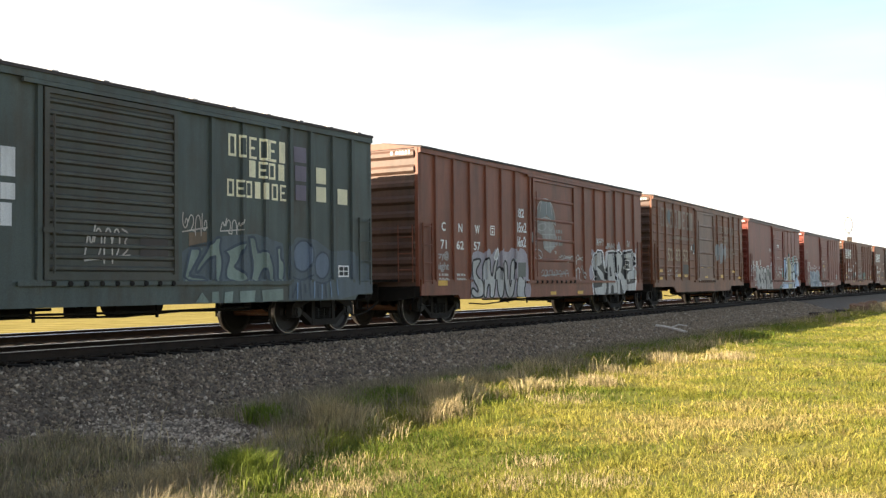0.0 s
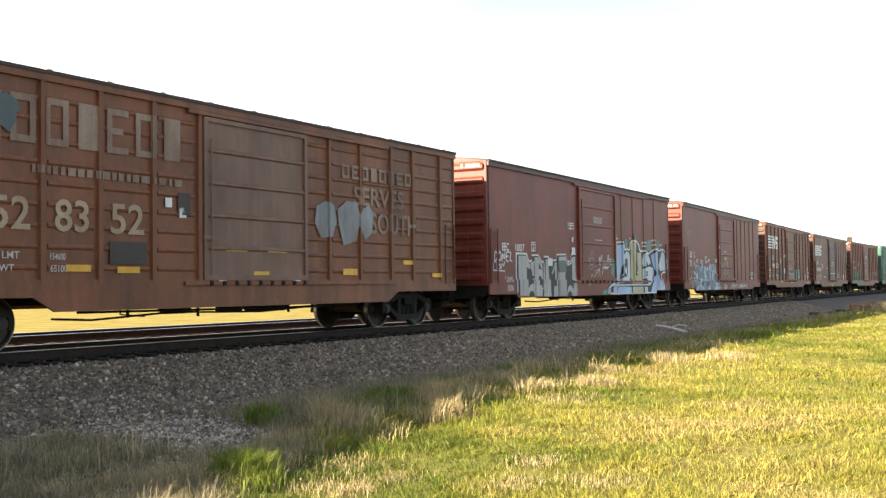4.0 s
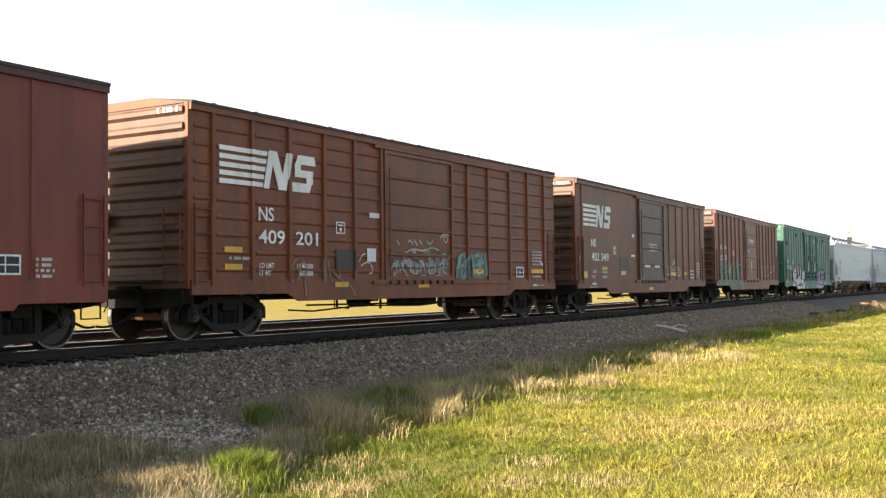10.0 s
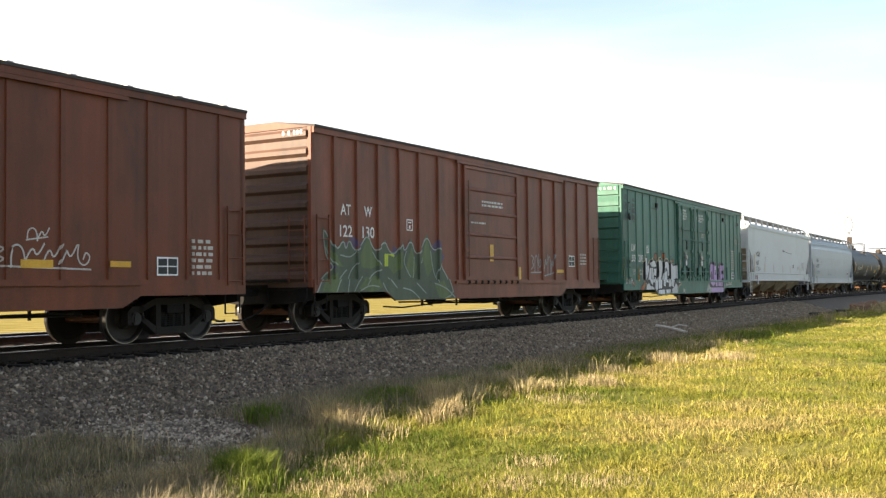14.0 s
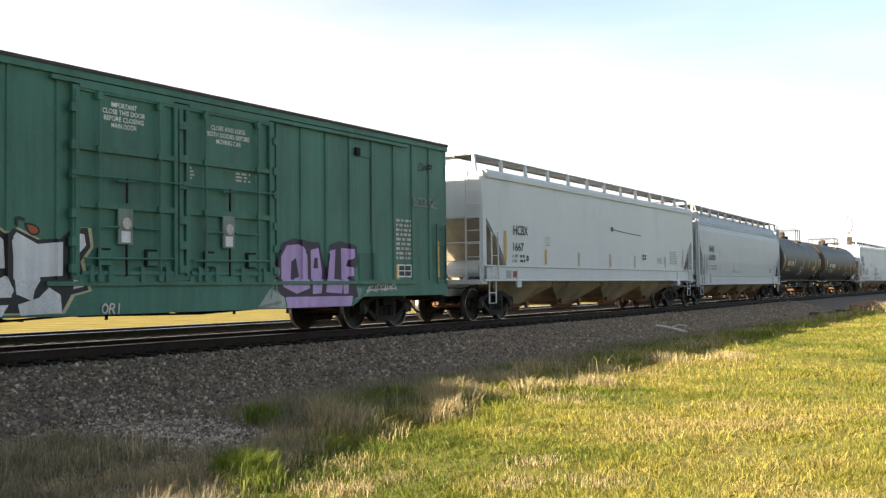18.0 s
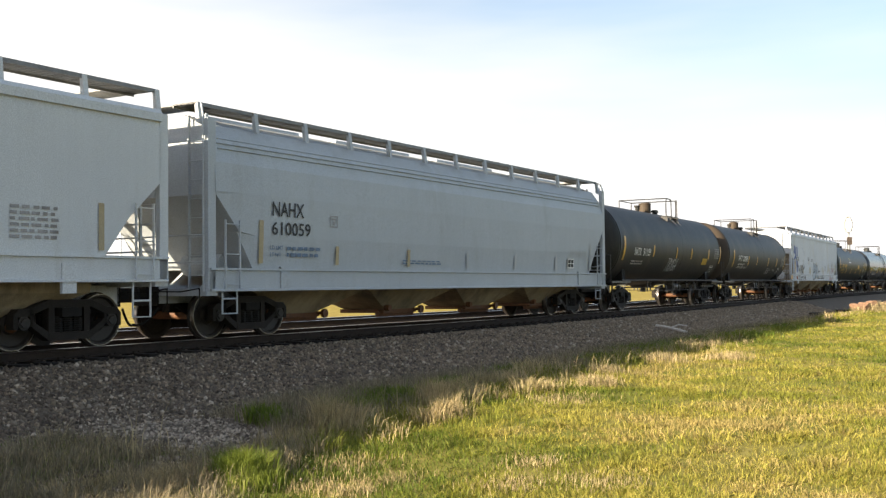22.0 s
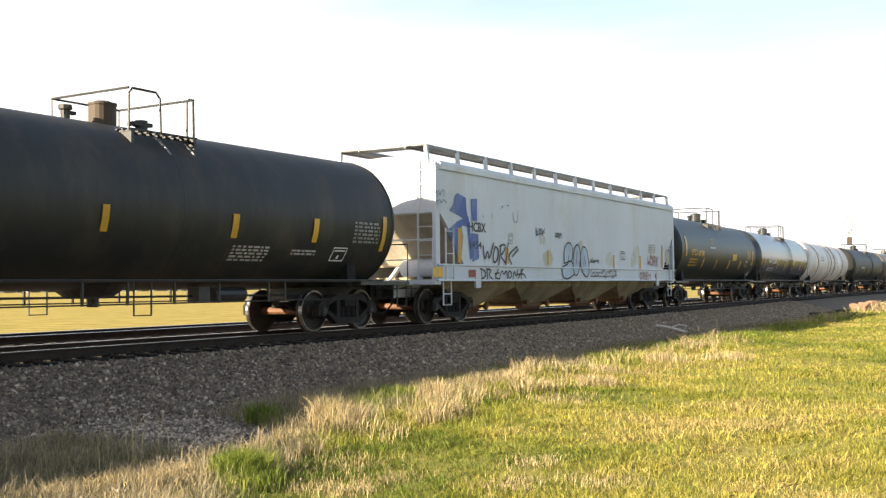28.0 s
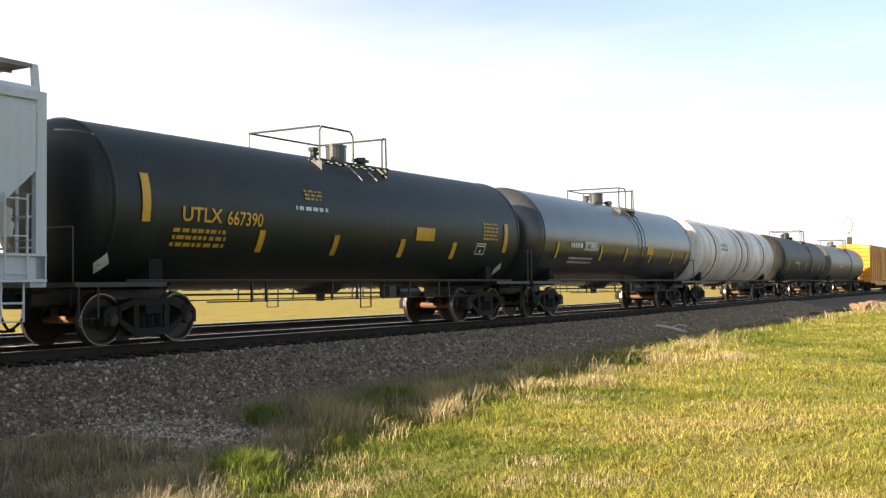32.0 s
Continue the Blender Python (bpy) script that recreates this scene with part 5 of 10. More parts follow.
        ladder(car, x(e) - s * 0.62, W, low + 0.05, low + 1.35, 0.4, mat, 3, 1)
        el = Shape()
        for yy in (-1.45, -1.0):
            el.box(xc - 0.03, xc + 0.03, yy - 0.012, yy + 0.012, low, top + 0.05)
        for k in range(8):
            el.tube((xc, -1.45, low + 0.3 + 0.36 * k), (xc, -1.0, low + 0.3 + 0.36 * k), 0.013, 5)
        part("end_ladder", el, mat, car)
        rail = Shape().pipe([(x(e) + s * 0.02, -1.5, low), (x(e) + s * 0.02, -1.5, low + 1.05), (x(e) + s * 0.02, 1.5, low + 1.05), (x(e) + s * 0.02, 1.5, low)], 0.018).pipe([(x(e) + s * 0.02, -1.5, low + 0.55), (x(e) + s * 0.02, 1.5, low + 0.55)], 0.016)
        part("end_rail", rail, mat, car)
        st = x(e) - s * 0.62
        part("sill_step", Shape().pipe([(st - 0.2, -1.55, low), (st - 0.2, -1.55, 0.5), (st + 0.2, -1.55, 0.5), (st + 0.2, -1.55, low)], 0.02).tube((st - 0.2, -1.55, 0.78), (st + 0.2, -1.55, 0.78), 0.018), mat, car)
        jack = x(e) - s * 2.2
        part("jacking_pad", Shape().box(jack - 0.14, jack + 0.14, -W - 0.03, -W + 0.03, 0.92, 1.4), mat, car)
        part("air_tank", Shape().tube((x(e) - s * 1.2, -0.9, 1.45), (x(e) - s * 1.2, 0.1, 1.45), 0.22, 12), mat, car)
        coupler(car, x(e), s, 0.5)
    half = L / 2 - 1.75
    truck(car, -half)
    truck(car, half)
    return car


# ---------------------------------------------------------------- tank cars
def tank_car(name, label, sa, sb, mat, radius=1.52, zc=2.48, over=1.75, bands=0, dome=True, rail_tall=0.75, cap_mat=None, gear=1.0, half=0.8, man=-0.46, head_mat=None, ladders=True):
    """sa and sb: the middles of its bogies along the train."""
    tc = sb - sa
    L = tc + 2 * over
    car = tagged(empty(name), label, "tank car", "cars of the freight train")
    n = 40
    a = L / 2 - 0.55
    prof = [(-a - 0.52, 0.02)] + [(-a - 0.52 * math.cos(t), radius * math.sin(t) ** 0.8) for t in np.linspace(0.25, math.pi / 2, 8)]
    prof += [(-a * 0.5, radius), (-0.4, radius + 0.0), (0.4, radius), (a * 0.5, radius)] + [(-u, r) for u, r in prof[::-1]]
    rings = [[(u, r * math.cos(2 * math.pi * i / n), zc + r * math.sin(2 * math.pi * i / n)) for i in range(n)] for u, r in prof]
    part("tank", Shape().loft(rings[8:-8], caps=False), mat, car, smooth=True)
    part("tank_head", Shape().loft(rings[:9]), head_mat or mat, car, "domed tank head", smooth=True)
    part("tank_head", Shape().loft(rings[-9:]), head_mat or mat, car, "domed tank head", smooth=True)
    for s in (-1, 1):
        ringb = [[(s * u, r * math.cos(2 * math.pi * i / n), zc + r * math.sin(2 * math.pi * i / n)) for i in range(n)] for u, r in ((a - 0.04, radius), (a - 0.03, radius + 0.014), (a + 0.03, radius + 0.014), (a + 0.04, radius - 0.01))]
        part("head_seam", Shape().loft(ringb, caps=False), mat, car, smooth=True)
    for k in range(bands):
        u = -a + (k + 0.5) * 2 * a / bands
        rg = [[(u + q, r * math.cos(2 * math.pi * i / n), zc + r * math.sin(2 * math.pi * i / n)) for i in range(n)] for q, r in ((-0.06, radius), (-0.05, radius + 0.025), (0.05, radius + 0.025), (0.06, radius))]
        part("jacket_band", Shape().loft(rg, caps=False), "band_dark", car)
    # middle band where the ladder stands, manway and top platform
    top = zc + radius
    rg = [[(q, r * math.cos(2 * math.pi * i / n), zc + r * math.sin(2 * math.pi * i / n)) for i in range(n)] for q, r in ((-0.02, radius), (-0.015, radius + 0.003), (0.015, radius + 0.003), (0.02, radius))]
    part("weld_seam", Shape().loft([[(0.9 + p[0], p[1], p[2]) for p in r] for r in rg], caps=False), mat, car)
    if dome:
        g, m = gear, gear + man
        part("manway", Shape().tube((m, 0, top - 0.15), (m, 0, top + 0.36), 0.25, 20).tube((m, 0, top + 0.36), (m, 0, top + 0.40), 0.265, 20).tube((m, 0, top + 0.40), (m, 0, top + 0.44), 0.22, 20, 0.14), cap_mat or mat, car, smooth=False)
        part("valve", Shape().tube((m - 0.75, 0.1, top - 0.1), (m - 0.75, 0.1, top + 0.2), 0.08, 10).tube((m - 0.75, 0.1, top + 0.2), (m - 0.75, 0.1, top + 0.28), 0.12, 10).box(m - 0.82, m - 0.55, 0.05, 0.15, top + 0.12, top + 0.18), mat, car)
        part("valve", Shape().tube((m + 0.75, -0.2, top - 0.1), (m + 0.75, -0.2, top + 0.16), 0.12, 10).box(m + 0.5, m + 0.95, -0.3, -0.1, top + 0.05, top + 0.12), mat, car)
        h0 = top - 0.2
        hr = h0 + rail_tall
        for side in (-1, 1):
            pl = Shape()
            y0, y1 = (0.45, 1.05)
            for i in range(5):
                yy = side * (y0 + (y1 - y0) * i / 4)
                pl.box(g - half - 0.05, g + half + 0.05, yy - 0.02, yy + 0.02, h0, h0 + 0.03)
            for i in range(9):
                u = g - half + i * half / 4
                pl.box(u - 0.01, u + 0.01, min(side * y0, side * y1), max(side * y0, side * y1), h0 - 0.03, h0)
            for u in (g - half, g + half - 0.06):
                pl.prism_x([(side * 0.5, h0 - 0.1), (side * 1.08, h0 - 0.25), (side * 1.08, h0), (side * 0.5, h0)], u, u + 0.06)
            part("top_platform", pl, "rail_black", car, "narrow grated platform beside the manway")
            yy = side * 1.02
            if side < 0:
                part("handrail", Shape().pipe([(g - half, yy, h0), (g - half, yy, hr - 0.1), (g - half + 0.08, yy, hr), (g - 0.16, yy, hr), (g - 0.06, yy, hr - 0.1), (g - 0.04, yy, h0)], 0.022), "rail_black", car)
                part("handrail", Shape().pipe([(g + half - 0.18, yy, h0), (g + half - 0.18, yy, hr - 0.08), (g + half - 0.12, yy, hr), (g + half - 0.02, yy, hr), (g + half, yy, h0)], 0.022), "rail_black", car)
            else:
                part("handrail", Shape().pipe([(g - half, yy, h0), (g - half, yy, hr), (g + half, yy, hr), (g + half, yy, h0)], 0.022), "rail_black", car)
        for u in (g - half, g + half):
            part("handrail", Shape().pipe([(u, -1.02, hr), (u, 1.02, hr)], 0.022), "rail_black", car)
    # curved side ladder
    for side in (-1, 1):
        for u, t0, t1 in ((gear - 0.15, 0.62, 0.98), (gear + 0.5, 0.66, 0.86)):
            part("grab_rail", Shape().pipe([(u + 0.25 * (0.98 - t), side * (radius + 0.07) * math.cos(t), zc + (radius + 0.07) * math.sin(t)) for t in np.linspace(t0, t1, 6)], 0.018, 6), "walk_metal", car, "short pale grab rail by the platform")
    for side in (-1, 1) if ladders else ():
        ld = Shape()
        for u in (-0.19, 0.19):
            pts = [(u, side * (radius + 0.06) * math.cos(t), zc + (radius + 0.06) * math.sin(t)) for t in np.linspace(-0.65, 0.95, 12)]
            ld.pipe([(q[0] + gear + 0.3, q[1], q[2]) for q in pts], 0.012, 5)
        lad = part("ladder", ld, "black_steel", car)
        for t in np.linspace(-0.6, 1.0, 8):
            part("rung", GEAR.setdefault("tank_rung", GEAR.get("tank_rung") or Shape().tube((-0.19, 0, 0), (0.19, 0, 0), 0.011, 5).mesh("rung", "black_steel")), None, lad, at=pose(gear + 0.3, side * (radius + 0.06) * math.cos(t), zc + (radius + 0.06) * math.sin(t)))
    for side in (-1, 1):
        # running rail along the foot of the tank
        hr = Shape().pipe([(-tc / 2 - 0.9, side * 1.42, 1.12), (tc / 2 + 0.9, side * 1.42, 1.12)], 0.03).pipe([(-tc / 2 + 1.1, side * 1.36, 0.72), (tc / 2 - 1.1, side * 1.36, 0.72)], 0.014)
        for u in (-0.62, -0.55, -0.2, -0.05, 0.12, 0.3, 0.52, 0.6):
            hr.box(u * tc / 2 - 0.02, u * tc / 2 + 0.02, side * 1.36 - 0.02, side * 1.36 + 0.02, 0.7, 1.12)
        part("side_rail", hr, "rail_black", car)
        st = Shape().pipe([(-0.2, side * 1.38, 1.1), (-0.2, side * 1.38, 0.52), (0.2, side * 1.38, 0.52), (0.2, side * 1.38, 1.1)], 0.018)
        part("sill_step", st, "rail_black", car)
    part("sump", Shape().tube((0, 0, zc - radius + 0.12), (0, 0, zc - radius - 0.1), 0.75, 18, 0.45).tube((0.1, 0, zc - radius - 0.08), (0.1, 0, zc - radius - 0.3), 0.11, 10), "rail_black", car)
    bp = Shape().pipe([(-tc / 2 + 1.0, -0.5, 0.86), (tc / 2 - 1.0, -0.5, 0.82)], 0.022).tube((tc * 0.2, -0.55, 0.85), (tc * 0.2 + 0.9, -0.55, 0.85), 0.15, 12).box(tc * 0.2 - 0.5, tc * 0.2 - 0.2, -0.7, -0.4, 0.72, 1.0)
    part("brake_gear", bp, "rail_black", car)
    for s in (-1, 1):
        u = s * tc / 2
        sad = Shape()
        arc = [(radius * 0.94 * math.sin(t), zc - radius * 0.985 * math.cos(t)) for t in np.linspace(-0.95, 0.95, 11)]
        sad.prism_x([(-1.2, 0.98)] + [(p, q) for p, q in arc] + [(1.2, 0.98)], u - 0.16, u + 0.16)
        sad.prism_x([(-0.5, 0.98)] + [(p, q - 0.02) for p, q in arc if abs(p) < 0.9] + [(0.5, 0.98)], u - 0.9, u + 0.9)
        part("saddle", sad, "black_steel", car)
        e = s * (L / 2 + 0.25)
        part("stub_sill", Shape().box(min(u - s * 1.2, e), max(u - s * 1.2, e), -0.2, 0.2, 0.72, 1.06).box(min(u - s * 0.0, e), max(u, e), -1.45, 1.45, 1.02, 1.10), "rail_black", car)
        gr = Shape().pipe([(e, -1.4, 1.1), (e, -1.4, 2.0), (e, 1.4, 2.0), (e, 1.4, 1.1)], 0.018).pipe([(e - s * 0.1, -1.42, 1.1), (e - s * 0.1, -1.42, 0.5), (e - s * 0.5, -1.42, 0.5), (e - s * 0.5, -1.42, 1.1)], 0.018)
        part("end_rail", gr, "rail_black", car)
        coupler(car, e, s, 0.45)
    truck(car, -tc / 2)
    truck(car, tc / 2)
    return car


MAT["roof_metal"] = material("dull weathered roof", (0.05, 0.04, 0.038), 0.75, 0.0, (0.025, 0.02, 0.019), 2.0, 0.5)
MAT["roof_rib"] = material("bare galvanised roof rib", (0.42, 0.38, 0.34), 0.5, 0.3, (0.2, 0.15, 0.12), 3.0, 0.5)
MAT["walk_metal"] = material("grey steel grating", (0.2, 0.2, 0.2), 0.55, 0.3, (0.11, 0.105, 0.1), 3.0, 0.4)
MAT["hopper_dirt"] = paint("dirty tan hopper steel", (0.3, 0.24, 0.15), (0.1, 0.075, 0.05), 0.55, 0.7)
MAT["slope_tan"] = paint("dusty tan paint", (0.36, 0.31, 0.23), (0.2, 0.16, 0.12), 0.5)
MAT["rail_black"] = material("black painted steel", (0.018, 0.017, 0.017), 0.5, 0.0, (0.05, 0.04, 0.03), 5.0, 0.4)
MAT["band_dark"] = material("rusty band", (0.13, 0.07, 0.045), 0.7, 0.0, (0.06, 0.04, 0.03), 5.0, 0.5)
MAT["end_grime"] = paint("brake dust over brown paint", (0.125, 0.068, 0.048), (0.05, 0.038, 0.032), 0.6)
MAT["green_grey"] = paint("faded dark green paint", (0.066, 0.082, 0.076), (0.056, 0.042, 0.028), 0.5)
MAT["oxide"] = paint("oxide red-brown paint", (0.195, 0.062, 0.033), (0.09, 0.038, 0.024), 0.45)
MAT["rust_brown"] = paint("rusty brown paint", (0.185, 0.064, 0.027), (0.07, 0.03, 0.017), 0.58)
MAT["smooth_red"] = paint("smooth dark red paint", (0.175, 0.035, 0.021), (0.105, 0.025, 0.017), 0.42)
MAT["walnut_brown"] = paint("weathered brown paint", (0.17, 0.044, 0.013), (0.072, 0.025, 0.011), 0.5)
MAT["brick_red"] = paint("red-brown paint", (0.145, 0.037, 0.013), (0.062, 0.022, 0.011), 0.48)
MAT["slate_brown"] = paint("grey-brown door paint", (0.1, 0.056, 0.044), (0.058, 0.034, 0.028), 0.45)
MAT["fascia"] = paint("grimy purple-brown fascia", (0.08, 0.028, 0.028), (0.05, 0.022, 0.022), 0.4)
MAT["worn_brown"] = paint("brown door worn to grey", (0.185, 0.1, 0.07), (0.11, 0.055, 0.038), 0.5)
MAT["rust_door"] = paint("green door worn to rust", (0.062, 0.066, 0.055), (0.06, 0.042, 0.03), 0.62)
MAT["clear_green"] = paint("clear green paint", (0.046, 0.148, 0.106), (0.034, 0.085, 0.062), 0.4)
MAT["hopper_white"] = paint("off-white paint", (0.55, 0.57, 0.58), (0.46, 0.46, 0.44), 0.2, runs=0.2)
MAT["hopper_grey"] = paint("light grey paint", (0.41, 0.44, 0.465), (0.34, 0.355, 0.36), 0.25, runs=0.2)
MAT["hopper_old"] = paint("rust-streaked white paint", (0.54, 0.57, 0.61), (0.5, 0.47, 0.41), 0.3, runs=0.35)
MAT["tank_black"] = paint("satin black tank paint", (0.02, 0.0205, 0.018), (0.055, 0.043, 0.031), 0.52, 0.54)
MAT["tank_dust"] = paint("brown dust over black tank paint", (0.062, 0.045, 0.03), (0.026, 0.022, 0.017), 0.45, 0.7)
MAT["tank_gloss"] = paint("glossy black tank paint", (0.011, 0.0145, 0.0115), (0.024, 0.025, 0.018), 0.25, 0.45)
MAT["tank_grey"] = material("silvery tank jacket", (0.08, 0.083, 0.085), 0.26, 0.6, (0.05, 0.046, 0.042), 1.2, 0.4, 50.0, 0.05, streak=0.6)
MAT["tank_white"] = paint("stained white tank paint", (0.74, 0.69, 0.65), (0.45, 0.3, 0.21), 0.55)
MAT["tank_old"] = paint("faded grey tank paint", (0.13, 0.115, 0.1), (0.1, 0.06, 0.04), 0.5, 0.4)
MAT["yellow_car"] = paint("traffic yellow paint", (0.6, 0.26, 0.015), (0.34, 0.17, 0.025), 0.3)


def spray(name, color, dirt=None, amount=0.3):
    MAT[name] = paint(name.replace("_", " ") + " spray paint", color, dirt or tuple(c * 0.6 for c in color), amount, 0.5)


spray("silver", (0.42, 0.42, 0.41), (0.24, 0.2, 0.18), 0.4)
spray("streaky_silver", (0.42, 0.4, 0.385), (0.18, 0.16, 0.15), 0.45)
spray("worn_silver", (0.3, 0.29, 0.285), (0.12, 0.1, 0.09), 0.55)
spray("ink", (0.018, 0.017, 0.02))
spray("sky_blue", (0.36, 0.46, 0.62), (0.25, 0.3, 0.4))
spray("dusty_blue", (0.24, 0.3, 0.4), (0.13, 0.16, 0.22), 0.5)
spray("patch", (0.042, 0.03, 0.027))
spray("tan", (0.45, 0.4, 0.25))
spray("lilac_grey", (0.33, 0.3, 0.34), (0.22, 0.18, 0.2), 0.4)
spray("slate_dark", (0.045, 0.062, 0.085))
spray("olive_grey", (0.12, 0.13, 0.115))
spray("teal", (0.07, 0.24, 0.21))
spray("slate_blue", (0.13, 0.19, 0.28))
spray("ice", (0.5, 0.55, 0.6), (0.3, 0.33, 0.36))
spray("olive", (0.12, 0.16, 0.06))
spray("leaf", (0.085, 0.11, 0.072), (0.06, 0.075, 0.05))
spray("sage", (0.3, 0.34, 0.3), (0.15, 0.17, 0.15), 0.4)
spray("violet_haze", (0.09, 0.07, 0.14), (0.14, 0.06, 0.06), 0.5)
spray("lilac", (0.42, 0.28, 0.5), (0.33, 0.22, 0.4))
spray("chalk", (0.66, 0.66, 0.67), (0.42, 0.4, 0.4))
spray("orange", (0.36, 0.09, 0.02))
spray("lime", (0.5, 0.6, 0.05))
spray("haze_blue", (0.08, 0.1, 0.12), (0.066, 0.085, 0.085), 0.6)
spray("haze_green", (0.035, 0.105, 0.08), (0.03, 0.075, 0.055), 0.4)
spray("pale_green", (0.19, 0.24, 0.21), (0.08, 0.1, 0.085), 0.6)
spray("royal", (0.05, 0.1, 0.34), (0.25, 0.3, 0.42), 0.4)
spray("bubble_blue", (0.4, 0.48, 0.58), (0.34, 0.4, 0.48), 0.3)
spray("clay_drip", (0.36, 0.24, 0.12), (0.28, 0.19, 0.1), 0.4)
spray("helmet_grey", (0.17, 0.19, 0.205), (0.11, 0.085, 0.08), 0.45)
spray("dust_stain", (0.47, 0.45, 0.37), (0.5, 0.5, 0.47), 0.6)
spray("splotch", (0.24, 0.27, 0.3), (0.13, 0.075, 0.05), 0.8)
spray("worn_teal", (0.075, 0.125, 0.11), (0.1, 0.05, 0.03), 0.6)
spray("plum", (0.035, 0.022, 0.045))
spray("clay", (0.15, 0.1, 0.062), (0.1, 0.075, 0.05), 0.4)
spray("dusk", (0.11, 0.14, 0.19), (0.08, 0.1, 0.13), 0.5)
spray("pale_teal", (0.15, 0.25, 0.225), (0.09, 0.13, 0.115), 0.5)
spray("rust_red", (0.25, 0.04, 0.03))
spray("faded_amber", (0.42, 0.34, 0.2), (0.34, 0.3, 0.22), 0.4)
spray("faded_tan", (0.41, 0.42, 0.42), (0.36, 0.36, 0.33), 0.4)
spray("amber", (0.5, 0.3, 0.03), (0.3, 0.2, 0.05), 0.4)
spray("purple_grey", (0.16, 0.13, 0.18))
spray("faded_white", (0.27, 0.2, 0.15), (0.13, 0.06, 0.035), 0.85)
spray("faded_cream", (0.36, 0.27, 0.18), (0.18, 0.09, 0.05), 0.6)
spray("dull_white", (0.5, 0.46, 0.42), (0.25, 0.16, 0.12), 0.5)

CARS = []


def couple(car, s0, s1, tc):
    CARS.append((car, (s0 + s1) / 2, tc))
    return car


SIDES = {}
FEET = {}


def boxcar_at(name, label, s0, s1, color, posts, door, **kw):
    """posts and door: places along the car from its middle."""
    L = s1 - s0
    d = (door[0] + L / 2, door[1] + L / 2, 4.15 if len(door) < 3 else door[2], 1.13)
    car = box_car(name, label, s0, s1, color, [p + L / 2 for p in posts], d, **kw)
    SIDES[car] = (tuple(posts), (door[0], door[1]), 0.024 if kw.get("beads") else 0.006)
    near, far = kw.get("taper", (2.7, 3.1))
    foot, mid = kw.get("end_z", 0.86) + 0.004, kw.get("sill", 0.66) + 0.004
    FEET[car] = ((near - L / 2, far - L / 2, L / 2 - far, L / 2 - near), (foot, mid, mid, foot))
    return couple(car, s0, s1, L - 3.96)


EVEN = (-6.9, -5.8, -4.7, -3.6, -2.5, -1.65, 2.4, 3.4, 4.4, 5.3, 6.2, 7.1)
C0 = boxcar_at("box_car", "oxide red boxcar coupled ahead of the green one", -12.75, 2.75, "oxide", EVEN, (-1.5, 1.6))
C1 = boxcar_at("box_car", "faded dark green boxcar with cream lettering and graffiti", 4.65, 20.05, "green_grey", (-7.3, -6.5, -5.6, -4.8, -3.9, -3.0, -2.1, -1.3, 1.67, 2.53, 3.39, 4.05, 4.82, 5.49, 6.26, 6.96), (-1.23, 1.61), ribs=15, sill=0.7, end_z=0.81, taper=(0.6, 0.7), door_mat="rust_door", roof_ribs=15, trucks=(-6.3, 6.5))
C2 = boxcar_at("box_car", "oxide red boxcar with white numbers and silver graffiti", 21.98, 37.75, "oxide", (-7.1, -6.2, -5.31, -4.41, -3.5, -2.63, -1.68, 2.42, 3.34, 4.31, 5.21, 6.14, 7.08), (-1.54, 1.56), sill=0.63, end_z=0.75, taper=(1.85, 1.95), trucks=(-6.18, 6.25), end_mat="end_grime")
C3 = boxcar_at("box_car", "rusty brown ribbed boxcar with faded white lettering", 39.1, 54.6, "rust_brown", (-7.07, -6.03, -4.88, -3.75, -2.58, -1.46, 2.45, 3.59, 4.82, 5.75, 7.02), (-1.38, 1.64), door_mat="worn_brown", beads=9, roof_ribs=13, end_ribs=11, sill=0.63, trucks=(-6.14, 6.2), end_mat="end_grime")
C4 = boxcar_at("box_car", "dark red smooth-sided boxcar with silver and blue graffiti", 56.25, 72.05, "smooth_red", (2.5, 3.7, 4.9, 6.1), (-1.55, 1.79), sill=0.62, end_z=0.73, taper=(1.7, 1.8), post_depth=0.02, chord_mat="fascia", trucks=(-6.02, 6.5), rib_depth=0.016)
C5 = boxcar_at("box_car", "dark red boxcar with pale blue graffiti", 74.1, 89.64, "smooth_red", (2.41, 3.33, 4.3, 5.34, 6.3), (-1.72, 1.65), sill=0.67, end_z=0.77, taper=(1.75, 1.85), post_depth=0.025, chord_mat="fascia", trucks=(-6.13, 6.4), rib_depth=0.016)
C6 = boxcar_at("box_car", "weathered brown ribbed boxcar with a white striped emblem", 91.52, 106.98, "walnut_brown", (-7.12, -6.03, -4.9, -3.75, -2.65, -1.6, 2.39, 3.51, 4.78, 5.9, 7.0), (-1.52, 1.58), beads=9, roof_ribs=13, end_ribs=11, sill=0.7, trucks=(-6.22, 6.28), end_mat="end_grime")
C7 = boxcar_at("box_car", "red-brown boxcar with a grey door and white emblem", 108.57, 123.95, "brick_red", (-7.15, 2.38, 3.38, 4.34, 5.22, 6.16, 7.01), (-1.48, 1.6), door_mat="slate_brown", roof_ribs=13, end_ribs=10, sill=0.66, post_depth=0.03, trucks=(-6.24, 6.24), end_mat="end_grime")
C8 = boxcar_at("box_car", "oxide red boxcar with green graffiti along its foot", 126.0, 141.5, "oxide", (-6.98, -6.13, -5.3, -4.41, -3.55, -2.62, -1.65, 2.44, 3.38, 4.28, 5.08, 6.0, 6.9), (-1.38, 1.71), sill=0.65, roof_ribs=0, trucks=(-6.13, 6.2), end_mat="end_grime")
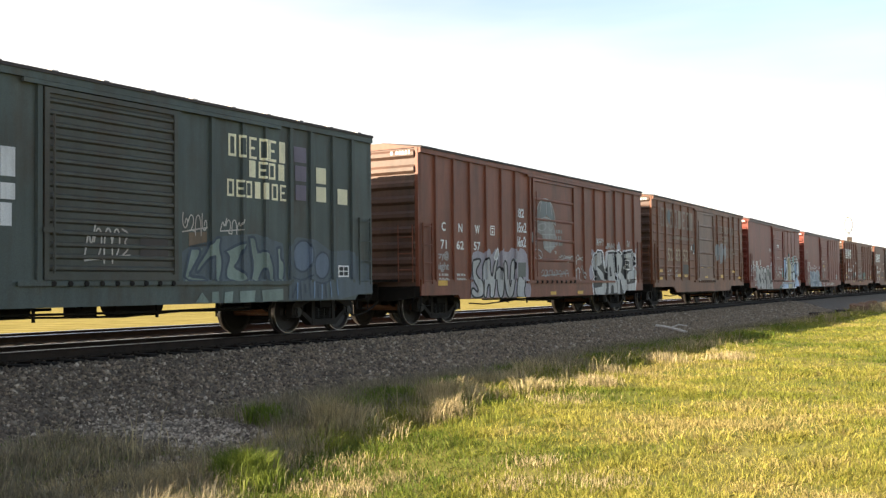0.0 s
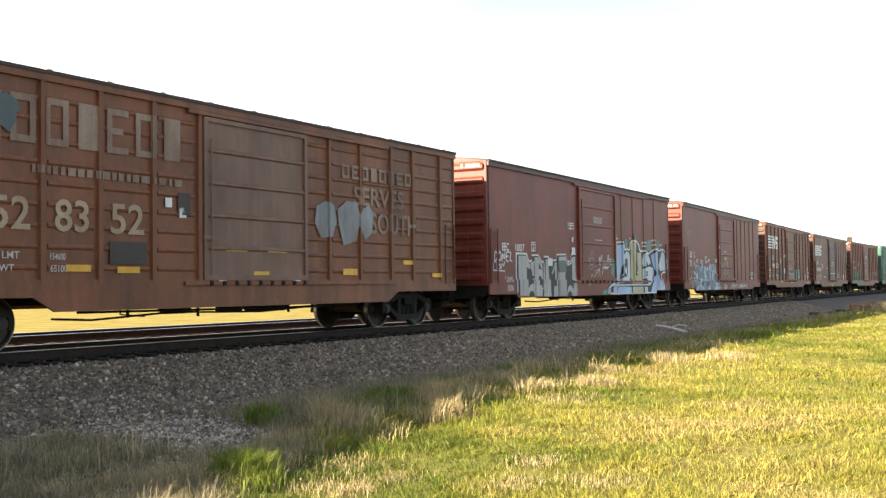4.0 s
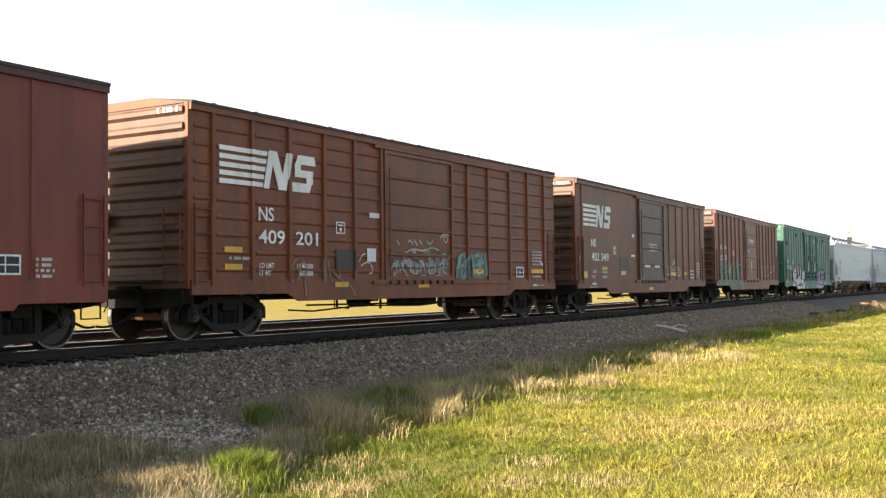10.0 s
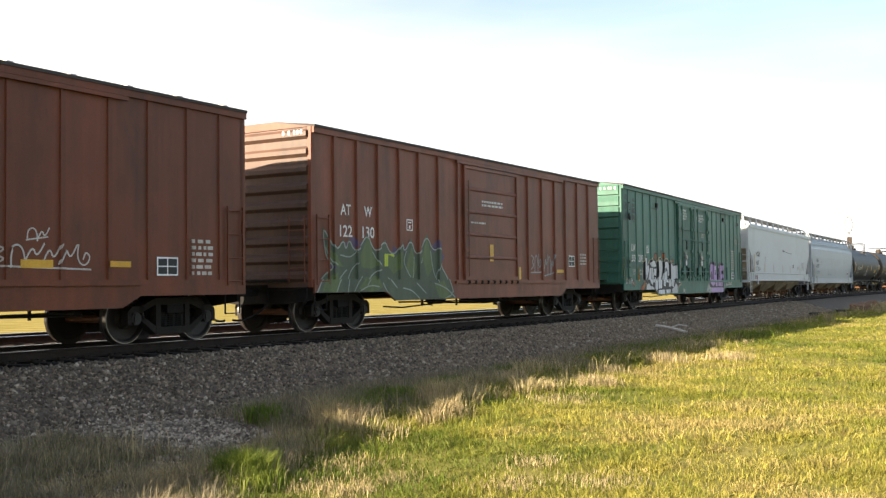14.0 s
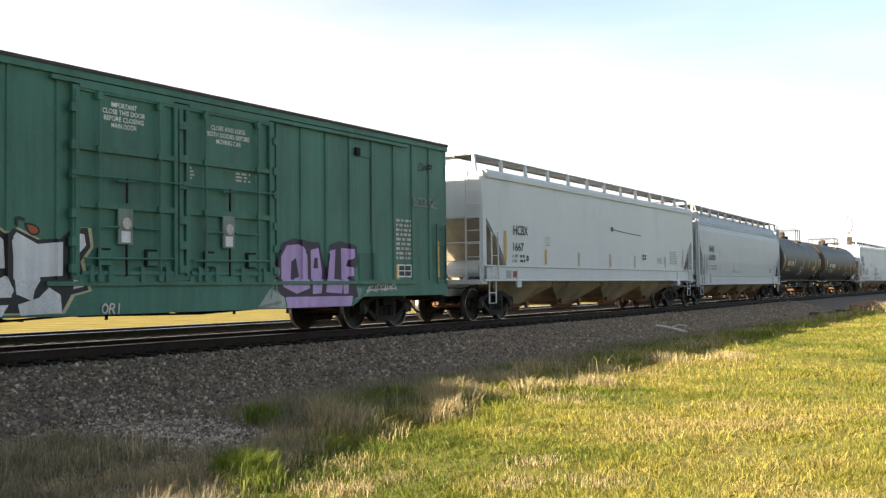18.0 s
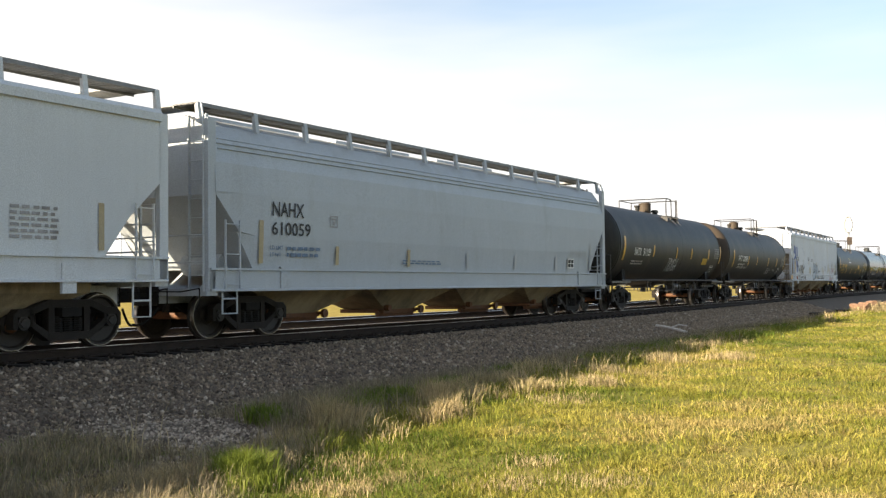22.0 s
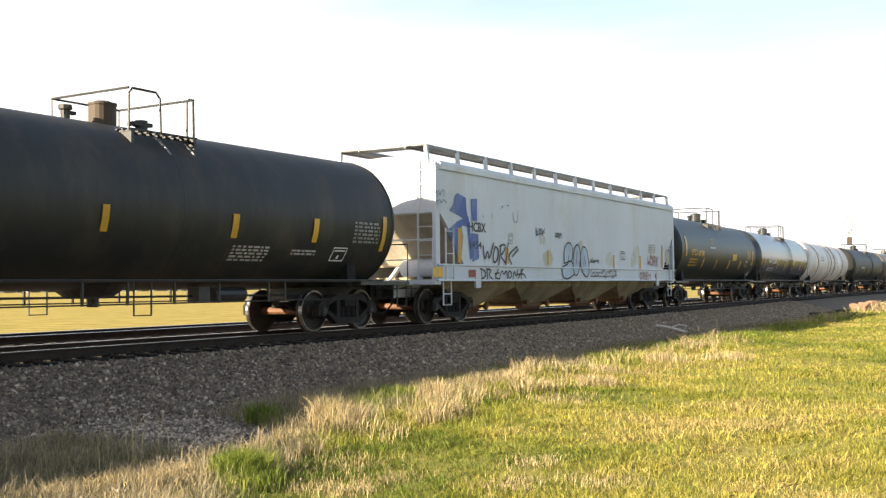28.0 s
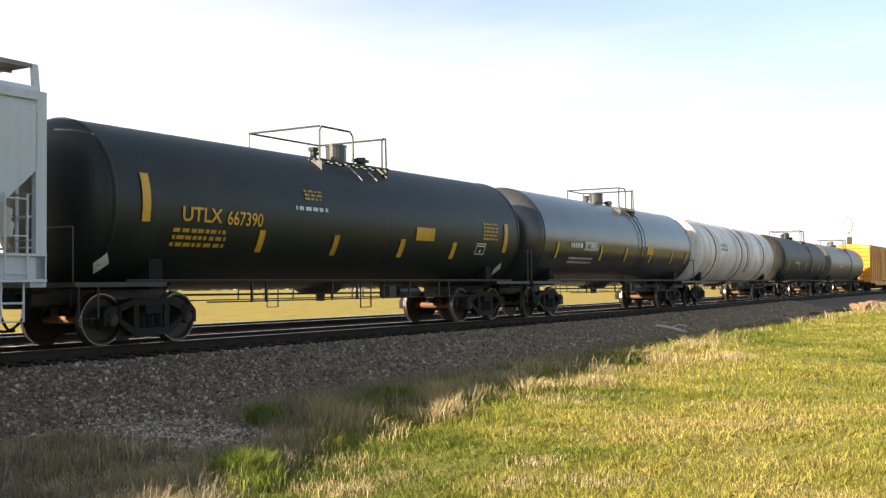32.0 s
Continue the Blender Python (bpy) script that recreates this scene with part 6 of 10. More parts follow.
C9 = boxcar_at("box_car", "long green boxcar with plug doors and graffiti", 143.78, 162.4, "clear_green", (-8.6, -7.7, -6.85, -5.94, -5.12, -4.34, -3.52, -2.62, 2.7, 3.48, 4.32, 5.18, 6.05, 6.93, 7.73, 8.51), (-2.39, 2.53, 4.28), ribs=4, top=4.53, end_ribs=9, sill=0.56, end_z=0.76, taper=(3.7, 4.1), plug=True, panels=True, post_depth=0.03, trucks=(-6.8, 7.23))
C10 = couple(hopper_car("covered_hopper", "clean off-white covered hopper car with black numbers", 164.1, 183.7, "hopper_white"), 164.1, 183.7, 16.1)
C11 = couple(hopper_car("covered_hopper", "light grey round-sided covered hopper car", 184.65, 203.8, "hopper_grey", rounded=True, ribs=4, top=4.2, low=0.92, cut=(2.75, 1.3), walk_top=4.47, bay=4.05, shift=0.28), 184.65, 203.8, 15.65)
C14 = couple(hopper_car("covered_hopper", "rust-streaked white covered hopper car with blue and black graffiti", 238.7, 257.85, "hopper_old"), 238.7, 257.85, 15.65)


def tank_at(label, sa, sb, mat, **kw):
    return couple(tank_car("tank_car", label, sa, sb, mat, **kw), sa, sb, sb - sa)


C12 = tank_at("dusty black tank car with white numbers", 206.72, 218.4, "tank_black", cap_mat="tank_dust", ladders=False)
C13 = tank_at("satin black tank car with white numbers", 222.95, 235.8, "tank_black", gear=0.82, man=-0.5, head_mat="tank_dust", cap_mat="tank_dust", ladders=False)
C15 = tank_at("glossy black tank car with yellow numbers", 260.5, 272.85, "tank_gloss", gear=0.1, half=1.3, man=0.65, cap_mat="tank_grey", ladders=False)
C16 = tank_at("dark silvery tank car with a polished jacket", 277.0, 290.0, "tank_grey")
C17 = tank_at("rust-stained white tank car with dark bands", 294.1, 308.5, "tank_white", bands=3, dome=False)
C18 = tank_at("black tank car with a low dome", 315.0, 328.5, "tank_black")
C19 = tank_at("faded grey tank car", 333.5, 347.5, "tank_old")
C20 = boxcar_at("box_car", "traffic yellow boxcar with sunlit ribbed end", 352.4, 368.0, "yellow_car", EVEN, (-1.5, 1.6))


# ---------------------------------------------------------------- lettering and graffiti
def box_profile(car):
    """How far the near side stands out at a place on a boxcar, and where it bends."""
    posts, door, lift = SIDES[car]
    deep = 0.06 if lift < 0.02 else 0.062
    xs = []
    for p in posts:
        xs += [p - 0.058, p - 0.047, p + 0.047, p + 0.058]
    xs += [door[0] - 0.001, door[0], door[1], door[1] + 0.001]

    def out(x, z):
        if z < 1.1445:
            return 1.583
        if door[0] <= x <= door[1]:
            return 1.568
        for p in posts:
            a = abs(x - p)
            if a < 0.059:
                return 1.53 + max(lift, min(deep, deep * (0.058 - a) / 0.011) if a > 0.047 else deep)
        return 1.53 + lift
    return out, sorted(xs), [1.144, 1.145]


def tank_profile(radius=1.52, zc=2.48):
    def out(x, z):
        return math.sqrt(max(radius ** 2 - (z - zc) ** 2, 0.01)) + 0.012
    return out, [], [zc - 1.3 + 0.13 * i for i in range(21)]


def hopper_profile(rounded=False):
    def out(x, z):
        if rounded:
            return float(np.interp(z, [1.36, 2.0, 2.8, 3.35], [1.55, 1.58, 1.6, 1.58])) + 0.012
        return 1.588
    return out, [], [1.36, 1.7, 2.0, 2.4, 2.8, 3.2] if rounded else []


def decal(name, shape, mat, car, profile, label=""):
    """Lay a flat shape on the near side of a car, so that it follows posts and curves. A corner's y lifts it off the side."""
    out, xs, zs = profile
    bm = bmesh.new()
    vs = [bm.verts.new(p) for p in shape.v]
    for f in shape.f:
        try:
            bm.faces.new([vs[i] for i in f])
        except ValueError:
            pass
    if not vs:
        return None
    bm.normal_update()
    bmesh.ops.triangulate(bm, faces=[f for f in bm.faces if len(f.verts) > 4], quad_method="BEAUTY", ngon_method="EAR_CLIP")
    lo, hi = min(p[0] for p in shape.v), max(p[0] for p in shape.v)
    zl, zh = min(p[2] for p in shape.v), max(p[2] for p in shape.v)
    for a in xs:
        if lo < a < hi:
            bmesh.ops.bisect_plane(bm, geom=bm.verts[:] + bm.edges[:] + bm.faces[:], plane_co=(a, 0, 0), plane_no=(1, 0, 0), dist=1e-5)
    for a in zs:
        if zl < a < zh:
            bmesh.ops.bisect_plane(bm, geom=bm.verts[:] + bm.edges[:] + bm.faces[:], plane_co=(0, 0, a), plane_no=(0, 0, 1), dist=1e-5)
    if car in FEET and zl < 0.965:
        # nothing is painted below the edge of the side
        ends = FEET[car]
        for a in ends[0]:
            if lo < a < hi:
                bmesh.ops.bisect_plane(bm, geom=bm.verts[:] + bm.edges[:] + bm.faces[:], plane_co=(a, 0, 0), plane_no=(1, 0, 0), dist=1e-5)
        for v in bm.verts:
            v.co.z = max(v.co.z, float(np.interp(v.co.x, *ends)))
    for v in bm.verts:
        v.co.y = -out(v.co.x, v.co.z) - v.co.y
    me = bpy.data.meshes.new(name)
    bm.to_mesh(me)
    bm.free()
    me.materials.append(MAT[mat])
    ob = new(name, me)
    ob.parent = car
    if label:
        ob["label"] = label
    if name == "graffiti_tag":
        ob["kind"] = "stuff"
    return ob


GLYPH = {
    "A": [[(0, 0), (0.4, 1), (0.6, 1), (1, 0)], [(0.2, 0.4), (0.8, 0.4)]],
    "C": [[(1, 0.85), (0.6, 1), (0.2, 0.85), (0, 0.5), (0.2, 0.15), (0.6, 0), (1, 0.15)]],
    "D": [[(0.05, 0), (0.05, 1), (0.6, 0.95), (1, 0.6), (0.95, 0.25), (0.55, 0), (0.05, 0)]],
    "E": [[(1, 1), (0.1, 1), (0.1, 0), (1, 0)], [(0.1, 0.52), (0.8, 0.52)]],
    "F": [[(1, 1), (0.1, 1), (0.1, 0)], [(0.1, 0.5), (0.8, 0.5)]],
    "H": [[(0.05, 0), (0.05, 1)], [(0.95, 0), (0.95, 1)], [(0.05, 0.5), (0.95, 0.5)]],
    "I": [[(0.5, 0), (0.5, 1)]],
    "K": [[(0.1, 0), (0.1, 1)], [(1, 1), (0.2, 0.45)], [(0.3, 0.55), (1, 0)]],
    "L": [[(0.1, 1), (0.1, 0), (1, 0)]],
    "M": [[(0, 0), (0.05, 1), (0.5, 0.45), (0.95, 1), (1, 0)]],
    "O": [[(0.5, 1), (0.1, 0.8), (0, 0.5), (0.1, 0.2), (0.5, 0), (0.9, 0.2), (1, 0.5), (0.9, 0.8), (0.5, 1)]],
    "R": [[(0.05, 0), (0.05, 1), (0.75, 0.98), (0.95, 0.75), (0.75, 0.5), (0.1, 0.48)], [(0.5, 0.48), (1, 0)]],
    "S": [[(0.95, 0.9), (0.5, 1), (0.08, 0.82), (0.2, 0.58), (0.75, 0.44), (0.95, 0.2), (0.5, 0), (0.0, 0.1)]],
    "T": [[(0, 1), (1, 1)], [(0.5, 1), (0.5, 0), (0.8, 0.05)]],
    "U": [[(0.05, 1), (0.05, 0.25), (0.35, 0), (0.7, 0.02), (0.95, 0.3), (0.95, 1)]],
    "B": [[(0.05, 0), (0.05, 1), (0.7, 0.95), (0.75, 0.6), (0.1, 0.5), (0.85, 0.45), (0.8, 0.08), (0.05, 0)]],
    "N": [[(0.05, 0), (0.1, 1), (0.9, 0), (0.95, 1)]],
    "P": [[(0.05, 0), (0.05, 1), (0.8, 0.95), (0.9, 0.7), (0.75, 0.5), (0.1, 0.48)]],
    "Y": [[(0, 1), (0.5, 0.5), (1, 1)], [(0.5, 0.5), (0.4, 0)]],
    "J": [[(0.2, 1), (1, 1)], [(0.7, 1), (0.65, 0.15), (0.3, 0), (0.05, 0.2)]],
    "6": [[(0.8, 1), (0.2, 0.6), (0.05, 0.25), (0.4, 0), (0.85, 0.2), (0.7, 0.5), (0.15, 0.4)]],
    "W": [[(0, 1), (0.25, 0), (0.5, 0.6), (0.75, 0), (1, 1)]],
    "Z": [[(0.05, 1), (0.6, 0.9), (0.1, 0.1), (1, 0.02)]],
    "1": [[(0.1, 0), (0.1, 0.7), (0.5, 1.0), (0.85, 0.7), (0.9, 0.0)]],
    "2": [[(0, 0.1), (0.4, 0.9), (0.6, 0.3), (1.0, 1.0)]],
    "3": [[(0.1, 0.9), (0.9, 0.75), (0.2, 0.45), (0.9, 0.3), (0.1, 0.02)]],
    "4": [[(0, 0.5), (0.3, 0.95), (0.75, 0.8), (0.7, 0.3), (0.3, 0.05), (0.95, 0.0)]],
    "5": [[(0.2, 1.0), (0.1, 0.4), (0.5, 0.05), (0.9, 0.45), (0.6, 0.75), (0.45, 0.4)]],
}


def shape(car, profile, mat, lift, label, pts):
    """One flat painted shape."""
    return decal("graffiti", Draw(lift).poly(pts), mat, car, profile, label)


def letter(car, profile, fill, line, lift, w, label, pts):
    """One painted letter: its fill and, over that, an outline of width w."""
    decal("graffiti", Draw(lift).poly(pts), fill, car, profile, label)
    return decal("graffiti", Draw(lift + 0.003).stroke(list(pts) + [pts[0]], w), line, car, profile, "outline of " + label)


def strokes(car, profile, mat, lift, w, label, *paths):
    """Sprayed lines of one width."""
    d = Draw(lift)
    for g in paths:
        d.stroke(g, w)
    return tagged(decal("graffiti_tag", d, mat, car, profile, label), kind="stuff")


def tag(car, profile, box, mat, seed=1, w=0.03, loops=5):
    """A quick scrawl of thin strokes that spells nothing."""
    x0, x1, z0, z1 = box
    rnd = random.Random(seed)
    d = Draw(0.006)
    for i in range(loops):
        g = GLYPH[rnd.choice("12345")]
        a, b = x0 + (x1 - x0) * i / loops, x0 + (x1 - x0) * (i + 1.15) / loops
        q = rnd.uniform(0, 0.25) * (z1 - z0)
        for s in g:
            d.stroke([(a + (b - a) * x, z0 + q + (z1 - z0 - q) * z) for x, z in s], w)
    d.stroke([(x0, z0 + 0.05), (x1, z0 + rnd.uniform(0.0, 0.2))], w)
    decal("graffiti_tag", d, mat, car, profile, "thin graffiti scrawl")


def scrawl(car, profile, text, box, mat, w=0.035):
    """Thin hand-sprayed capitals; other characters become quick zigzags."""
    x0, x1, z0, z1 = box
    step = (x1 - x0) / len(text)
    d = Draw(0.02)
    for i, c in enumerate(text):
        a, b = x0 + i * step, x0 + (i + 0.78) * step
        for g in GLYPH.get(c, [] if c == " " else GLYPH["12345"[(i * 7 + len(text)) % 5]]):
            d.stroke([(a + (b - a) * x + 0.12 * step * z, z0 + (z1 - z0) * z) for x, z in g], w)
    decal("graffiti_tag", d, mat, car, profile, "thin hand-sprayed letters")


def bars(car, profile, box, mat, rows=3, seed=1, label="rows of small stencilled marks"):
    """Small writing too small to read, as plain bars."""
    x0, x1, z0, z1 = box
    rnd = random.Random(seed)
    d = Draw(0.004)
    h = (z1 - z0) / rows
    for r in range(rows):
        x = x0
        while x < x1 - 0.03:
            l = rnd.uniform(0.06, 0.2)
            d.rect(x, min(x + l, x1), z0 + r * h + 0.22 * h, z0 + r * h + 0.78 * h)
            x += l + rnd.uniform(0.03, 0.07)
    tagged(decal("stencil", d, mat, car, profile, label), kind="stuff")


def apart(shape):
    """The loose pieces of a shape, one by one."""
    root = list(range(len(shape.v)))

    def find(i):
        while root[i] != i:
            root[i] = root[root[i]]
            i = root[i]
        return i

    for f in shape.f:
        for i in f[1:]:
            root[find(i)] = find(f[0])
    pieces = {}
    for f in shape.f:
        pieces.setdefault(find(f[0]), []).append(f)
    for fs in pieces.values():
        used = sorted({i for f in fs for i in f})
        at = {i: k for k, i in enumerate(used)}
        yield Shape().add([shape.v[i] for i in used], [tuple(at[i] for i in f) for f in fs])


def words(car, profile, text, box, mat, label="", bold=0.01):
    x0, x1, z0, z1 = box
    bold += 0.012
    sh = Shape()
    fit_text(sh, text, x0, x1, z0, z1, 0.005, bold)
    if z1 - z0 < 0.15:
        return tagged(decal("lettering", sh, mat, car, profile, label or "small painted words"), kind="stuff")
    for one in apart(sh):
        decal("lettering", one, mat, car, profile, label or "painted letter or number")


def plates(car, profile, mat, *boxes, name="reflector", label="yellow reflective strip", lift=0.008):
    for b in boxes:
        decal(name, Draw(lift).rect(*b), mat, car, profile, label)


def class_box(car, profile, box, mat="white_mark"):
    d = Draw(0.004).border(*box, 0.025)
    x0, x1, z0, z1 = box
    d.rect(x0 + 0.06, x1 - 0.06, z1 - 0.09, z1 - 0.06).rect((x0 + x1) / 2 - 0.035, (x0 + x1) / 2 + 0.035, z0 + 0.05, z0 + 0.13)
    decal("stencil_frame", d, mat, car, profile, "small framed class mark")


def test_box(car, profile, box, lift=0.004):
    x0, x1, z0, z1 = box
    decal("stencil_panel", Draw(lift).rect(*box), "black_mark", car, profile, "black panel with white grid")
    d = Draw(lift + 0.006).border(*box, 0.03)
    d.rect((x0 + x1) / 2 - 0.012, (x0 + x1) / 2 + 0.012, z0 + 0.03, z1 - 0.03).rect(x0 + 0.03, x1 - 0.03, (z0 + z1) / 2 - 0.01, (z0 + z1) / 2 + 0.01)
    decal("stencil_grid", d, "white_mark", car, profile)


def blobs(car, profile, box, mats, n, seed, size=(0.1, 0.3), lift=0.008):
    x0, x1, z0, z1 = box
    rnd = random.Random(seed)
    for k, m in enumerate(mats):
        d = Draw(lift + 0.003 * k)
        for i in range(n):
            r = rnd.uniform(*size)
            cx, cz, turn, q = rnd.uniform(x0 + r * 0.5, x1 - r * 0.5), rnd.uniform(z0 + r * 0.6, z1 - r * 0.6), rnd.uniform(0, 6.28), rnd.choice((5, 6, 7))
            d.poly([(cx + r * rnd.uniform(0.45, 1.15) * math.cos(turn + 6.283 * j / q), cz + r * rnd.uniform(0.45, 1.1) * math.sin(turn + 6.283 * j / q)) for j in range(q)])
        tagged(decal("graffiti", d, m, car, profile, "patches of spray paint"), kind="stuff")


def letter_blocks(car, profile, box, gaps, mat, label):
    """A painted company name, as one plain block for each letter."""
    x0, x1, z0, z1 = box
    n = len(gaps)
    step = (x1 - x0) / n
    for i, g in enumerate(gaps):
        if g != " ":
            d = Draw(0.004)
            a, b = x0 + i * step, x0 + (i + 0.74) * step
            t = 0.24 * (b - a)
            if g == "o":
                d.border(a, b, z0, z1, t)
            elif g == "e":
                d.rect(a, a + t, z0, z1).rect(a + t, b, z0, z0 + t).rect(a + t, b, z1 - t, z1).rect(a + t, b - t, (z0 + z1 - t) / 2, (z0 + z1 + t) / 2)
            else:
                d.rect(a + t * 0.3, b - t * 0.3, z0, z1)
            decal("lettering", d, mat, car, profile, label)


def emblem(car, profile, box):
    """Five stripes running into two heavy slanted blocks."""
    x0, x1, z0, z1 = box
    h = z1 - z0
    m = x0 + 0.43 * (x1 - x0)
    for k in range(5):
        z = z0 + h * (0.02 + k * 0.205)
        w = (x1 - m) / 2
        e0, e1 = m + 0.2 * w * (z - z0) / h - 0.03, m + 0.2 * w * (z - z0 + 0.12 * h) / h - 0.03
        decal("emblem_stripe", Draw(0.004).poly([(x0, z), (e0, z), (e1, z + 0.12 * h), (x0, z + 0.12 * h)]), "white_mark", car, profile, "white stripe of an emblem")
    w = (x1 - m) / 2
    d = Draw(0.004)
    d.poly([(m, z0), (m + 0.2 * w, z0), (m + 0.42 * w, z0 + h), (m + 0.2 * w, z0 + h)])
    d.poly([(m + 0.22 * w, z0 + h), (m + 0.5 * w, z0 + h), (m + 0.85 * w, z0), (m + 0.55 * w, z0)])
    d.poly([(m + 0.6 * w, z0), (m + 0.85 * w, z0), (m + 1.05 * w, z0 + h), (m + 0.85 * w, z0 + h)])
    decal("emblem_block", d, "white_mark", car, profile, "white slanted block of an emblem")
    d = Draw(0.004)
    a = m + 1.05 * w
    d.poly([(a + 0.15 * w, z0 + 0.75 * h), (a + 0.95 * w, z0 + 0.75 * h), (a + 0.9 * w, z0 + h), (a + 0.25 * w, z0 + h)])
    d.poly([(a + 0.02 * w, z0), (a + 0.7 * w, z0), (a + 0.8 * w, z0 + 0.25 * h), (a, z0 + 0.25 * h)])
    d.poly([(a + 0.12 * w, z0 + 0.4 * h), (a + 0.82 * w, z0 + 0.4 * h), (a + 0.86 * w, z0 + 0.6 * h), (a + 0.14 * w, z0 + 0.6 * h)])
    d.rect(a + 0.12 * w, a + 0.36 * w, z0 + 0.6 * h, z0 + 0.76 * h).rect(a + 0.58 * w, a + 0.84 * w, z0 + 0.24 * h, z0 + 0.42 * h)
    decal("emblem_block", d, "white_mark", car, profile, "white slanted block of an emblem")


# --- green car
P = box_profile(C1)
letter_blocks(C1, P, (2.98, 4.75, 3.5, 3.93), "ooeoeI", "cream_mark", "cream block of a company name")
letter_blocks(C1, P, (3.55, 4.72, 3.14, 3.47), "IeoI", "cream_mark", "cream block of a company name")
letter_blocks(C1, P, (2.94, 4.75, 2.73, 3.06), "oeoIIoe", "cream_mark", "cream block of a company name")
plates(C1, P, "purple_grey", (4.93, 5.34, 3.57, 3.89), (4.97, 5.34, 3.18, 3.5), (4.98, 5.33, 2.78, 3.1), name="painted_square", label="faded purple square")
plates(C1, P, "cream_mark", (5.67, 6.01, 3.18, 3.52), (5.67, 6.01, 2.79, 3.11), (6.42, 6.78, 2.78, 3.12), name="painted_square", label="cream square")
shape(C1, P, "haze_blue", 0.001, "blue haze behind graffiti heads", [(4.69, 0.72), (4.76, 1.82), (5.03, 2.02), (5.66, 1.98), (6.18, 1.75), (6.84, 1.79), (7.66, 1.44), (7.66, 0.85), (7.01, 0.8), (6.48, 0.72)])
shape(C1, P, "clay", 0.001, "tan sprayed patch", [(1.93, 1.99), (2.39, 2.03), (2.41, 1.75), (1.94, 1.7)])
shape(C1, P, "haze_blue", 0.001, "dull haze behind graffiti letters", [(1.74, 1.1), (1.76, 1.64), (1.98, 1.76), (2.45, 1.85), (2.82, 1.96), (3.74, 2.04), (4.58, 1.87), (4.67, 1.09)])
letter(C1, P, "pale_green", "slate_dark", 0.006, 0.055, "dull pale graffiti letter", [(1.98, 1.71), (2.29, 1.72), (2.05, 1.37), (1.89, 1.19), (2.34, 1.19), (2.34, 1.09), (1.78, 1.11), (1.87, 1.37)])
letter(C1, P, "pale_green", "slate_dark", 0.006, 0.055, "dull pale graffiti letter", [(2.45, 1.8), (2.64, 1.93), (2.79, 1.93), (2.72, 1.76), (2.8, 1.52), (2.8, 1.38), (2.72, 1.09), (2.55, 1.09), (2.6, 1.38), (2.59, 1.6), (2.39, 1.5), (2.12, 1.22), (2.1, 1.37), (2.39, 1.66)])
letter(C1, P, "pale_green", "slate_dark", 0.006, 0.055, "dull pale graffiti letter", [(2.87, 1.67), (3.23, 1.82), (3.51, 1.88), (3.33, 1.68), (3.23, 1.46), (3.1, 1.38), (3.36, 1.31), (3.53, 1.09), (2.95, 1.09), (2.87, 1.29), (3.02, 1.58)])
letter(C1, P, "pale_green", "slate_dark", 0.006, 0.055, "dull pale graffiti letter", [(3.55, 1.96), (3.74, 1.99), (3.79, 1.64), (4.01, 1.75), (4.26, 1.55), (4.3, 1.09), (4.09, 1.09), (4.04, 1.39), (3.9, 1.29), (3.8, 1.09), (3.57, 1.09), (3.68, 1.39), (3.6, 1.69)])
letter(C1, P, "pale_green", "slate_dark", 0.006, 0.055, "dull pale graffiti letter", [(4.38, 1.77), (4.52, 1.81), (4.48, 1.55), (4.62, 1.51), (4.59, 1.09), (4.39, 1.09), (4.42, 1.45)])
shape(C1, P, "pale_green", 0.004, "foot of a pale graffiti letter", [(2.05, 0.72), (2.22, 0.91), (2.41, 0.71)])
shape(C1, P, "pale_green", 0.004, "foot of a pale graffiti letter", [(2.48, 0.91), (2.65, 0.92), (2.67, 0.71), (2.48, 0.71)])
shape(C1, P, "pale_green", 0.004, "foot of a pale graffiti letter", [(3.87, 0.93), (4.52, 0.96), (4.52, 0.73), (3.9, 0.71)])
shape(C1, P, "pale_green", 0.004, "foot of a pale graffiti letter", [(2.82, 0.9), (3.05, 0.92), (3.02, 0.7), (2.8, 0.7)])
shape(C1, P, "pale_green", 0.004, "foot of a pale graffiti letter", [(3.23, 0.92), (3.68, 0.93), (3.65, 0.71), (3.25, 0.7)])
letter(C1, P, "dusk", "slate_dark", 0.006, 0.045, "blue-grey painted head", [(4.97, 1.38), (4.86, 1.67), (5.0, 1.89), (5.22, 1.97), (5.44, 1.91), (5.53, 1.65), (5.43, 1.37), (5.18, 1.28)])
letter(C1, P, "dusk", "slate_dark", 0.006, 0.045, "blue-grey painted head", [(5.65, 1.24), (5.59, 1.52), (5.72, 1.68), (5.9, 1.74), (6.08, 1.66), (6.13, 1.42), (6.01, 1.2), (5.82, 1.14)])
strokes(C1, P, "slate_dark", 0.012, 0.04, "dark lines below painted heads", [(4.82, 1.19), (5.18, 1.11), (5.49, 1.24)], [(5.06, 1.11), (5.09, 0.72)], [(5.37, 1.17), (5.4, 0.77)], [(5.59, 1.09), (5.9, 1.04), (6.18, 1.2)], [(4.94, 1.04), (4.81, 0.78)], [(5.65, 1.03), (5.65, 0.76)], [(5.91, 1.03), (5.94, 0.76)], [(5.21, 1.04), (5.24, 0.88)])
strokes(C1, P, "slate_blue", 0.013, 0.04, "blue drips below painted heads", [(4.97, 1.07), (4.96, 0.75)], [(5.53, 1.09), (5.52, 0.76)], [(5.78, 1.03), (5.78, 0.74)], [(6.08, 1.09), (6.11, 0.78)], [(6.31, 1.14), (6.35, 0.81)])
test_box(C1, P, (6.43, 6.81, 1.2, 1.45))
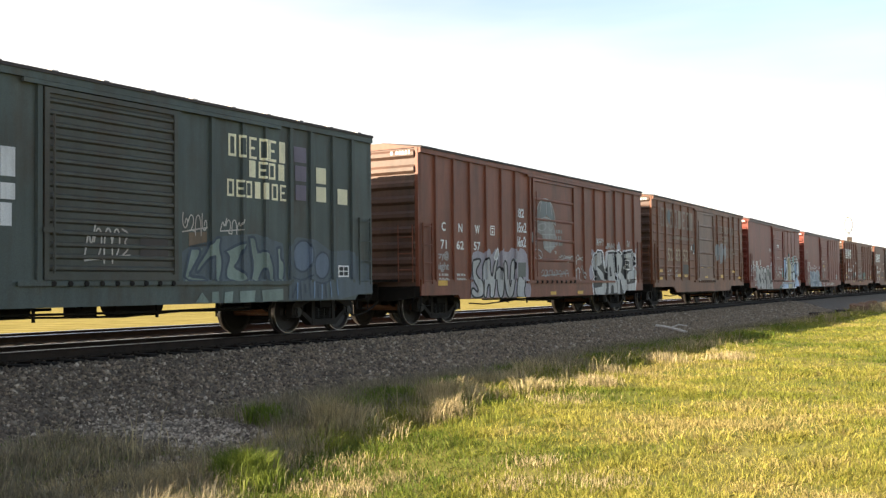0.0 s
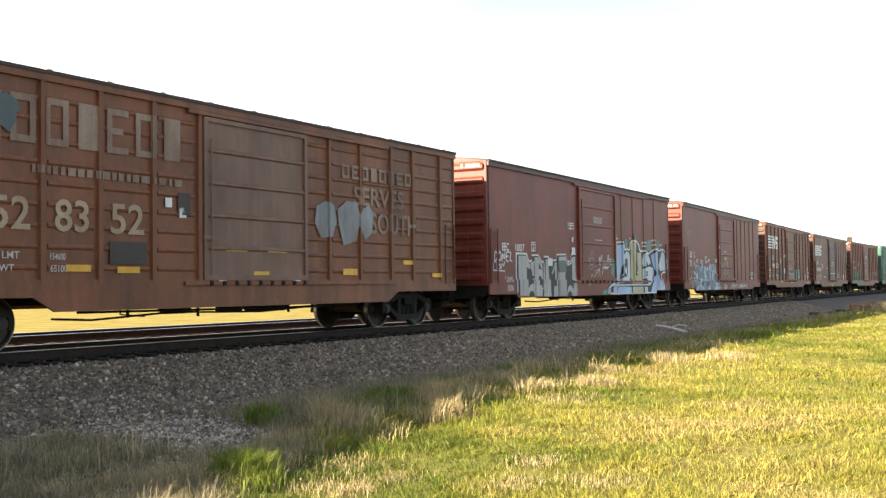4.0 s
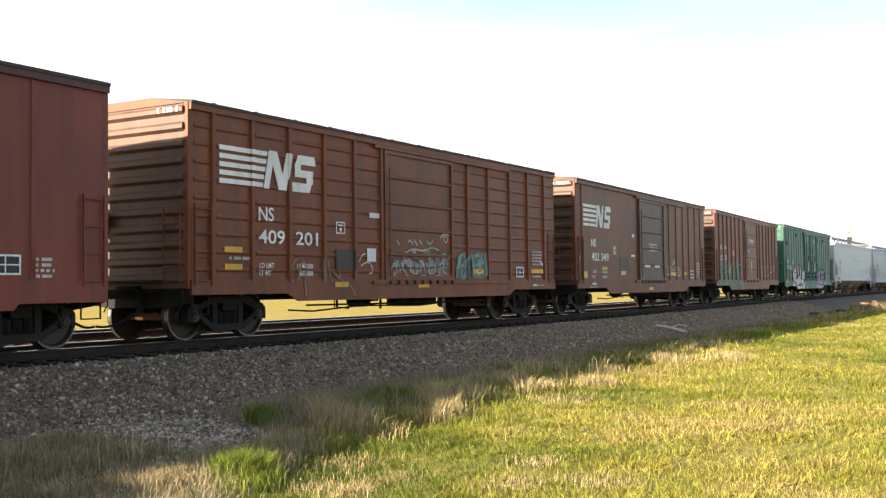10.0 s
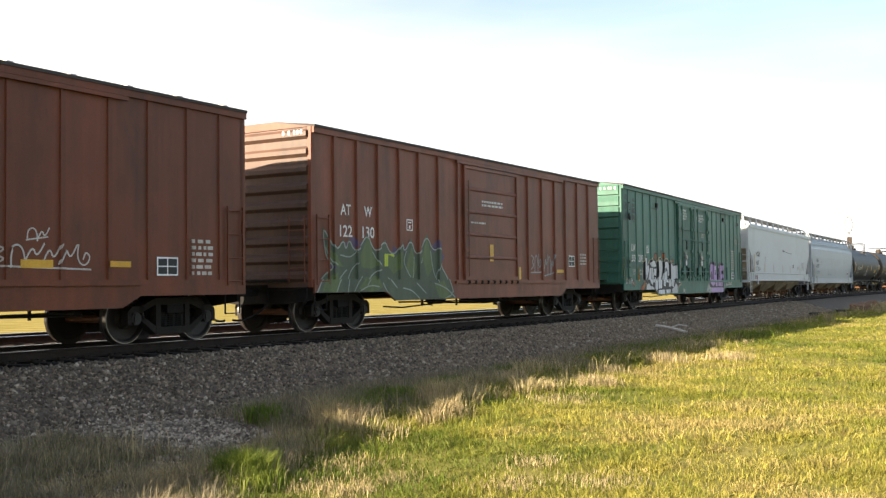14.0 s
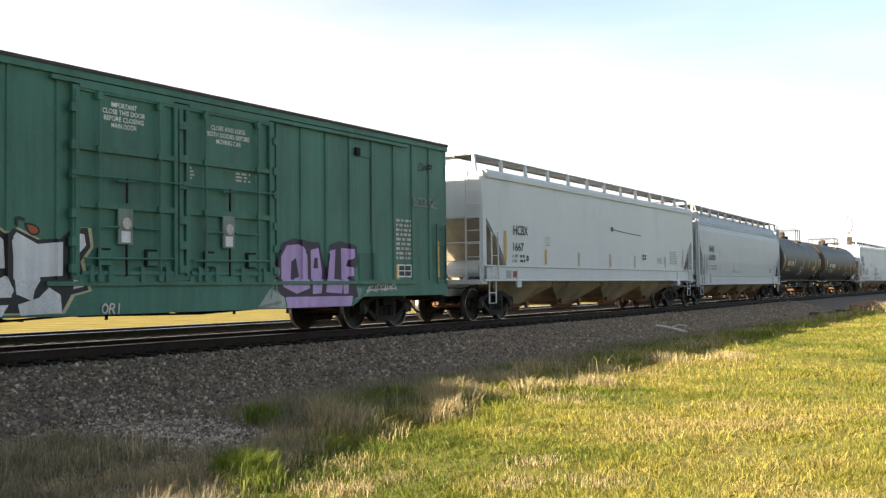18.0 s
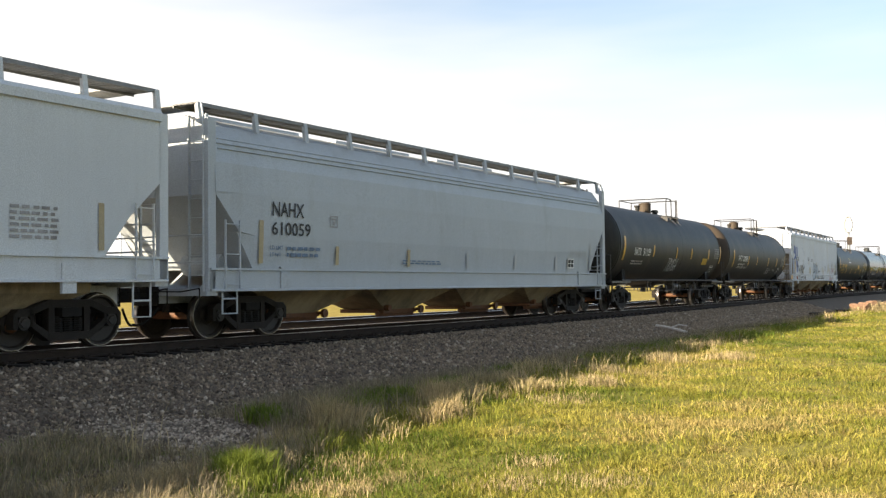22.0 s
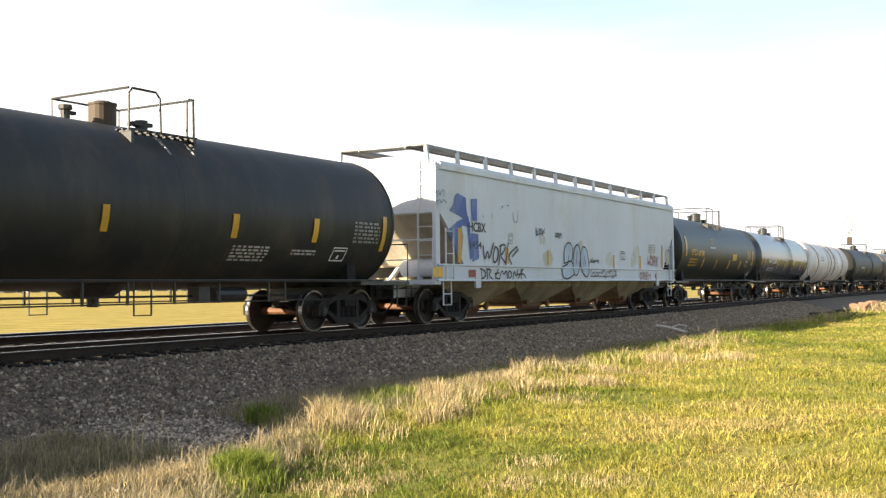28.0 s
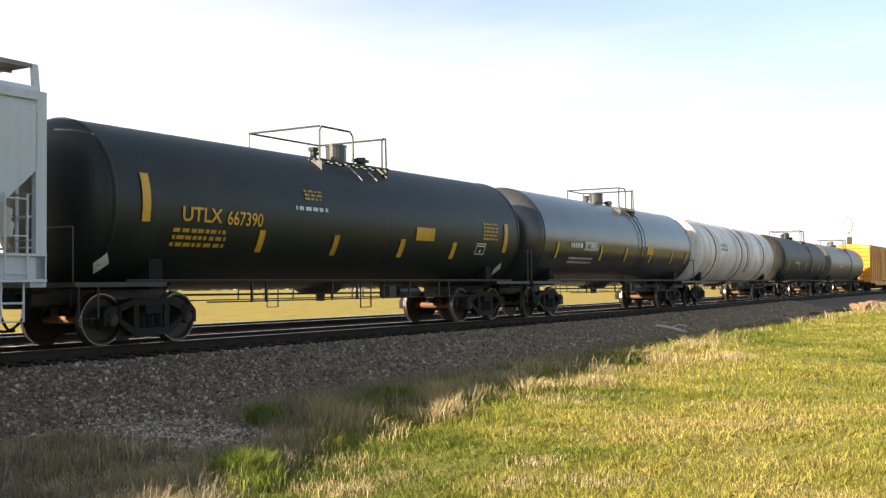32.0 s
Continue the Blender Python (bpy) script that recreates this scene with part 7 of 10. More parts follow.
plates(C1, P, "patch", (0.74, 1.39, 1.5, 1.92), name="patch_plate", label="dark welded patch on the door")
tag(C1, P, (-0.44, 0.51, 1.4, 2.04), "dull_white", 4, 0.03)
tag(C1, P, (1.75, 2.4, 1.95, 2.35), "dull_white", 6, 0.025, 4)
tag(C1, P, (2.75, 3.35, 2.0, 2.3), "dull_white", 8, 0.025, 4)
plates(C1, P, "chalk", (-1.98, -1.72, 2.7, 3.15), (-1.98, -1.72, 2.35, 2.6), (-1.98, -1.78, 1.95, 2.3), name="notice", label="torn white paper notice")

# --- red car with silver letters
P = box_profile(C2)
for w, b in (("C", (-6.8, -6.6, 2.37, 2.6)), ("N", (-5.94, -5.73, 2.37, 2.6)), ("W", (-5.05, -4.78, 2.37, 2.6)), ("71", (-6.86, -6.56, 1.92, 2.15)), ("62", (-6.05, -5.67, 1.92, 2.15)), ("57", (-5.12, -4.75, 1.92, 2.15))):
    words(C2, P, w, b, "white_mark", bold=0.02)
class_box(C2, P, (-4.17, -3.91, 2.36, 2.62))
for w, b in (("182", (-2.55, -2.05, 2.93, 3.2)), ("45x2", (-2.6, -1.9, 2.5, 2.8)), ("46x2", (-2.6, -1.95, 2.08, 2.4))):
    words(C2, P, w, b, "chalk", bold=0.03)
words(C2, P, "cry@", (-7.02, -6.45, 1.62, 1.86), "silver")
words(C2, P, "night", (-7.06, -6.45, 1.33, 1.58), "silver")
bars(C2, P, (-6.95, -6.45, 1.1, 1.32), "dull_white", 2, 3)
bars(C2, P, (-6.05, -5.6, 1.1, 1.32), "dull_white", 2, 4)
shape(C2, P, "lilac_grey", 0.001, "lilac cloud behind graffiti", [(-5.35, 1.38), (-5.32, 1.79), (-5.12, 1.87), (-4.91, 1.92), (-4.54, 1.85), (-4.35, 2.0), (-4.21, 1.98), (-4.1, 1.82), (-3.85, 2.0), (-3.67, 1.86), (-3.44, 2.03), (-3.32, 1.93), (-3.08, 1.92), (-2.89, 2.05), (-2.64, 2.02), (-2.54, 1.89), (-2.31, 2.06), (-2.08, 2.02), (-1.87, 1.87), (-1.79, 1.42), (-1.82, 1.09), (-1.72, 0.86), (-1.79, 0.64), (-5.4, 0.66)])
letter(C2, P, "silver", "ink", 0.006, 0.06, "silver graffiti letter", [(-5.3, 1.58), (-5.17, 1.67), (-4.72, 1.71), (-4.81, 1.57), (-4.99, 1.43), (-5.02, 1.29), (-4.73, 1.11), (-4.65, 0.89), (-4.73, 0.65), (-5.38, 0.66), (-5.35, 0.98), (-5.02, 0.78), (-4.99, 0.9), (-5.27, 1.13), (-5.33, 1.38)])
letter(C2, P, "silver", "ink", 0.008, 0.06, "silver graffiti letter", [(-4.65, 1.49), (-4.52, 1.69), (-4.21, 1.8), (-4.19, 1.31), (-4.08, 1.21), (-4.02, 1.5), (-3.88, 1.71), (-3.72, 1.71), (-3.88, 1.4), (-4.02, 0.99), (-4.09, 0.63), (-4.36, 0.64), (-4.31, 0.87), (-4.35, 1.04), (-4.48, 0.94), (-4.54, 0.64), (-4.7, 0.65), (-4.65, 1.09)])
letter(C2, P, "silver", "ink", 0.006, 0.06, "silver graffiti letter", [(-3.88, 1.38), (-3.59, 1.56), (-3.44, 1.19), (-3.53, 0.62), (-3.82, 0.63), (-3.91, 1.09)])
letter(C2, P, "silver", "ink", 0.008, 0.06, "silver graffiti letter", [(-3.5, 1.59), (-3.2, 1.72), (-3.16, 1.2), (-3.1, 0.88), (-3.0, 1.2), (-2.95, 1.68), (-2.67, 1.74), (-2.75, 1.2), (-2.93, 0.61), (-3.31, 0.62), (-3.46, 1.09)])
letter(C2, P, "silver", "ink", 0.006, 0.06, "silver graffiti letter", [(-2.61, 1.17), (-2.45, 1.31), (-2.06, 1.14), (-2.24, 0.76), (-2.03, 0.59), (-2.62, 0.6), (-2.71, 0.76)])
letter(C2, P, "silver", "chalk", 0.012, 0.04, "small pointed silver shape", [(-3.99, 1.75), (-3.75, 2.06), (-3.7, 1.82), (-3.85, 1.65)])
shape(C2, P, "olive_grey", 0.016, "grey square painted over graffiti", [(-2.56, 1.63), (-1.99, 1.64), (-2.02, 1.22), (-2.56, 1.22)])
shape(C2, P, "lilac_grey", 0.001, "lilac cloud behind graffiti", [(2.83, 1.28), (2.81, 1.47), (2.93, 1.63), (3.11, 1.55), (3.16, 1.21), (2.93, 1.09)])
shape(C2, P, "lilac_grey", 0.001, "lilac cloud behind graffiti", [(3.01, 1.97), (3.06, 2.17), (3.24, 2.1), (3.34, 1.99), (3.16, 1.86)])
shape(C2, P, "lilac_grey", 0.001, "lilac cloud behind graffiti", [(5.34, 2.19), (5.43, 2.37), (5.57, 2.49), (5.78, 2.21)])
shape(C2, P, "lilac_grey", 0.001, "lilac cloud behind graffiti", [(7.06, 2.23), (7.2, 2.37), (7.35, 2.22), (7.23, 1.89), (7.11, 1.98)])
shape(C2, P, "chalk", 0.003, "white outline round graffiti", [(3.03, 0.64), (2.93, 1.0), (3.22, 1.23), (3.05, 1.51), (3.02, 1.76), (3.21, 2.01), (3.44, 2.16), (3.95, 2.16), (4.1, 2.08), (4.18, 1.74), (4.26, 2.12), (4.97, 2.18), (5.24, 2.16), (5.55, 2.23), (5.87, 2.09), (5.97, 2.19), (6.88, 2.25), (7.16, 2.0), (7.21, 1.66), (7.02, 1.59), (7.09, 1.43), (7.17, 1.09), (7.08, 0.72), (5.86, 0.6)])
shape(C2, P, "ink", 0.006, "black ground of block letters", [(3.11, 0.63), (3.01, 1.0), (3.3, 1.23), (3.12, 1.52), (3.1, 1.75), (3.27, 1.98), (3.48, 2.11), (3.92, 2.11), (4.01, 2.04), (4.04, 1.69), (4.23, 1.39), (4.35, 2.09), (4.94, 2.12), (5.27, 2.11), (5.59, 2.17), (5.84, 2.0), (5.92, 2.13), (6.85, 2.21), (7.05, 1.95), (7.11, 1.7), (6.89, 1.6), (6.87, 1.43), (7.05, 1.14), (6.99, 0.74), (5.86, 0.61)])
shape(C2, P, "silver", 0.01, "silver block letter", [(3.38, 1.94), (3.55, 2.05), (3.86, 2.07), (3.85, 1.67), (3.68, 1.61), (3.49, 1.61), (3.39, 1.7)])
shape(C2, P, "silver", 0.01, "silver block letter", [(3.11, 1.61), (3.15, 1.81), (3.32, 1.98), (3.35, 1.68), (3.44, 1.42), (3.27, 1.46)])
shape(C2, P, "silver", 0.01, "silver block letter", [(3.44, 1.58), (3.74, 1.49), (4.03, 1.34), (4.18, 1.09), (4.19, 0.87), (4.05, 0.63), (3.23, 0.65), (3.11, 0.86), (3.78, 0.91), (3.85, 1.11), (3.71, 1.24), (3.47, 1.39), (3.4, 1.48)])
shape(C2, P, "silver", 0.01, "silver block letter", [(4.36, 2.01), (4.91, 2.05), (5.0, 1.72), (5.15, 1.09), (5.21, 0.7), (4.88, 0.67), (4.85, 0.93), (4.67, 0.97), (4.58, 0.66), (4.36, 0.66), (4.41, 1.09), (4.37, 1.6)])
shape(C2, P, "silver", 0.01, "silver block letter", [(5.15, 2.04), (5.4, 2.11), (5.71, 2.04), (5.87, 1.83), (5.8, 1.58), (5.67, 1.41), (5.87, 1.33), (6.12, 1.14), (6.19, 0.81), (6.12, 0.65), (5.86, 0.65), (5.58, 1.11), (5.42, 1.3), (5.47, 0.64), (5.24, 0.65), (5.21, 1.3)])
shape(C2, P, "silver", 0.01, "silver block letter", [(6.03, 2.05), (6.74, 2.12), (6.81, 1.95), (6.23, 1.88), (6.05, 1.92)])
shape(C2, P, "silver", 0.01, "silver block letter", [(5.93, 1.59), (6.2, 1.68), (6.23, 1.55), (5.96, 1.5)])
shape(C2, P, "silver", 0.01, "silver block letter", [(6.53, 1.44), (7.05, 1.5), (7.23, 1.31), (6.96, 1.17), (6.53, 1.16), (6.36, 1.04), (6.31, 1.31)])
shape(C2, P, "silver", 0.01, "silver block letter", [(6.19, 0.98), (7.05, 1.03), (7.04, 0.74), (6.22, 0.69)])
shape(C2, P, "ink", 0.014, "black gap in graffiti letters", [(4.59, 1.57), (4.7, 1.61), (4.83, 1.27), (4.62, 1.24)])
shape(C2, P, "ink", 0.014, "black gap in graffiti letters", [(5.38, 1.62), (5.47, 1.69), (5.53, 1.52), (5.44, 1.34), (5.38, 1.41)])
shape(C2, P, "worn_silver", 0.014, "dull square round a grid panel", [(6.2, 1.92), (6.91, 1.97), (6.91, 1.49), (6.19, 1.46)])
strokes(C2, P, "chalk", 0.017, 0.03, "white highlights on letters", [(3.84, 2.05), (3.89, 1.67)], [(4.97, 2.09), (5.21, 1.09)], [(5.58, 1.09), (5.77, 0.68)], [(6.78, 2.15), (7.09, 1.73)], [(4.03, 1.69), (4.25, 1.39)])
strokes(C2, P, "silver", 0.006, 0.035, "thin sprayed arch and scribbles", [(1.67, 1.36), (1.75, 1.5), (1.97, 1.53), (2.06, 1.37)], [(1.75, 1.46), (1.75, 1.14)], [(1.97, 1.44), (1.97, 1.11)], [(1.53, 1.74), (1.72, 1.81), (1.88, 1.98), (1.99, 1.82), (2.29, 1.87)], [(1.75, 1.63), (1.72, 1.77), (2.08, 1.83), (2.25, 1.76)], [(2.1, 1.55), (2.29, 1.39), (2.38, 1.19)], [(2.19, 1.6), (2.43, 1.28)])
test_box(C2, P, (6.05, 6.5, 1.5, 1.85), 0.034)
scrawl(C2, P, "HAPPY", (3.35, 4.1, 2.3, 2.52), "silver", 0.03)
scrawl(C2, P, "1NAANZ2", (4.25, 5.35, 2.2, 2.4), "silver", 0.03)
scrawl(C2, P, "JH", (6.3, 6.6, 2.32, 2.52), "silver", 0.03)
shape(C2, P, "helmet_grey", 0.004, "painted grey-blue dome", [(-1.32, 2.92), (-1.21, 3.3), (-0.98, 3.51), (-0.59, 3.59), (-0.25, 3.51), (0.0, 3.13), (0.07, 2.82), (-0.54, 3.09), (-1.24, 2.82)])
shape(C2, P, "worn_silver", 0.006, "dull painted patch below a dome", [(-1.24, 2.81), (-0.54, 3.06), (-0.03, 2.82), (0.1, 2.49), (0.08, 2.21), (-0.34, 1.94), (-0.79, 2.07), (-0.88, 2.46), (-1.26, 2.57)])
strokes(C2, P, "silver", 0.012, 0.03, "pale sprayed outlines", [(-1.35, 2.89), (-1.23, 3.29), (-0.98, 3.53), (-0.59, 3.61), (-0.23, 3.52), (0.02, 3.14), (0.11, 2.81)], [(-1.32, 2.86), (-0.54, 3.09), (0.07, 2.82)], [(-0.93, 3.51), (-1.02, 3.17)], [(-0.59, 3.59), (-0.57, 3.14)], [(-0.29, 3.5), (-0.16, 3.1)], [(-1.12, 2.77), (-0.78, 2.87), (-0.54, 2.74), (-0.88, 2.59), (-1.17, 2.65)], [(-0.49, 2.89), (-0.24, 2.95), (-0.03, 2.78), (-0.29, 2.61), (-0.49, 2.75)], [(-1.49, 2.85), (-1.26, 2.51), (-1.4, 2.15), (-1.17, 1.88)], [(-1.49, 2.67), (-1.58, 2.35), (-1.45, 2.08)], [(-0.88, 2.5), (0.02, 2.52)], [(-0.83, 2.32), (0.09, 2.34)], [(-0.77, 2.11), (0.06, 2.16)], [(-0.64, 2.52), (-0.54, 2.01)], [(-0.39, 2.52), (-0.31, 1.97)], [(-0.14, 2.51), (-0.09, 2.07)], [(-1.45, 2.04), (-0.98, 2.03), (-0.88, 1.82), (-1.26, 1.7), (-1.46, 1.83)], [(-1.26, 1.95), (-0.98, 1.78)], [(-0.02, 2.01), (0.12, 2.01), (0.08, 1.91), (-0.02, 2.01)])
bars(C2, P, (0.12, 0.59, 2.15, 2.73), "worn_silver", 3, 25)
tag(C2, P, (0.26, 1.42, 1.69, 1.91), "silver", 26, 0.03, 6)
tag(C2, P, (-0.97, 1.01, 1.21, 1.45), "worn_silver", 27, 0.035, 8)
plates(C2, P, "yellow_mark", (-7.08, -6.62, 0.99, 1.12), (-0.39, 0.04, 0.68, 0.78), (1.7, 2.15, 0.68, 0.78))

# --- brown ribbed car
P = box_profile(C3)
letter_blocks(C3, P, (-6.7, -1.75, 3.25, 4.0), "ooooIeoI", "faded_white", "faded white block of a company name")
bars(C3, P, (-5.07, -1.9, 2.75, 2.98), "faded_white", 1, 31, "faded white slogan as bars")
for w, b in (("52", (-5.8, -5.1, 1.9, 2.42)), ("83", (-4.65, -3.98, 1.9, 2.42)), ("52", (-3.53, -2.8, 1.9, 2.42))):
    words(C3, P, w, b, "faded_cream", bold=0.01)
letter_blocks(C3, P, (2.91, 5.76, 3.37, 3.68), "oeoIoIeo", "faded_white", "faded white block of a slogan")
words(C3, P, "SERVES", (3.33, 5.35, 2.8, 3.22), "faded_white")
words(C3, P, "THE SOUTH", (2.73, 5.87, 2.18, 2.67), "faded_white")
shape(C3, P, "splotch", 0.005, "round blue-grey patch of paint", [(1.93, 2.34), (1.99, 2.7), (2.3, 2.83), (2.61, 2.76), (2.71, 2.41), (2.53, 2.07), (2.14, 2.02)])
shape(C3, P, "splotch", 0.007, "round blue-grey patch of paint", [(2.77, 2.33), (2.72, 2.66), (3.07, 2.88), (3.45, 2.85), (3.59, 2.48), (3.4, 1.99), (2.93, 1.89)])
shape(C3, P, "splotch", 0.009, "round blue-grey patch of paint", [(3.53, 2.33), (3.6, 2.71), (3.9, 2.83), (4.08, 2.65), (4.01, 2.19), (3.76, 2.03)])
words(C3, P, "LD LMT", (-5.85, -5.29, 1.46, 1.57), "dull_white")
words(C3, P, "LT WT", (-5.85, -5.39, 1.27, 1.37), "dull_white")
words(C3, P, "154600", (-4.73, -4.44, 1.45, 1.56), "dull_white")
words(C3, P, "65100", (-4.73, -4.41, 1.26, 1.37), "dull_white")
plates(C3, P, "chalk", (-2.31, -2.15, 2.42, 2.59), (-1.97, -1.8, 2.25, 2.43), name="notice", label="white paper notice")
plates(C3, P, "chalk", (-1.0, -0.8, 1.05, 1.18), (1.17, 1.4, 1.04, 1.18), name="sticker", label="white reflective sticker")
plates(C3, P, "yellow_mark", (2.91, 3.44, 1.24, 1.38), name="sticker", label="yellow reflective strip")
blobs(C3, P, (-5.95, -5.4, 3.4, 3.95), ["haze_blue"], 2, 36, (0.25, 0.3))
plates(C3, P, "patch", (-3.55, -2.74, 1.4, 1.78), (-2.0, -1.7, 2.3, 2.7), name="patch_plate", label="dark painted panel")
plates(C3, P, "yellow_mark", (-7.04, -6.55, 1.44, 1.55), (-7.04, -6.56, 1.15, 1.25), (-4.43, -3.94, 1.27, 1.38), (-3.39, -2.9, 1.25, 1.36), (0.0, 0.45, 1.2, 1.3), (-0.8, -0.2, 1.68, 1.73), (0.4, 1.0, 1.68, 1.73), (5.3, 5.7, 1.5, 1.6), (6.6, 7.0, 1.2, 1.3))

# --- smooth red car
P = box_profile(C4)
words(C4, P, "EEC", (-7.03, -6.6, 1.95, 2.17), "white_mark")
words(C4, P, "1007", (-6.18, -5.58, 1.95, 2.17), "white_mark")
shape(C4, P, "chalk", 0.001, "white outline round graffiti", [(-6.18, 0.77), (-6.17, 1.92), (-5.44, 1.92), (-5.25, 1.69), (-5.07, 1.74), (-5.09, 1.88), (-4.65, 1.9), (-4.34, 1.68), (-4.22, 1.72), (-4.24, 1.86), (-3.9, 1.86), (-3.75, 1.74), (-3.32, 1.77), (-3.28, 1.94), (-2.57, 1.96), (-2.42, 1.73), (-2.25, 1.76), (-2.12, 1.98), (-1.76, 1.99), (-1.72, 0.58)])
shape(C4, P, "ink", 0.004, "black ground of block letters", [(-6.13, 0.75), (-6.11, 1.86), (-5.47, 1.87), (-5.27, 1.64), (-5.09, 1.69), (-5.09, 1.84), (-4.65, 1.85), (-4.36, 1.63), (-4.24, 1.67), (-4.24, 1.81), (-3.9, 1.81), (-3.75, 1.69), (-3.32, 1.72), (-3.28, 1.89), (-2.57, 1.91), (-2.42, 1.68), (-2.28, 1.7), (-2.12, 1.93), (-1.76, 1.94), (-1.75, 0.58)])
shape(C4, P, "streaky_silver", 0.008, "streaky silver block letter", [(-6.01, 0.68), (-6.0, 1.83), (-5.48, 1.84), (-5.3, 1.63), (-5.2, 1.58), (-5.21, 1.43), (-5.45, 1.51), (-5.45, 0.9), (-5.31, 0.99), (-5.12, 1.04), (-5.09, 0.98), (-5.09, 0.66)])
shape(C4, P, "streaky_silver", 0.008, "streaky silver block letter", [(-5.18, 1.65), (-4.95, 1.69), (-4.95, 1.26), (-5.08, 1.25), (-5.1, 1.38), (-5.19, 1.52)])
shape(C4, P, "streaky_silver", 0.008, "streaky silver block letter", [(-5.07, 1.17), (-4.95, 1.17), (-4.96, 0.65), (-5.08, 0.66)])
shape(C4, P, "streaky_silver", 0.008, "streaky silver block letter", [(-4.92, 0.65), (-4.92, 1.8), (-4.66, 1.81), (-4.34, 1.57), (-4.31, 0.64)])
shape(C4, P, "streaky_silver", 0.008, "streaky silver block letter", [(-4.27, 1.65), (-4.2, 1.65), (-4.15, 0.64), (-4.29, 0.64)])
shape(C4, P, "streaky_silver", 0.008, "streaky silver block letter", [(-4.12, 1.76), (-3.94, 1.76), (-3.89, 1.49), (-3.82, 0.64), (-4.13, 0.63)])
shape(C4, P, "streaky_silver", 0.008, "streaky silver block letter", [(-3.68, 1.34), (-3.4, 1.68), (-3.3, 1.68), (-3.29, 0.62), (-3.63, 0.62), (-3.6, 0.94), (-3.4, 0.95), (-3.43, 1.48), (-3.61, 1.29)])
shape(C4, P, "streaky_silver", 0.008, "streaky silver block letter", [(-3.23, 0.61), (-3.19, 1.71), (-3.09, 1.85), (-2.59, 1.87), (-2.5, 1.7), (-2.62, 1.34), (-2.66, 0.6)])
shape(C4, P, "streaky_silver", 0.008, "streaky silver block letter", [(-2.07, 1.87), (-1.81, 1.88), (-1.8, 0.58), (-2.08, 0.59)])
shape(C4, P, "streaky_silver", 0.008, "streaky silver block letter", [(-2.47, 1.67), (-2.26, 1.67), (-2.09, 1.87), (-2.09, 1.65), (-2.34, 1.58), (-2.47, 1.6)])
shape(C4, P, "streaky_silver", 0.008, "streaky silver block letter", [(-2.61, 0.77), (-2.47, 0.95), (-2.28, 0.96), (-2.09, 0.84), (-2.1, 0.59), (-2.61, 0.6)])
shape(C4, P, "ink", 0.011, "black gap in graffiti letters", [(-4.62, 1.65), (-4.39, 1.43), (-4.49, 1.46), (-4.62, 1.45)])
shape(C4, P, "ink", 0.011, "black gap in graffiti letters", [(-4.66, 0.98), (-4.66, 1.17), (-4.59, 1.25), (-4.47, 1.24), (-4.39, 1.15), (-4.39, 0.9), (-4.5, 0.9), (-4.5, 0.97)])
shape(C4, P, "ink", 0.011, "black gap in graffiti letters", [(-4.47, 0.86), (-4.36, 0.88), (-4.38, 0.64), (-4.48, 0.64)])
shape(C4, P, "ink", 0.011, "black gap in graffiti letters", [(-5.03, 0.65), (-5.04, 0.71), (-5.09, 0.76), (-5.15, 0.8), (-5.23, 0.81), (-5.3, 0.8), (-5.36, 0.77), (-5.4, 0.72), (-5.42, 0.65)])
shape(C4, P, "ink", 0.011, "black gap in graffiti letters", [(-2.19, 0.58), (-2.21, 0.65), (-2.25, 0.72), (-2.32, 0.76), (-2.4, 0.78), (-2.47, 0.76), (-2.54, 0.72), (-2.58, 0.66), (-2.6, 0.59)])
plates(C4, P, "olive_grey", (-3.18, -2.58, 1.37, 1.74), lift=0.022, name="patch_plate", label="grey-green painted patch")
shape(C4, P, "teal", 0.001, "teal cloud behind graffiti", [(1.31, 1.8), (1.5, 1.9), (1.73, 1.81), (1.96, 1.73), (1.96, 1.24), (1.76, 1.02), (1.5, 1.03), (1.6, 1.22), (1.31, 1.37), (1.41, 1.62)])
shape(C4, P, "teal", 0.001, "teal cloud behind graffiti", [(0.47, 1.12), (0.59, 1.17), (0.67, 1.07), (0.51, 1.03)])
shape(C4, P, "teal", 0.001, "teal cloud behind graffiti", [(0.87, 1.15), (1.15, 1.1), (1.56, 1.05), (1.56, 0.99), (0.96, 1.01)])
shape(C4, P, "teal", 0.001, "teal cloud behind graffiti", [(2.82, 2.56), (2.95, 2.61), (3.08, 2.58), (3.09, 2.2), (2.81, 2.18)])
shape(C4, P, "teal", 0.001, "teal cloud behind graffiti", [(3.69, 2.77), (4.03, 2.8), (4.03, 2.6), (3.69, 2.58)])
shape(C4, P, "teal", 0.001, "teal cloud behind graffiti", [(5.18, 2.37), (5.36, 2.64), (5.67, 2.66), (5.71, 2.26), (5.22, 2.24)])
shape(C4, P, "teal", 0.001, "teal cloud behind graffiti", [(6.31, 2.42), (6.51, 2.68), (6.67, 2.62), (6.67, 2.35)])
shape(C4, P, "teal", 0.001, "teal cloud behind graffiti", [(0.44, 0.71), (0.63, 0.8), (0.87, 0.77), (0.87, 0.63), (0.44, 0.64)])
shape(C4, P, "teal", 0.001, "teal cloud behind graffiti", [(4.34, 2.46), (4.54, 2.44), (4.58, 2.23), (4.33, 2.22)])
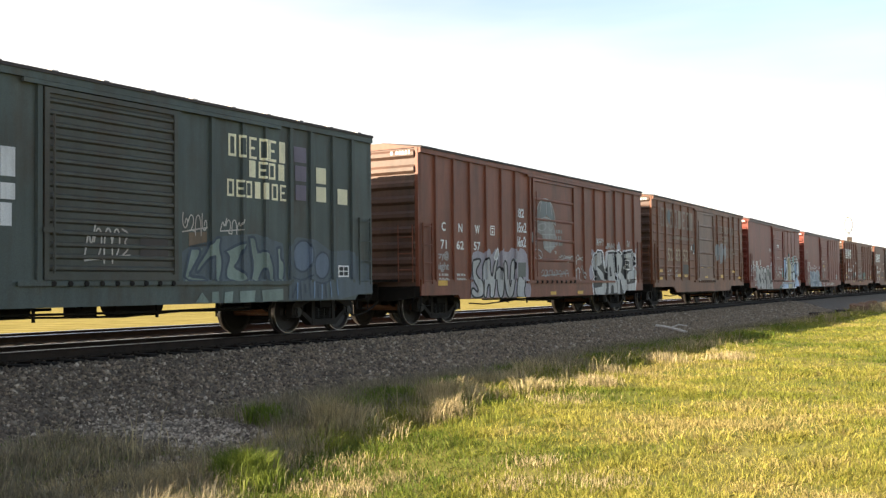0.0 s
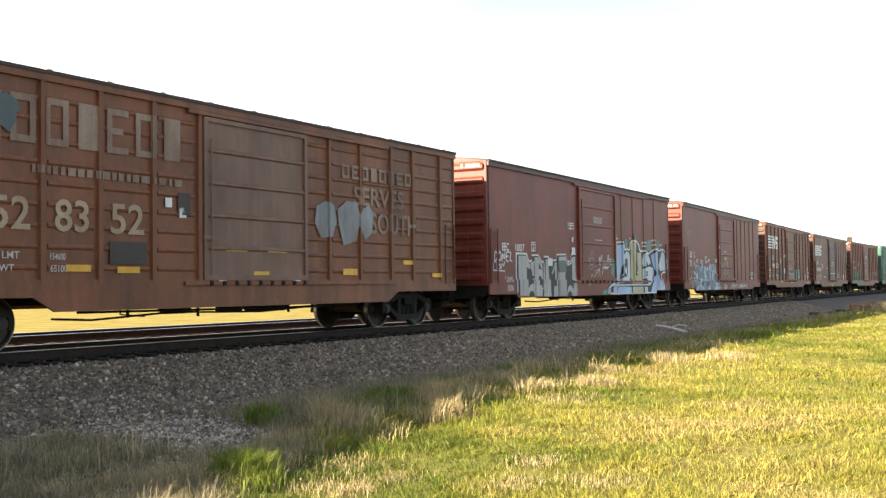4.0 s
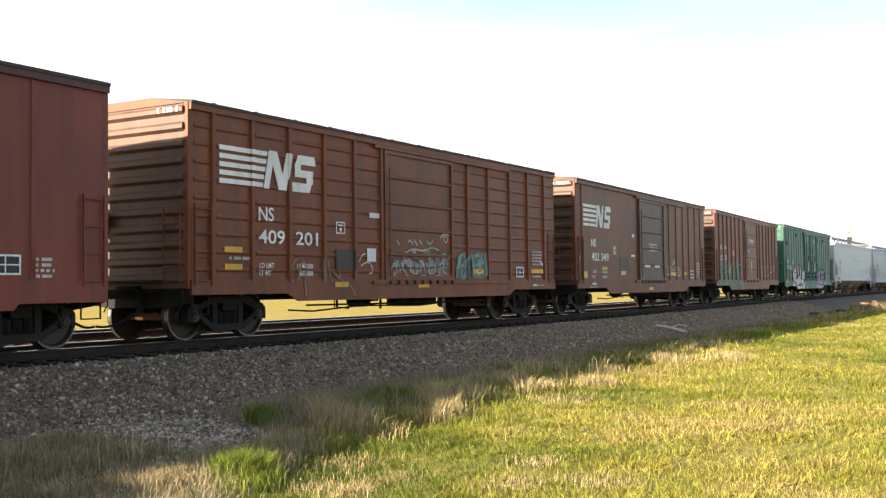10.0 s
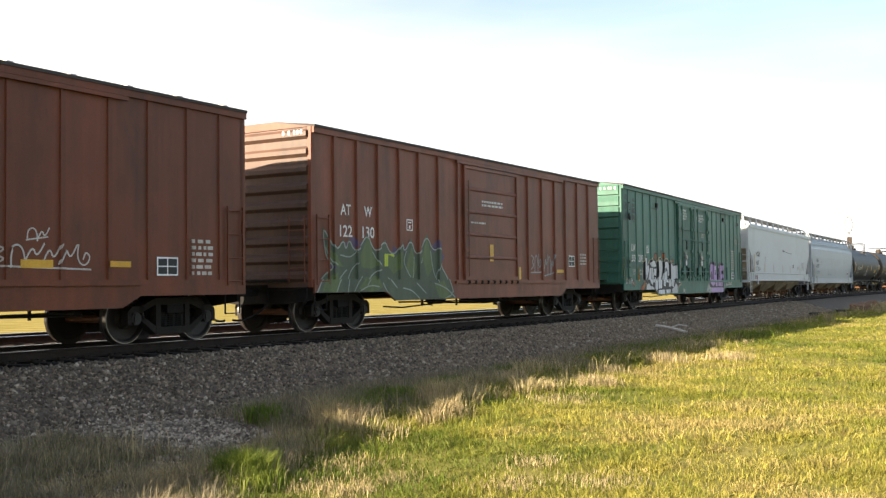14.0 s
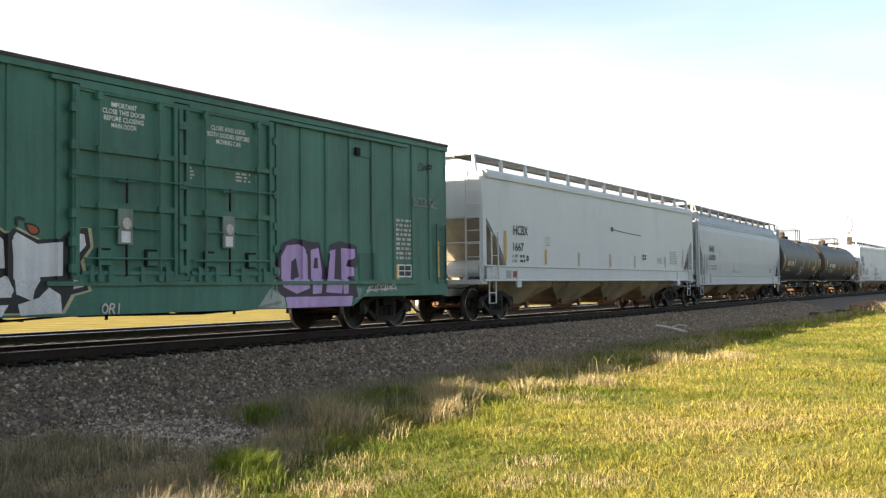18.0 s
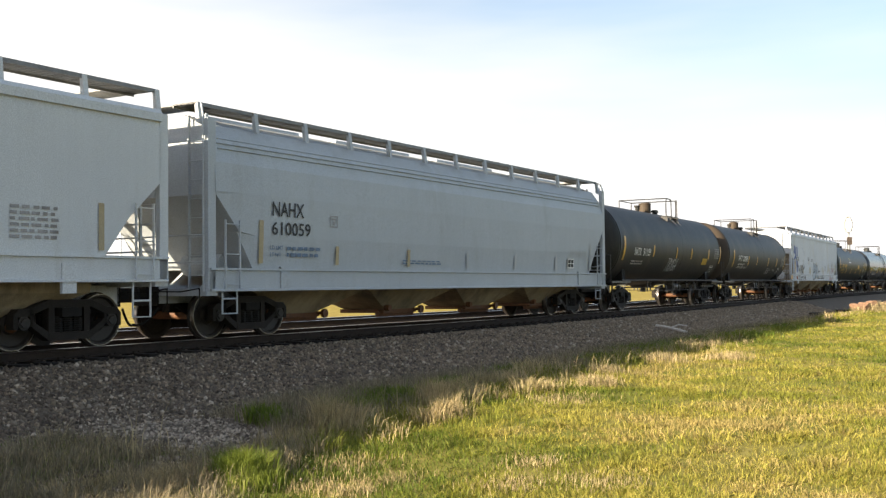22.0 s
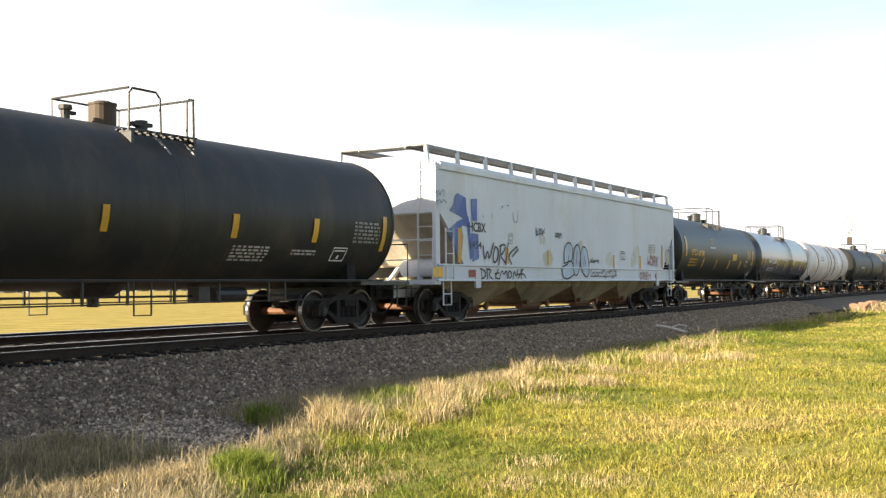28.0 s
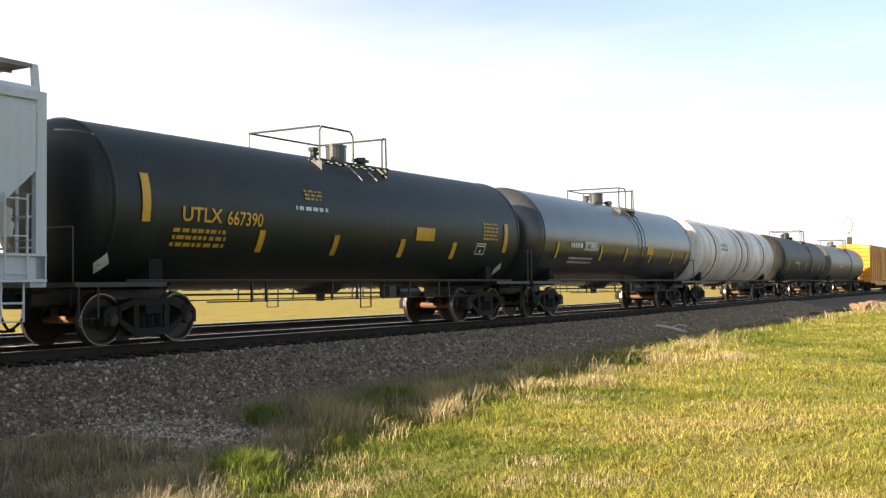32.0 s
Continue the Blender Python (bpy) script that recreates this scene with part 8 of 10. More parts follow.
letter(C4, P, "ink", "chalk", 0.005, 0.06, "black ground of tall letters with white rim", [(1.95, 2.45), (2.65, 2.5), (2.74, 2.42), (2.76, 2.17), (3.02, 2.27), (3.33, 2.18), (3.33, 2.55), (4.08, 2.59), (4.32, 2.38), (4.35, 2.22), (4.68, 2.2), (5.07, 2.25), (5.35, 2.1), (5.62, 2.22), (6.41, 2.37), (6.63, 2.24), (7.04, 2.37), (7.44, 2.22), (7.78, 1.46), (6.69, 1.42), (7.14, 0.89), (7.11, 0.71), (5.51, 0.64), (3.3, 0.62), (0.9, 0.65), (0.95, 0.85), (1.63, 1.01), (1.94, 1.22)])
shape(C4, P, "sky_blue", 0.011, "tall painted letter", [(1.98, 2.37), (2.6, 2.4), (2.57, 1.84), (2.23, 1.22), (2.12, 0.99), (1.68, 1.01), (1.96, 1.24)])
shape(C4, P, "sky_blue", 0.011, "tall painted letter", [(5.66, 2.06), (6.44, 2.29), (6.45, 1.76), (6.21, 1.44), (5.74, 1.01), (5.46, 0.67), (6.04, 0.68), (6.53, 0.97), (6.46, 1.41), (5.93, 1.65), (5.76, 1.82)])
shape(C4, P, "sky_blue", 0.011, "tall painted letter", [(6.58, 1.37), (6.73, 1.18), (6.9, 1.02), (7.17, 0.75), (6.1, 0.73), (6.36, 1.11)])
shape(C4, P, "sky_blue", 0.011, "tall painted letter", [(1.5, 0.91), (3.3, 0.88), (3.3, 0.64), (1.43, 0.66)])
shape(C4, P, "ice", 0.011, "tall painted letter", [(2.77, 2.08), (2.95, 2.17), (3.17, 2.14), (3.31, 2.0), (3.33, 1.17), (2.94, 1.06), (2.28, 1.02), (2.38, 1.22), (2.65, 1.65), (2.67, 1.98)])
shape(C4, P, "ice", 0.011, "tall painted letter", [(4.68, 1.95), (4.85, 2.13), (5.18, 2.17), (5.45, 1.98), (5.6, 1.78), (5.35, 1.69), (5.13, 1.86), (5.03, 1.7), (4.76, 1.62), (4.64, 1.74)])
shape(C4, P, "ice", 0.011, "tall painted letter", [(4.66, 1.55), (5.43, 1.64), (5.86, 1.6), (5.95, 1.39), (5.69, 1.12), (5.35, 0.92), (5.12, 1.02), (5.16, 1.2), (4.64, 1.17)])
shape(C4, P, "ice", 0.011, "tall painted letter", [(6.52, 1.7), (7.02, 2.29), (7.32, 2.1), (7.46, 1.52), (6.71, 1.48)])
shape(C4, P, "ice", 0.011, "tall painted letter", [(0.9, 0.84), (1.18, 0.86), (1.21, 0.67), (0.93, 0.65)])
shape(C4, P, "ice", 0.011, "tall painted letter", [(4.75, 0.88), (5.07, 0.88), (5.09, 0.65), (4.75, 0.63)])
shape(C4, P, "tan", 0.011, "tall painted letter", [(3.41, 2.5), (4.02, 2.53), (3.96, 1.88), (3.73, 1.37), (3.67, 1.01), (3.4, 1.0)])
shape(C4, P, "tan", 0.011, "tall painted letter", [(4.09, 2.14), (4.56, 2.16), (4.57, 1.01), (3.75, 1.0), (3.77, 1.19), (3.92, 1.29), (4.18, 1.32), (4.11, 1.68)])
shape(C4, P, "tan", 0.011, "tall painted letter", [(3.43, 0.89), (4.59, 0.88), (4.61, 0.64), (3.42, 0.63)])
shape(C4, P, "ink", 0.015, "black gap in graffiti letters", [(2.8, 1.86), (2.91, 1.94), (3.05, 1.85), (3.05, 1.36), (2.94, 1.24), (2.65, 1.22), (2.74, 1.6)])
shape(C4, P, "ice", 0.018, "small pale shape inside a letter", [(2.75, 1.41), (2.85, 1.62), (2.97, 1.51), (2.94, 1.31)])
shape(C4, P, "ice", 0.018, "small pale shape inside a letter", [(4.04, 1.37), (4.12, 1.54), (4.19, 1.35)])
strokes(C4, P, "ink", 0.018, 0.04, "black lines through graffiti", [(0.96, 0.67), (0.98, 0.81), (1.07, 0.87), (1.13, 0.65)], [(1.38, 0.68), (1.38, 0.9)], [(1.84, 0.67), (1.82, 0.81), (1.96, 0.89)], [(3.36, 1.02), (3.35, 0.63)], [(4.65, 0.97), (4.7, 0.63)], [(2.51, 1.69), (2.65, 1.46), (2.37, 1.17)], [(3.31, 1.17), (2.94, 1.03), (2.26, 0.96)], [(6.63, 1.23), (6.87, 1.06)])
strokes(C4, P, "ice", 0.02, 0.05, "pale line along the sill", [(1.21, 0.96), (2.09, 0.95), (3.31, 0.96), (5.29, 0.95)])
strokes(C4, P, "chalk", 0.004, 0.035, "white scribbles above graffiti", [(4.63, 2.47), (4.69, 2.58), (4.77, 2.48), (4.84, 2.58), (4.92, 2.47), (5.01, 2.58), (5.11, 2.5), (5.2, 2.58)], [(4.68, 2.4), (4.92, 2.39), (5.14, 2.41)], [(5.71, 2.55), (5.76, 2.69), (5.9, 2.6), (5.99, 2.72), (6.08, 2.6), (6.22, 2.73), (6.32, 2.62)], [(5.76, 2.45), (5.99, 2.51), (6.17, 2.44), (6.27, 2.55)], [(6.7, 2.52), (6.8, 2.44), (6.9, 2.56), (6.99, 2.47)], [(1.95, 2.75), (1.97, 2.58), (2.1, 2.58)], [(3.33, 2.6), (3.32, 2.67), (3.4, 2.63)])
strokes(C4, P, "dull_white", 0.006, 0.03, "white sprayed line and star", [(-0.81, 0.94), (-0.58, 1.04), (-0.23, 1.23), (0.2, 1.49)], [(0.21, 1.52), (0.14, 1.25)], [(0.21, 1.52), (0.29, 1.23)], [(-0.0, 1.43), (0.29, 1.55)], [(-0.36, 1.26), (-0.37, 1.22), (-0.42, 1.2), (-0.47, 1.21), (-0.5, 1.24), (-0.5, 1.28), (-0.47, 1.31), (-0.42, 1.32), (-0.37, 1.3), (-0.36, 1.26)])
strokes(C4, P, "worn_silver", 0.006, 0.025, "grey sprayed loops", [(-0.3, 2.01), (-0.32, 1.95), (-0.4, 1.91), (-0.48, 1.92), (-0.53, 1.97), (-0.53, 2.03), (-0.47, 2.08), (-0.39, 2.09), (-0.32, 2.06), (-0.3, 2.01)], [(-0.25, 1.76), (-0.3, 1.68), (-0.43, 1.64), (-0.58, 1.65), (-0.67, 1.7), (-0.67, 1.78), (-0.58, 1.85), (-0.43, 1.87), (-0.3, 1.83), (-0.25, 1.76)], [(-0.36, 1.56), (-0.4, 1.51), (-0.5, 1.49), (-0.6, 1.49), (-0.67, 1.53), (-0.67, 1.58), (-0.6, 1.62), (-0.5, 1.63), (-0.4, 1.61), (-0.36, 1.56)], [(-0.76, 1.93), (-0.71, 1.66), (-0.66, 1.92), (-0.58, 1.66)], [(-0.55, 1.89), (-0.28, 1.67)], [(-0.22, 1.88), (-0.31, 1.57)], [(-0.28, 1.57), (-0.09, 1.59)], [(-0.23, 1.48), (-0.03, 1.42), (-0.23, 1.34), (-0.24, 1.48)])
strokes(C4, P, "chalk", 0.006, 0.035, "white hand-sprayed letters", [(0.32, 1.85), (0.3, 1.81), (0.26, 1.79), (0.21, 1.8), (0.18, 1.82), (0.18, 1.86), (0.21, 1.89), (0.26, 1.89), (0.3, 1.88), (0.32, 1.85)], [(0.24, 1.77), (0.21, 1.64)], [(0.34, 1.63), (0.4, 1.99), (0.48, 1.94), (0.45, 1.78)], [(0.54, 1.64), (0.56, 1.78), (0.66, 1.64), (0.68, 1.78)], [(0.74, 1.64), (0.77, 1.76), (0.85, 1.77), (0.88, 1.66)], [(0.94, 1.66), (1.01, 2.02), (1.1, 1.97), (1.0, 1.66), (1.13, 1.77)], [(1.16, 1.84), (1.31, 1.86), (1.15, 1.65), (1.32, 1.68)], [(0.52, 1.56), (0.69, 1.59), (0.87, 1.56), (1.06, 1.59)], [(0.47, 1.32), (0.53, 1.52)], [(0.63, 1.51), (0.75, 1.56), (0.87, 1.5), (1.0, 1.56)])
test_box(C4, P, (4.88, 5.26, 1.25, 1.5), 0.016)
scrawl(C4, P, "DONEZ", (-7.55, -6.4, 1.66, 1.92), "chalk", 0.045)
tag(C4, P, (-7.6, -6.9, 1.35, 1.66), "chalk", 46, 0.03, 3)
scrawl(C4, P, "LAMB", (-6.90, -6.40, 1.08, 1.23), "dull_white", 0.028)
scrawl(C4, P, "ZOO6", (-6.84, -6.42, 0.82, 0.99), "dull_white", 0.028)
words(C4, P, "CLOSE AND LOCK DOOR", (-0.3, 0.52, 3.16, 3.25), "white_mark")
words(C4, P, "BEFORE MOVING CAR", (-0.26, 0.48, 3.04, 3.13), "white_mark")
bars(C4, P, (-0.1, 0.5, 2.45, 2.5), "white_mark", 1, 51)
class_box(C4, P, (-5.11, -4.82, 1.98, 2.25))
class_box(C4, P, (-2.35, -1.9, 2.75, 2.95))
plates(C4, P, "chalk", (-2.12, -1.84, 1.97, 2.17), (-2.1, -1.98, 2.35, 2.5), (-3.98, -3.64, 1.56, 1.79), lift=0.024, name="notice", label="white paper notice")

# --- red car with pale blue piece
P = box_profile(C5)
words(C5, P, "EE", (-6.65, -6.35, 2.1, 2.36), "white_mark")
words(C5, P, "C", (-6.02, -5.85, 2.1, 2.36), "white_mark")
words(C5, P, "72", (-6.7, -6.35, 1.72, 1.98), "white_mark")
words(C5, P, "6", (-6.02, -5.85, 1.72, 1.98), "white_mark")
letter(C5, P, "dusty_blue", "slate_dark", 0.003, 0.025, "pale blue graffiti letters", [(-5.97, 1.63), (-5.81, 1.72), (-5.61, 1.81), (-5.44, 1.77), (-5.01, 1.72), (-4.89, 1.65), (-4.77, 1.79), (-4.56, 1.84), (-4.5, 1.73), (-4.37, 1.69), (-4.25, 1.8), (-4.02, 1.74), (-3.83, 1.7), (-3.73, 1.77), (-3.56, 1.71), (-3.46, 1.59), (-3.39, 1.76), (-3.26, 1.92), (-3.12, 1.86), (-3.08, 1.77), (-2.87, 1.89), (-2.65, 1.83), (-2.51, 1.73), (-2.36, 1.86), (-2.1, 1.79), (-2.02, 1.47), (-1.87, 1.45), (-1.8, 1.04), (-1.6, 0.89), (-1.2, 0.81), (-1.16, 0.69), (-1.92, 0.68), (-4.41, 0.69), (-5.36, 0.68), (-5.97, 0.7), (-5.97, 0.89), (-6.13, 0.91), (-5.94, 1.06), (-5.86, 1.27), (-5.78, 1.44), (-5.81, 1.57)])
shape(C5, P, "slate_blue", 0.008, "blue patch in graffiti", [(-5.78, 1.63), (-5.61, 1.76), (-5.42, 1.71), (-5.36, 1.49), (-5.59, 1.42), (-5.76, 1.48)])
shape(C5, P, "slate_blue", 0.008, "blue patch in graffiti", [(-5.94, 0.93), (-5.59, 0.97), (-5.8, 0.82), (-5.92, 0.8)])
shape(C5, P, "slate_blue", 0.008, "blue patch in graffiti", [(-5.19, 1.43), (-4.83, 1.52), (-4.74, 1.37), (-4.89, 1.2), (-5.13, 1.19)])
shape(C5, P, "slate_blue", 0.008, "blue patch in graffiti", [(-4.65, 1.64), (-4.4, 1.68), (-4.38, 1.32), (-4.47, 1.1), (-4.65, 1.28)])
shape(C5, P, "slate_blue", 0.008, "blue patch in graffiti", [(-3.83, 1.54), (-3.54, 1.58), (-3.55, 1.19), (-3.77, 1.19), (-3.9, 1.37)])
shape(C5, P, "slate_blue", 0.008, "blue patch in graffiti", [(-4.34, 1.1), (-3.83, 1.07), (-3.83, 0.69), (-4.35, 0.69)])
shape(C5, P, "slate_blue", 0.008, "blue patch in graffiti", [(-3.12, 1.29), (-2.87, 1.29), (-2.84, 0.91), (-3.16, 0.88)])
shape(C5, P, "slate_blue", 0.008, "blue patch in graffiti", [(-3.0, 1.76), (-2.8, 1.87), (-2.57, 1.77), (-2.6, 1.58), (-2.87, 1.56)])
shape(C5, P, "slate_blue", 0.008, "blue patch in graffiti", [(-3.3, 0.86), (-2.88, 0.83), (-2.73, 0.69), (-3.23, 0.69)])
shape(C5, P, "slate_dark", 0.01, "dark patch in graffiti", [(-5.69, 1.15), (-5.42, 1.12), (-5.42, 1.09), (-5.67, 1.09)])
shape(C5, P, "slate_dark", 0.01, "dark patch in graffiti", [(-4.89, 1.04), (-4.59, 1.09), (-4.5, 0.96), (-4.65, 0.86), (-4.88, 0.88)])
shape(C5, P, "slate_dark", 0.01, "dark patch in graffiti", [(-4.06, 1.04), (-3.67, 1.09), (-3.58, 0.92), (-3.77, 0.85), (-4.03, 0.89)])
shape(C5, P, "slate_dark", 0.01, "dark patch in graffiti", [(-3.15, 1.5), (-2.94, 1.5), (-2.96, 1.34), (-3.08, 1.36)])
shape(C5, P, "slate_dark", 0.01, "dark patch in graffiti", [(-5.38, 1.73), (-5.29, 1.7), (-5.23, 0.7), (-5.36, 0.7)])
shape(C5, P, "slate_dark", 0.01, "dark patch in graffiti", [(-2.66, 0.95), (-2.37, 0.93), (-2.52, 0.8)])
shape(C5, P, "ice", 0.012, "pale patch in graffiti", [(-5.75, 1.41), (-5.42, 1.44), (-5.41, 1.19), (-5.65, 1.17), (-5.72, 1.29)])
shape(C5, P, "ice", 0.012, "pale patch in graffiti", [(-5.8, 0.78), (-5.64, 0.9), (-5.43, 0.9), (-5.42, 0.74), (-5.61, 0.69), (-5.93, 0.7)])
shape(C5, P, "ice", 0.012, "pale patch in graffiti", [(-4.85, 1.72), (-4.74, 1.8), (-4.57, 1.82), (-4.55, 1.71), (-4.71, 1.68)])
shape(C5, P, "ice", 0.012, "pale patch in graffiti", [(-5.12, 1.19), (-4.76, 1.2), (-4.89, 1.05), (-5.13, 1.08)])
shape(C5, P, "ice", 0.012, "pale patch in graffiti", [(-4.25, 1.26), (-4.14, 1.41), (-4.08, 1.47), (-3.99, 1.31), (-3.76, 1.3), (-4.03, 1.21)])
shape(C5, P, "ice", 0.012, "pale patch in graffiti", [(-3.88, 1.66), (-3.7, 1.75), (-3.56, 1.67), (-3.59, 1.57), (-3.82, 1.57)])
shape(C5, P, "ice", 0.012, "pale patch in graffiti", [(-3.75, 0.85), (-3.55, 0.9), (-3.31, 0.69), (-3.75, 0.69)])
shape(C5, P, "ice", 0.012, "pale patch in graffiti", [(-3.41, 1.7), (-3.26, 1.89), (-3.1, 1.83), (-3.17, 1.67), (-3.38, 1.63)])
shape(C5, P, "ice", 0.012, "pale patch in graffiti", [(-3.31, 1.56), (-3.17, 1.49), (-3.13, 1.2), (-3.29, 1.1)])
shape(C5, P, "ice", 0.012, "pale patch in graffiti", [(-2.87, 1.47), (-2.6, 1.43), (-2.73, 1.05), (-2.86, 1.14)])
shape(C5, P, "ice", 0.012, "pale patch in graffiti", [(-2.58, 0.69), (-2.43, 0.89), (-2.12, 0.88), (-1.82, 0.73), (-1.93, 0.69)])
shape(C5, P, "ice", 0.012, "pale patch in graffiti", [(-2.35, 1.01), (-1.93, 1.01), (-2.01, 0.9), (-2.31, 0.9)])
shape(C5, P, "ice", 0.012, "pale patch in graffiti", [(-4.77, 0.83), (-4.65, 0.85), (-4.68, 0.71), (-4.81, 0.71)])
shape(C5, P, "ice", 0.012, "pale patch in graffiti", [(-5.19, 0.84), (-5.04, 0.9), (-5.01, 0.72), (-5.16, 0.7)])
shape(C5, P, "bubble_blue", 0.011, "light blue patch in graffiti", [(-4.35, 1.59), (-4.15, 1.73), (-4.0, 1.62), (-4.04, 1.34), (-4.15, 1.41), (-4.33, 1.35)])
shape(C5, P, "bubble_blue", 0.011, "light blue patch in graffiti", [(-4.15, 1.19), (-3.77, 1.18), (-3.53, 1.12), (-3.77, 1.1), (-4.09, 1.1)])
shape(C5, P, "bubble_blue", 0.011, "light blue patch in graffiti", [(-5.42, 1.06), (-4.92, 1.05), (-4.92, 0.85), (-5.19, 0.86)])
shape(C5, P, "olive_grey", 0.02, "grey square painted over graffiti", [(-2.45, 1.44), (-1.91, 1.43), (-1.9, 1.04), (-2.46, 1.04)])
shape(C5, P, "pale_green", 0.004, "pale green sprayed block", [(-6.62, 1.02), (-6.29, 1.03), (-6.27, 0.78), (-6.62, 0.77)])
shape(C5, P, "pale_green", 0.004, "pale green sprayed block", [(-2.47, 1.8), (-2.17, 1.86), (-2.08, 1.6), (-2.35, 1.48)])
shape(C5, P, "pale_green", 0.004, "pale green sprayed block", [(-1.56, 0.84), (-1.32, 0.86), (-1.19, 0.7), (-1.53, 0.69)])
strokes(C5, P, "ink", 0.016, 0.035, "dark lines between graffiti letters", [(-5.35, 1.75), (-5.32, 0.7)], [(-4.39, 1.6), (-4.38, 1.05)], [(-3.53, 1.52), (-3.51, 0.94)], [(-2.56, 1.43), (-2.57, 1.0)], [(-4.77, 1.5), (-4.65, 1.3)], [(-5.19, 1.01), (-4.92, 0.96)])
strokes(C5, P, "chalk", 0.018, 0.03, "white outlines on graffiti", [(-5.78, 1.7), (-5.61, 1.8), (-5.42, 1.75)], [(-5.27, 1.71), (-5.01, 1.69), (-4.94, 1.6), (-4.74, 1.58)], [(-4.83, 1.72), (-4.77, 1.54), (-4.74, 1.32), (-4.79, 1.22)], [(-3.12, 1.72), (-2.8, 1.91), (-2.51, 1.76), (-2.58, 1.56), (-2.98, 1.53)], [(-5.07, 1.05), (-4.74, 1.2), (-4.53, 1.1)], [(-4.37, 1.55), (-4.34, 1.35), (-4.15, 1.28)], [(-3.39, 1.62), (-3.15, 1.67), (-3.08, 1.53)], [(-5.42, 0.88), (-5.19, 0.84), (-5.13, 0.7)], [(-4.34, 1.69), (-4.15, 1.78), (-3.99, 1.65)], [(-2.51, 1.73), (-2.36, 1.46), (-2.1, 1.52)])
strokes(C5, P, "chalk", 0.006, 0.04, "white sprayed arrows", [(-5.67, 1.89), (-5.64, 1.95), (-5.4, 1.96), (-5.43, 1.84)], [(-5.57, 2.01), (-5.27, 2.04), (-5.29, 1.98)], [(-4.95, 1.99), (-4.65, 2.0), (-4.69, 1.9), (-4.77, 1.88)], [(-4.92, 1.98), (-4.8, 1.86)], [(-4.64, 2.0), (-4.47, 1.99), (-4.51, 1.83)], [(-3.66, 1.92), (-3.59, 2.03), (-3.55, 1.92)], [(-3.49, 2.07), (-3.29, 2.08)], [(-3.51, 1.99), (-3.29, 2.01)], [(-6.1, 1.49), (-5.83, 1.48), (-5.83, 1.41), (-6.07, 1.41)], [(-5.97, 1.39), (-5.82, 1.38), (-5.83, 1.3)], [(-6.16, 1.22), (-5.82, 1.21)], [(-6.13, 1.07), (-5.81, 1.1)], [(-1.85, 1.42), (-1.84, 1.04)], [(-1.75, 1.39), (-1.64, 1.39), (-1.66, 1.27)], [(-1.72, 1.09), (-1.51, 1.08), (-1.54, 0.98)])
strokes(C5, P, "tan", 0.008, 0.035, "tan sprayed outlines", [(-6.65, 1.22), (-6.3, 1.22), (-6.33, 1.07), (-6.59, 1.07), (-6.65, 1.22)], [(-6.82, 0.96), (-6.81, 1.22), (-6.72, 1.17), (-6.73, 1.0)], [(-6.26, 1.06), (-6.21, 1.18), (-6.18, 0.98)], [(-6.62, 1.01), (-6.28, 1.02), (-6.26, 0.79)])
strokes(C5, P, "worn_silver", 0.006, 0.028, "grey scribbles on the door", [(-0.13, 1.76), (-0.21, 1.65), (-0.39, 1.6), (-0.58, 1.64), (-0.65, 1.75), (-0.57, 1.87), (-0.39, 1.92), (-0.2, 1.88), (-0.13, 1.76)], [(-0.03, 1.5), (-0.13, 1.41), (-0.35, 1.38), (-0.57, 1.41), (-0.66, 1.49), (-0.57, 1.57), (-0.35, 1.61), (-0.13, 1.58), (-0.03, 1.5)], [(-1.11, 1.74), (-0.78, 1.88), (-0.68, 1.67)], [(-0.9, 2.04), (-0.82, 1.82)], [(-0.26, 2.09), (-0.35, 1.88)], [(-1.32, 1.56), (-1.03, 1.61), (-1.1, 1.48)], [(-1.11, 1.4), (-0.85, 1.3), (-0.95, 1.08)], [(-0.7, 1.51), (-0.16, 1.4), (-0.63, 1.29)], [(0.0, 1.5), (0.45, 1.36), (0.51, 1.11)], [(-0.04, 1.69), (0.18, 1.31)], [(0.32, 1.69), (0.38, 1.25)])
strokes(C5, P, "chalk", 0.008, 0.03, "white scribbles on the door", [(0.17, 1.92), (0.14, 1.87), (0.06, 1.85), (-0.02, 1.87), (-0.05, 1.91), (-0.01, 1.96), (0.06, 1.98), (0.14, 1.97), (0.17, 1.92)], [(-0.68, 1.12), (-0.61, 1.22), (-0.51, 1.12), (-0.4, 1.22), (-0.27, 1.1), (-0.14, 1.21), (-0.0, 1.1), (0.13, 1.21), (0.29, 1.09), (0.51, 1.2)], [(-0.8, 0.91), (-0.1, 0.9), (-0.03, 0.74), (-0.81, 0.73), (-0.8, 0.91)], [(-0.66, 0.77), (-0.45, 0.86), (-0.23, 0.77)])
strokes(C5, P, "ink", 0.01, 0.03, "dark lines in door scribbles", [(-0.99, 1.67), (-0.69, 1.59), (-0.74, 1.35)], [(-0.56, 1.83), (-0.22, 1.71), (-0.52, 1.57)], [(-0.09, 1.58), (0.09, 1.33), (-0.05, 1.2)], [(-0.63, 1.38), (-0.22, 1.33)])
words(C5, P, "LD LMT", (-6.59, -6.36, 1.43, 1.49), "white_mark")
words(C5, P, "LT WT", (-6.59, -6.4, 1.28, 1.34), "white_mark")
tag(C5, P, (-6.99, -6.31, 2.95, 3.3), "faded_white", 54, 0.03, 4)
tag(C5, P, (-6.95, -6.35, 2.55, 2.9), "faded_white", 55, 0.03, 4)
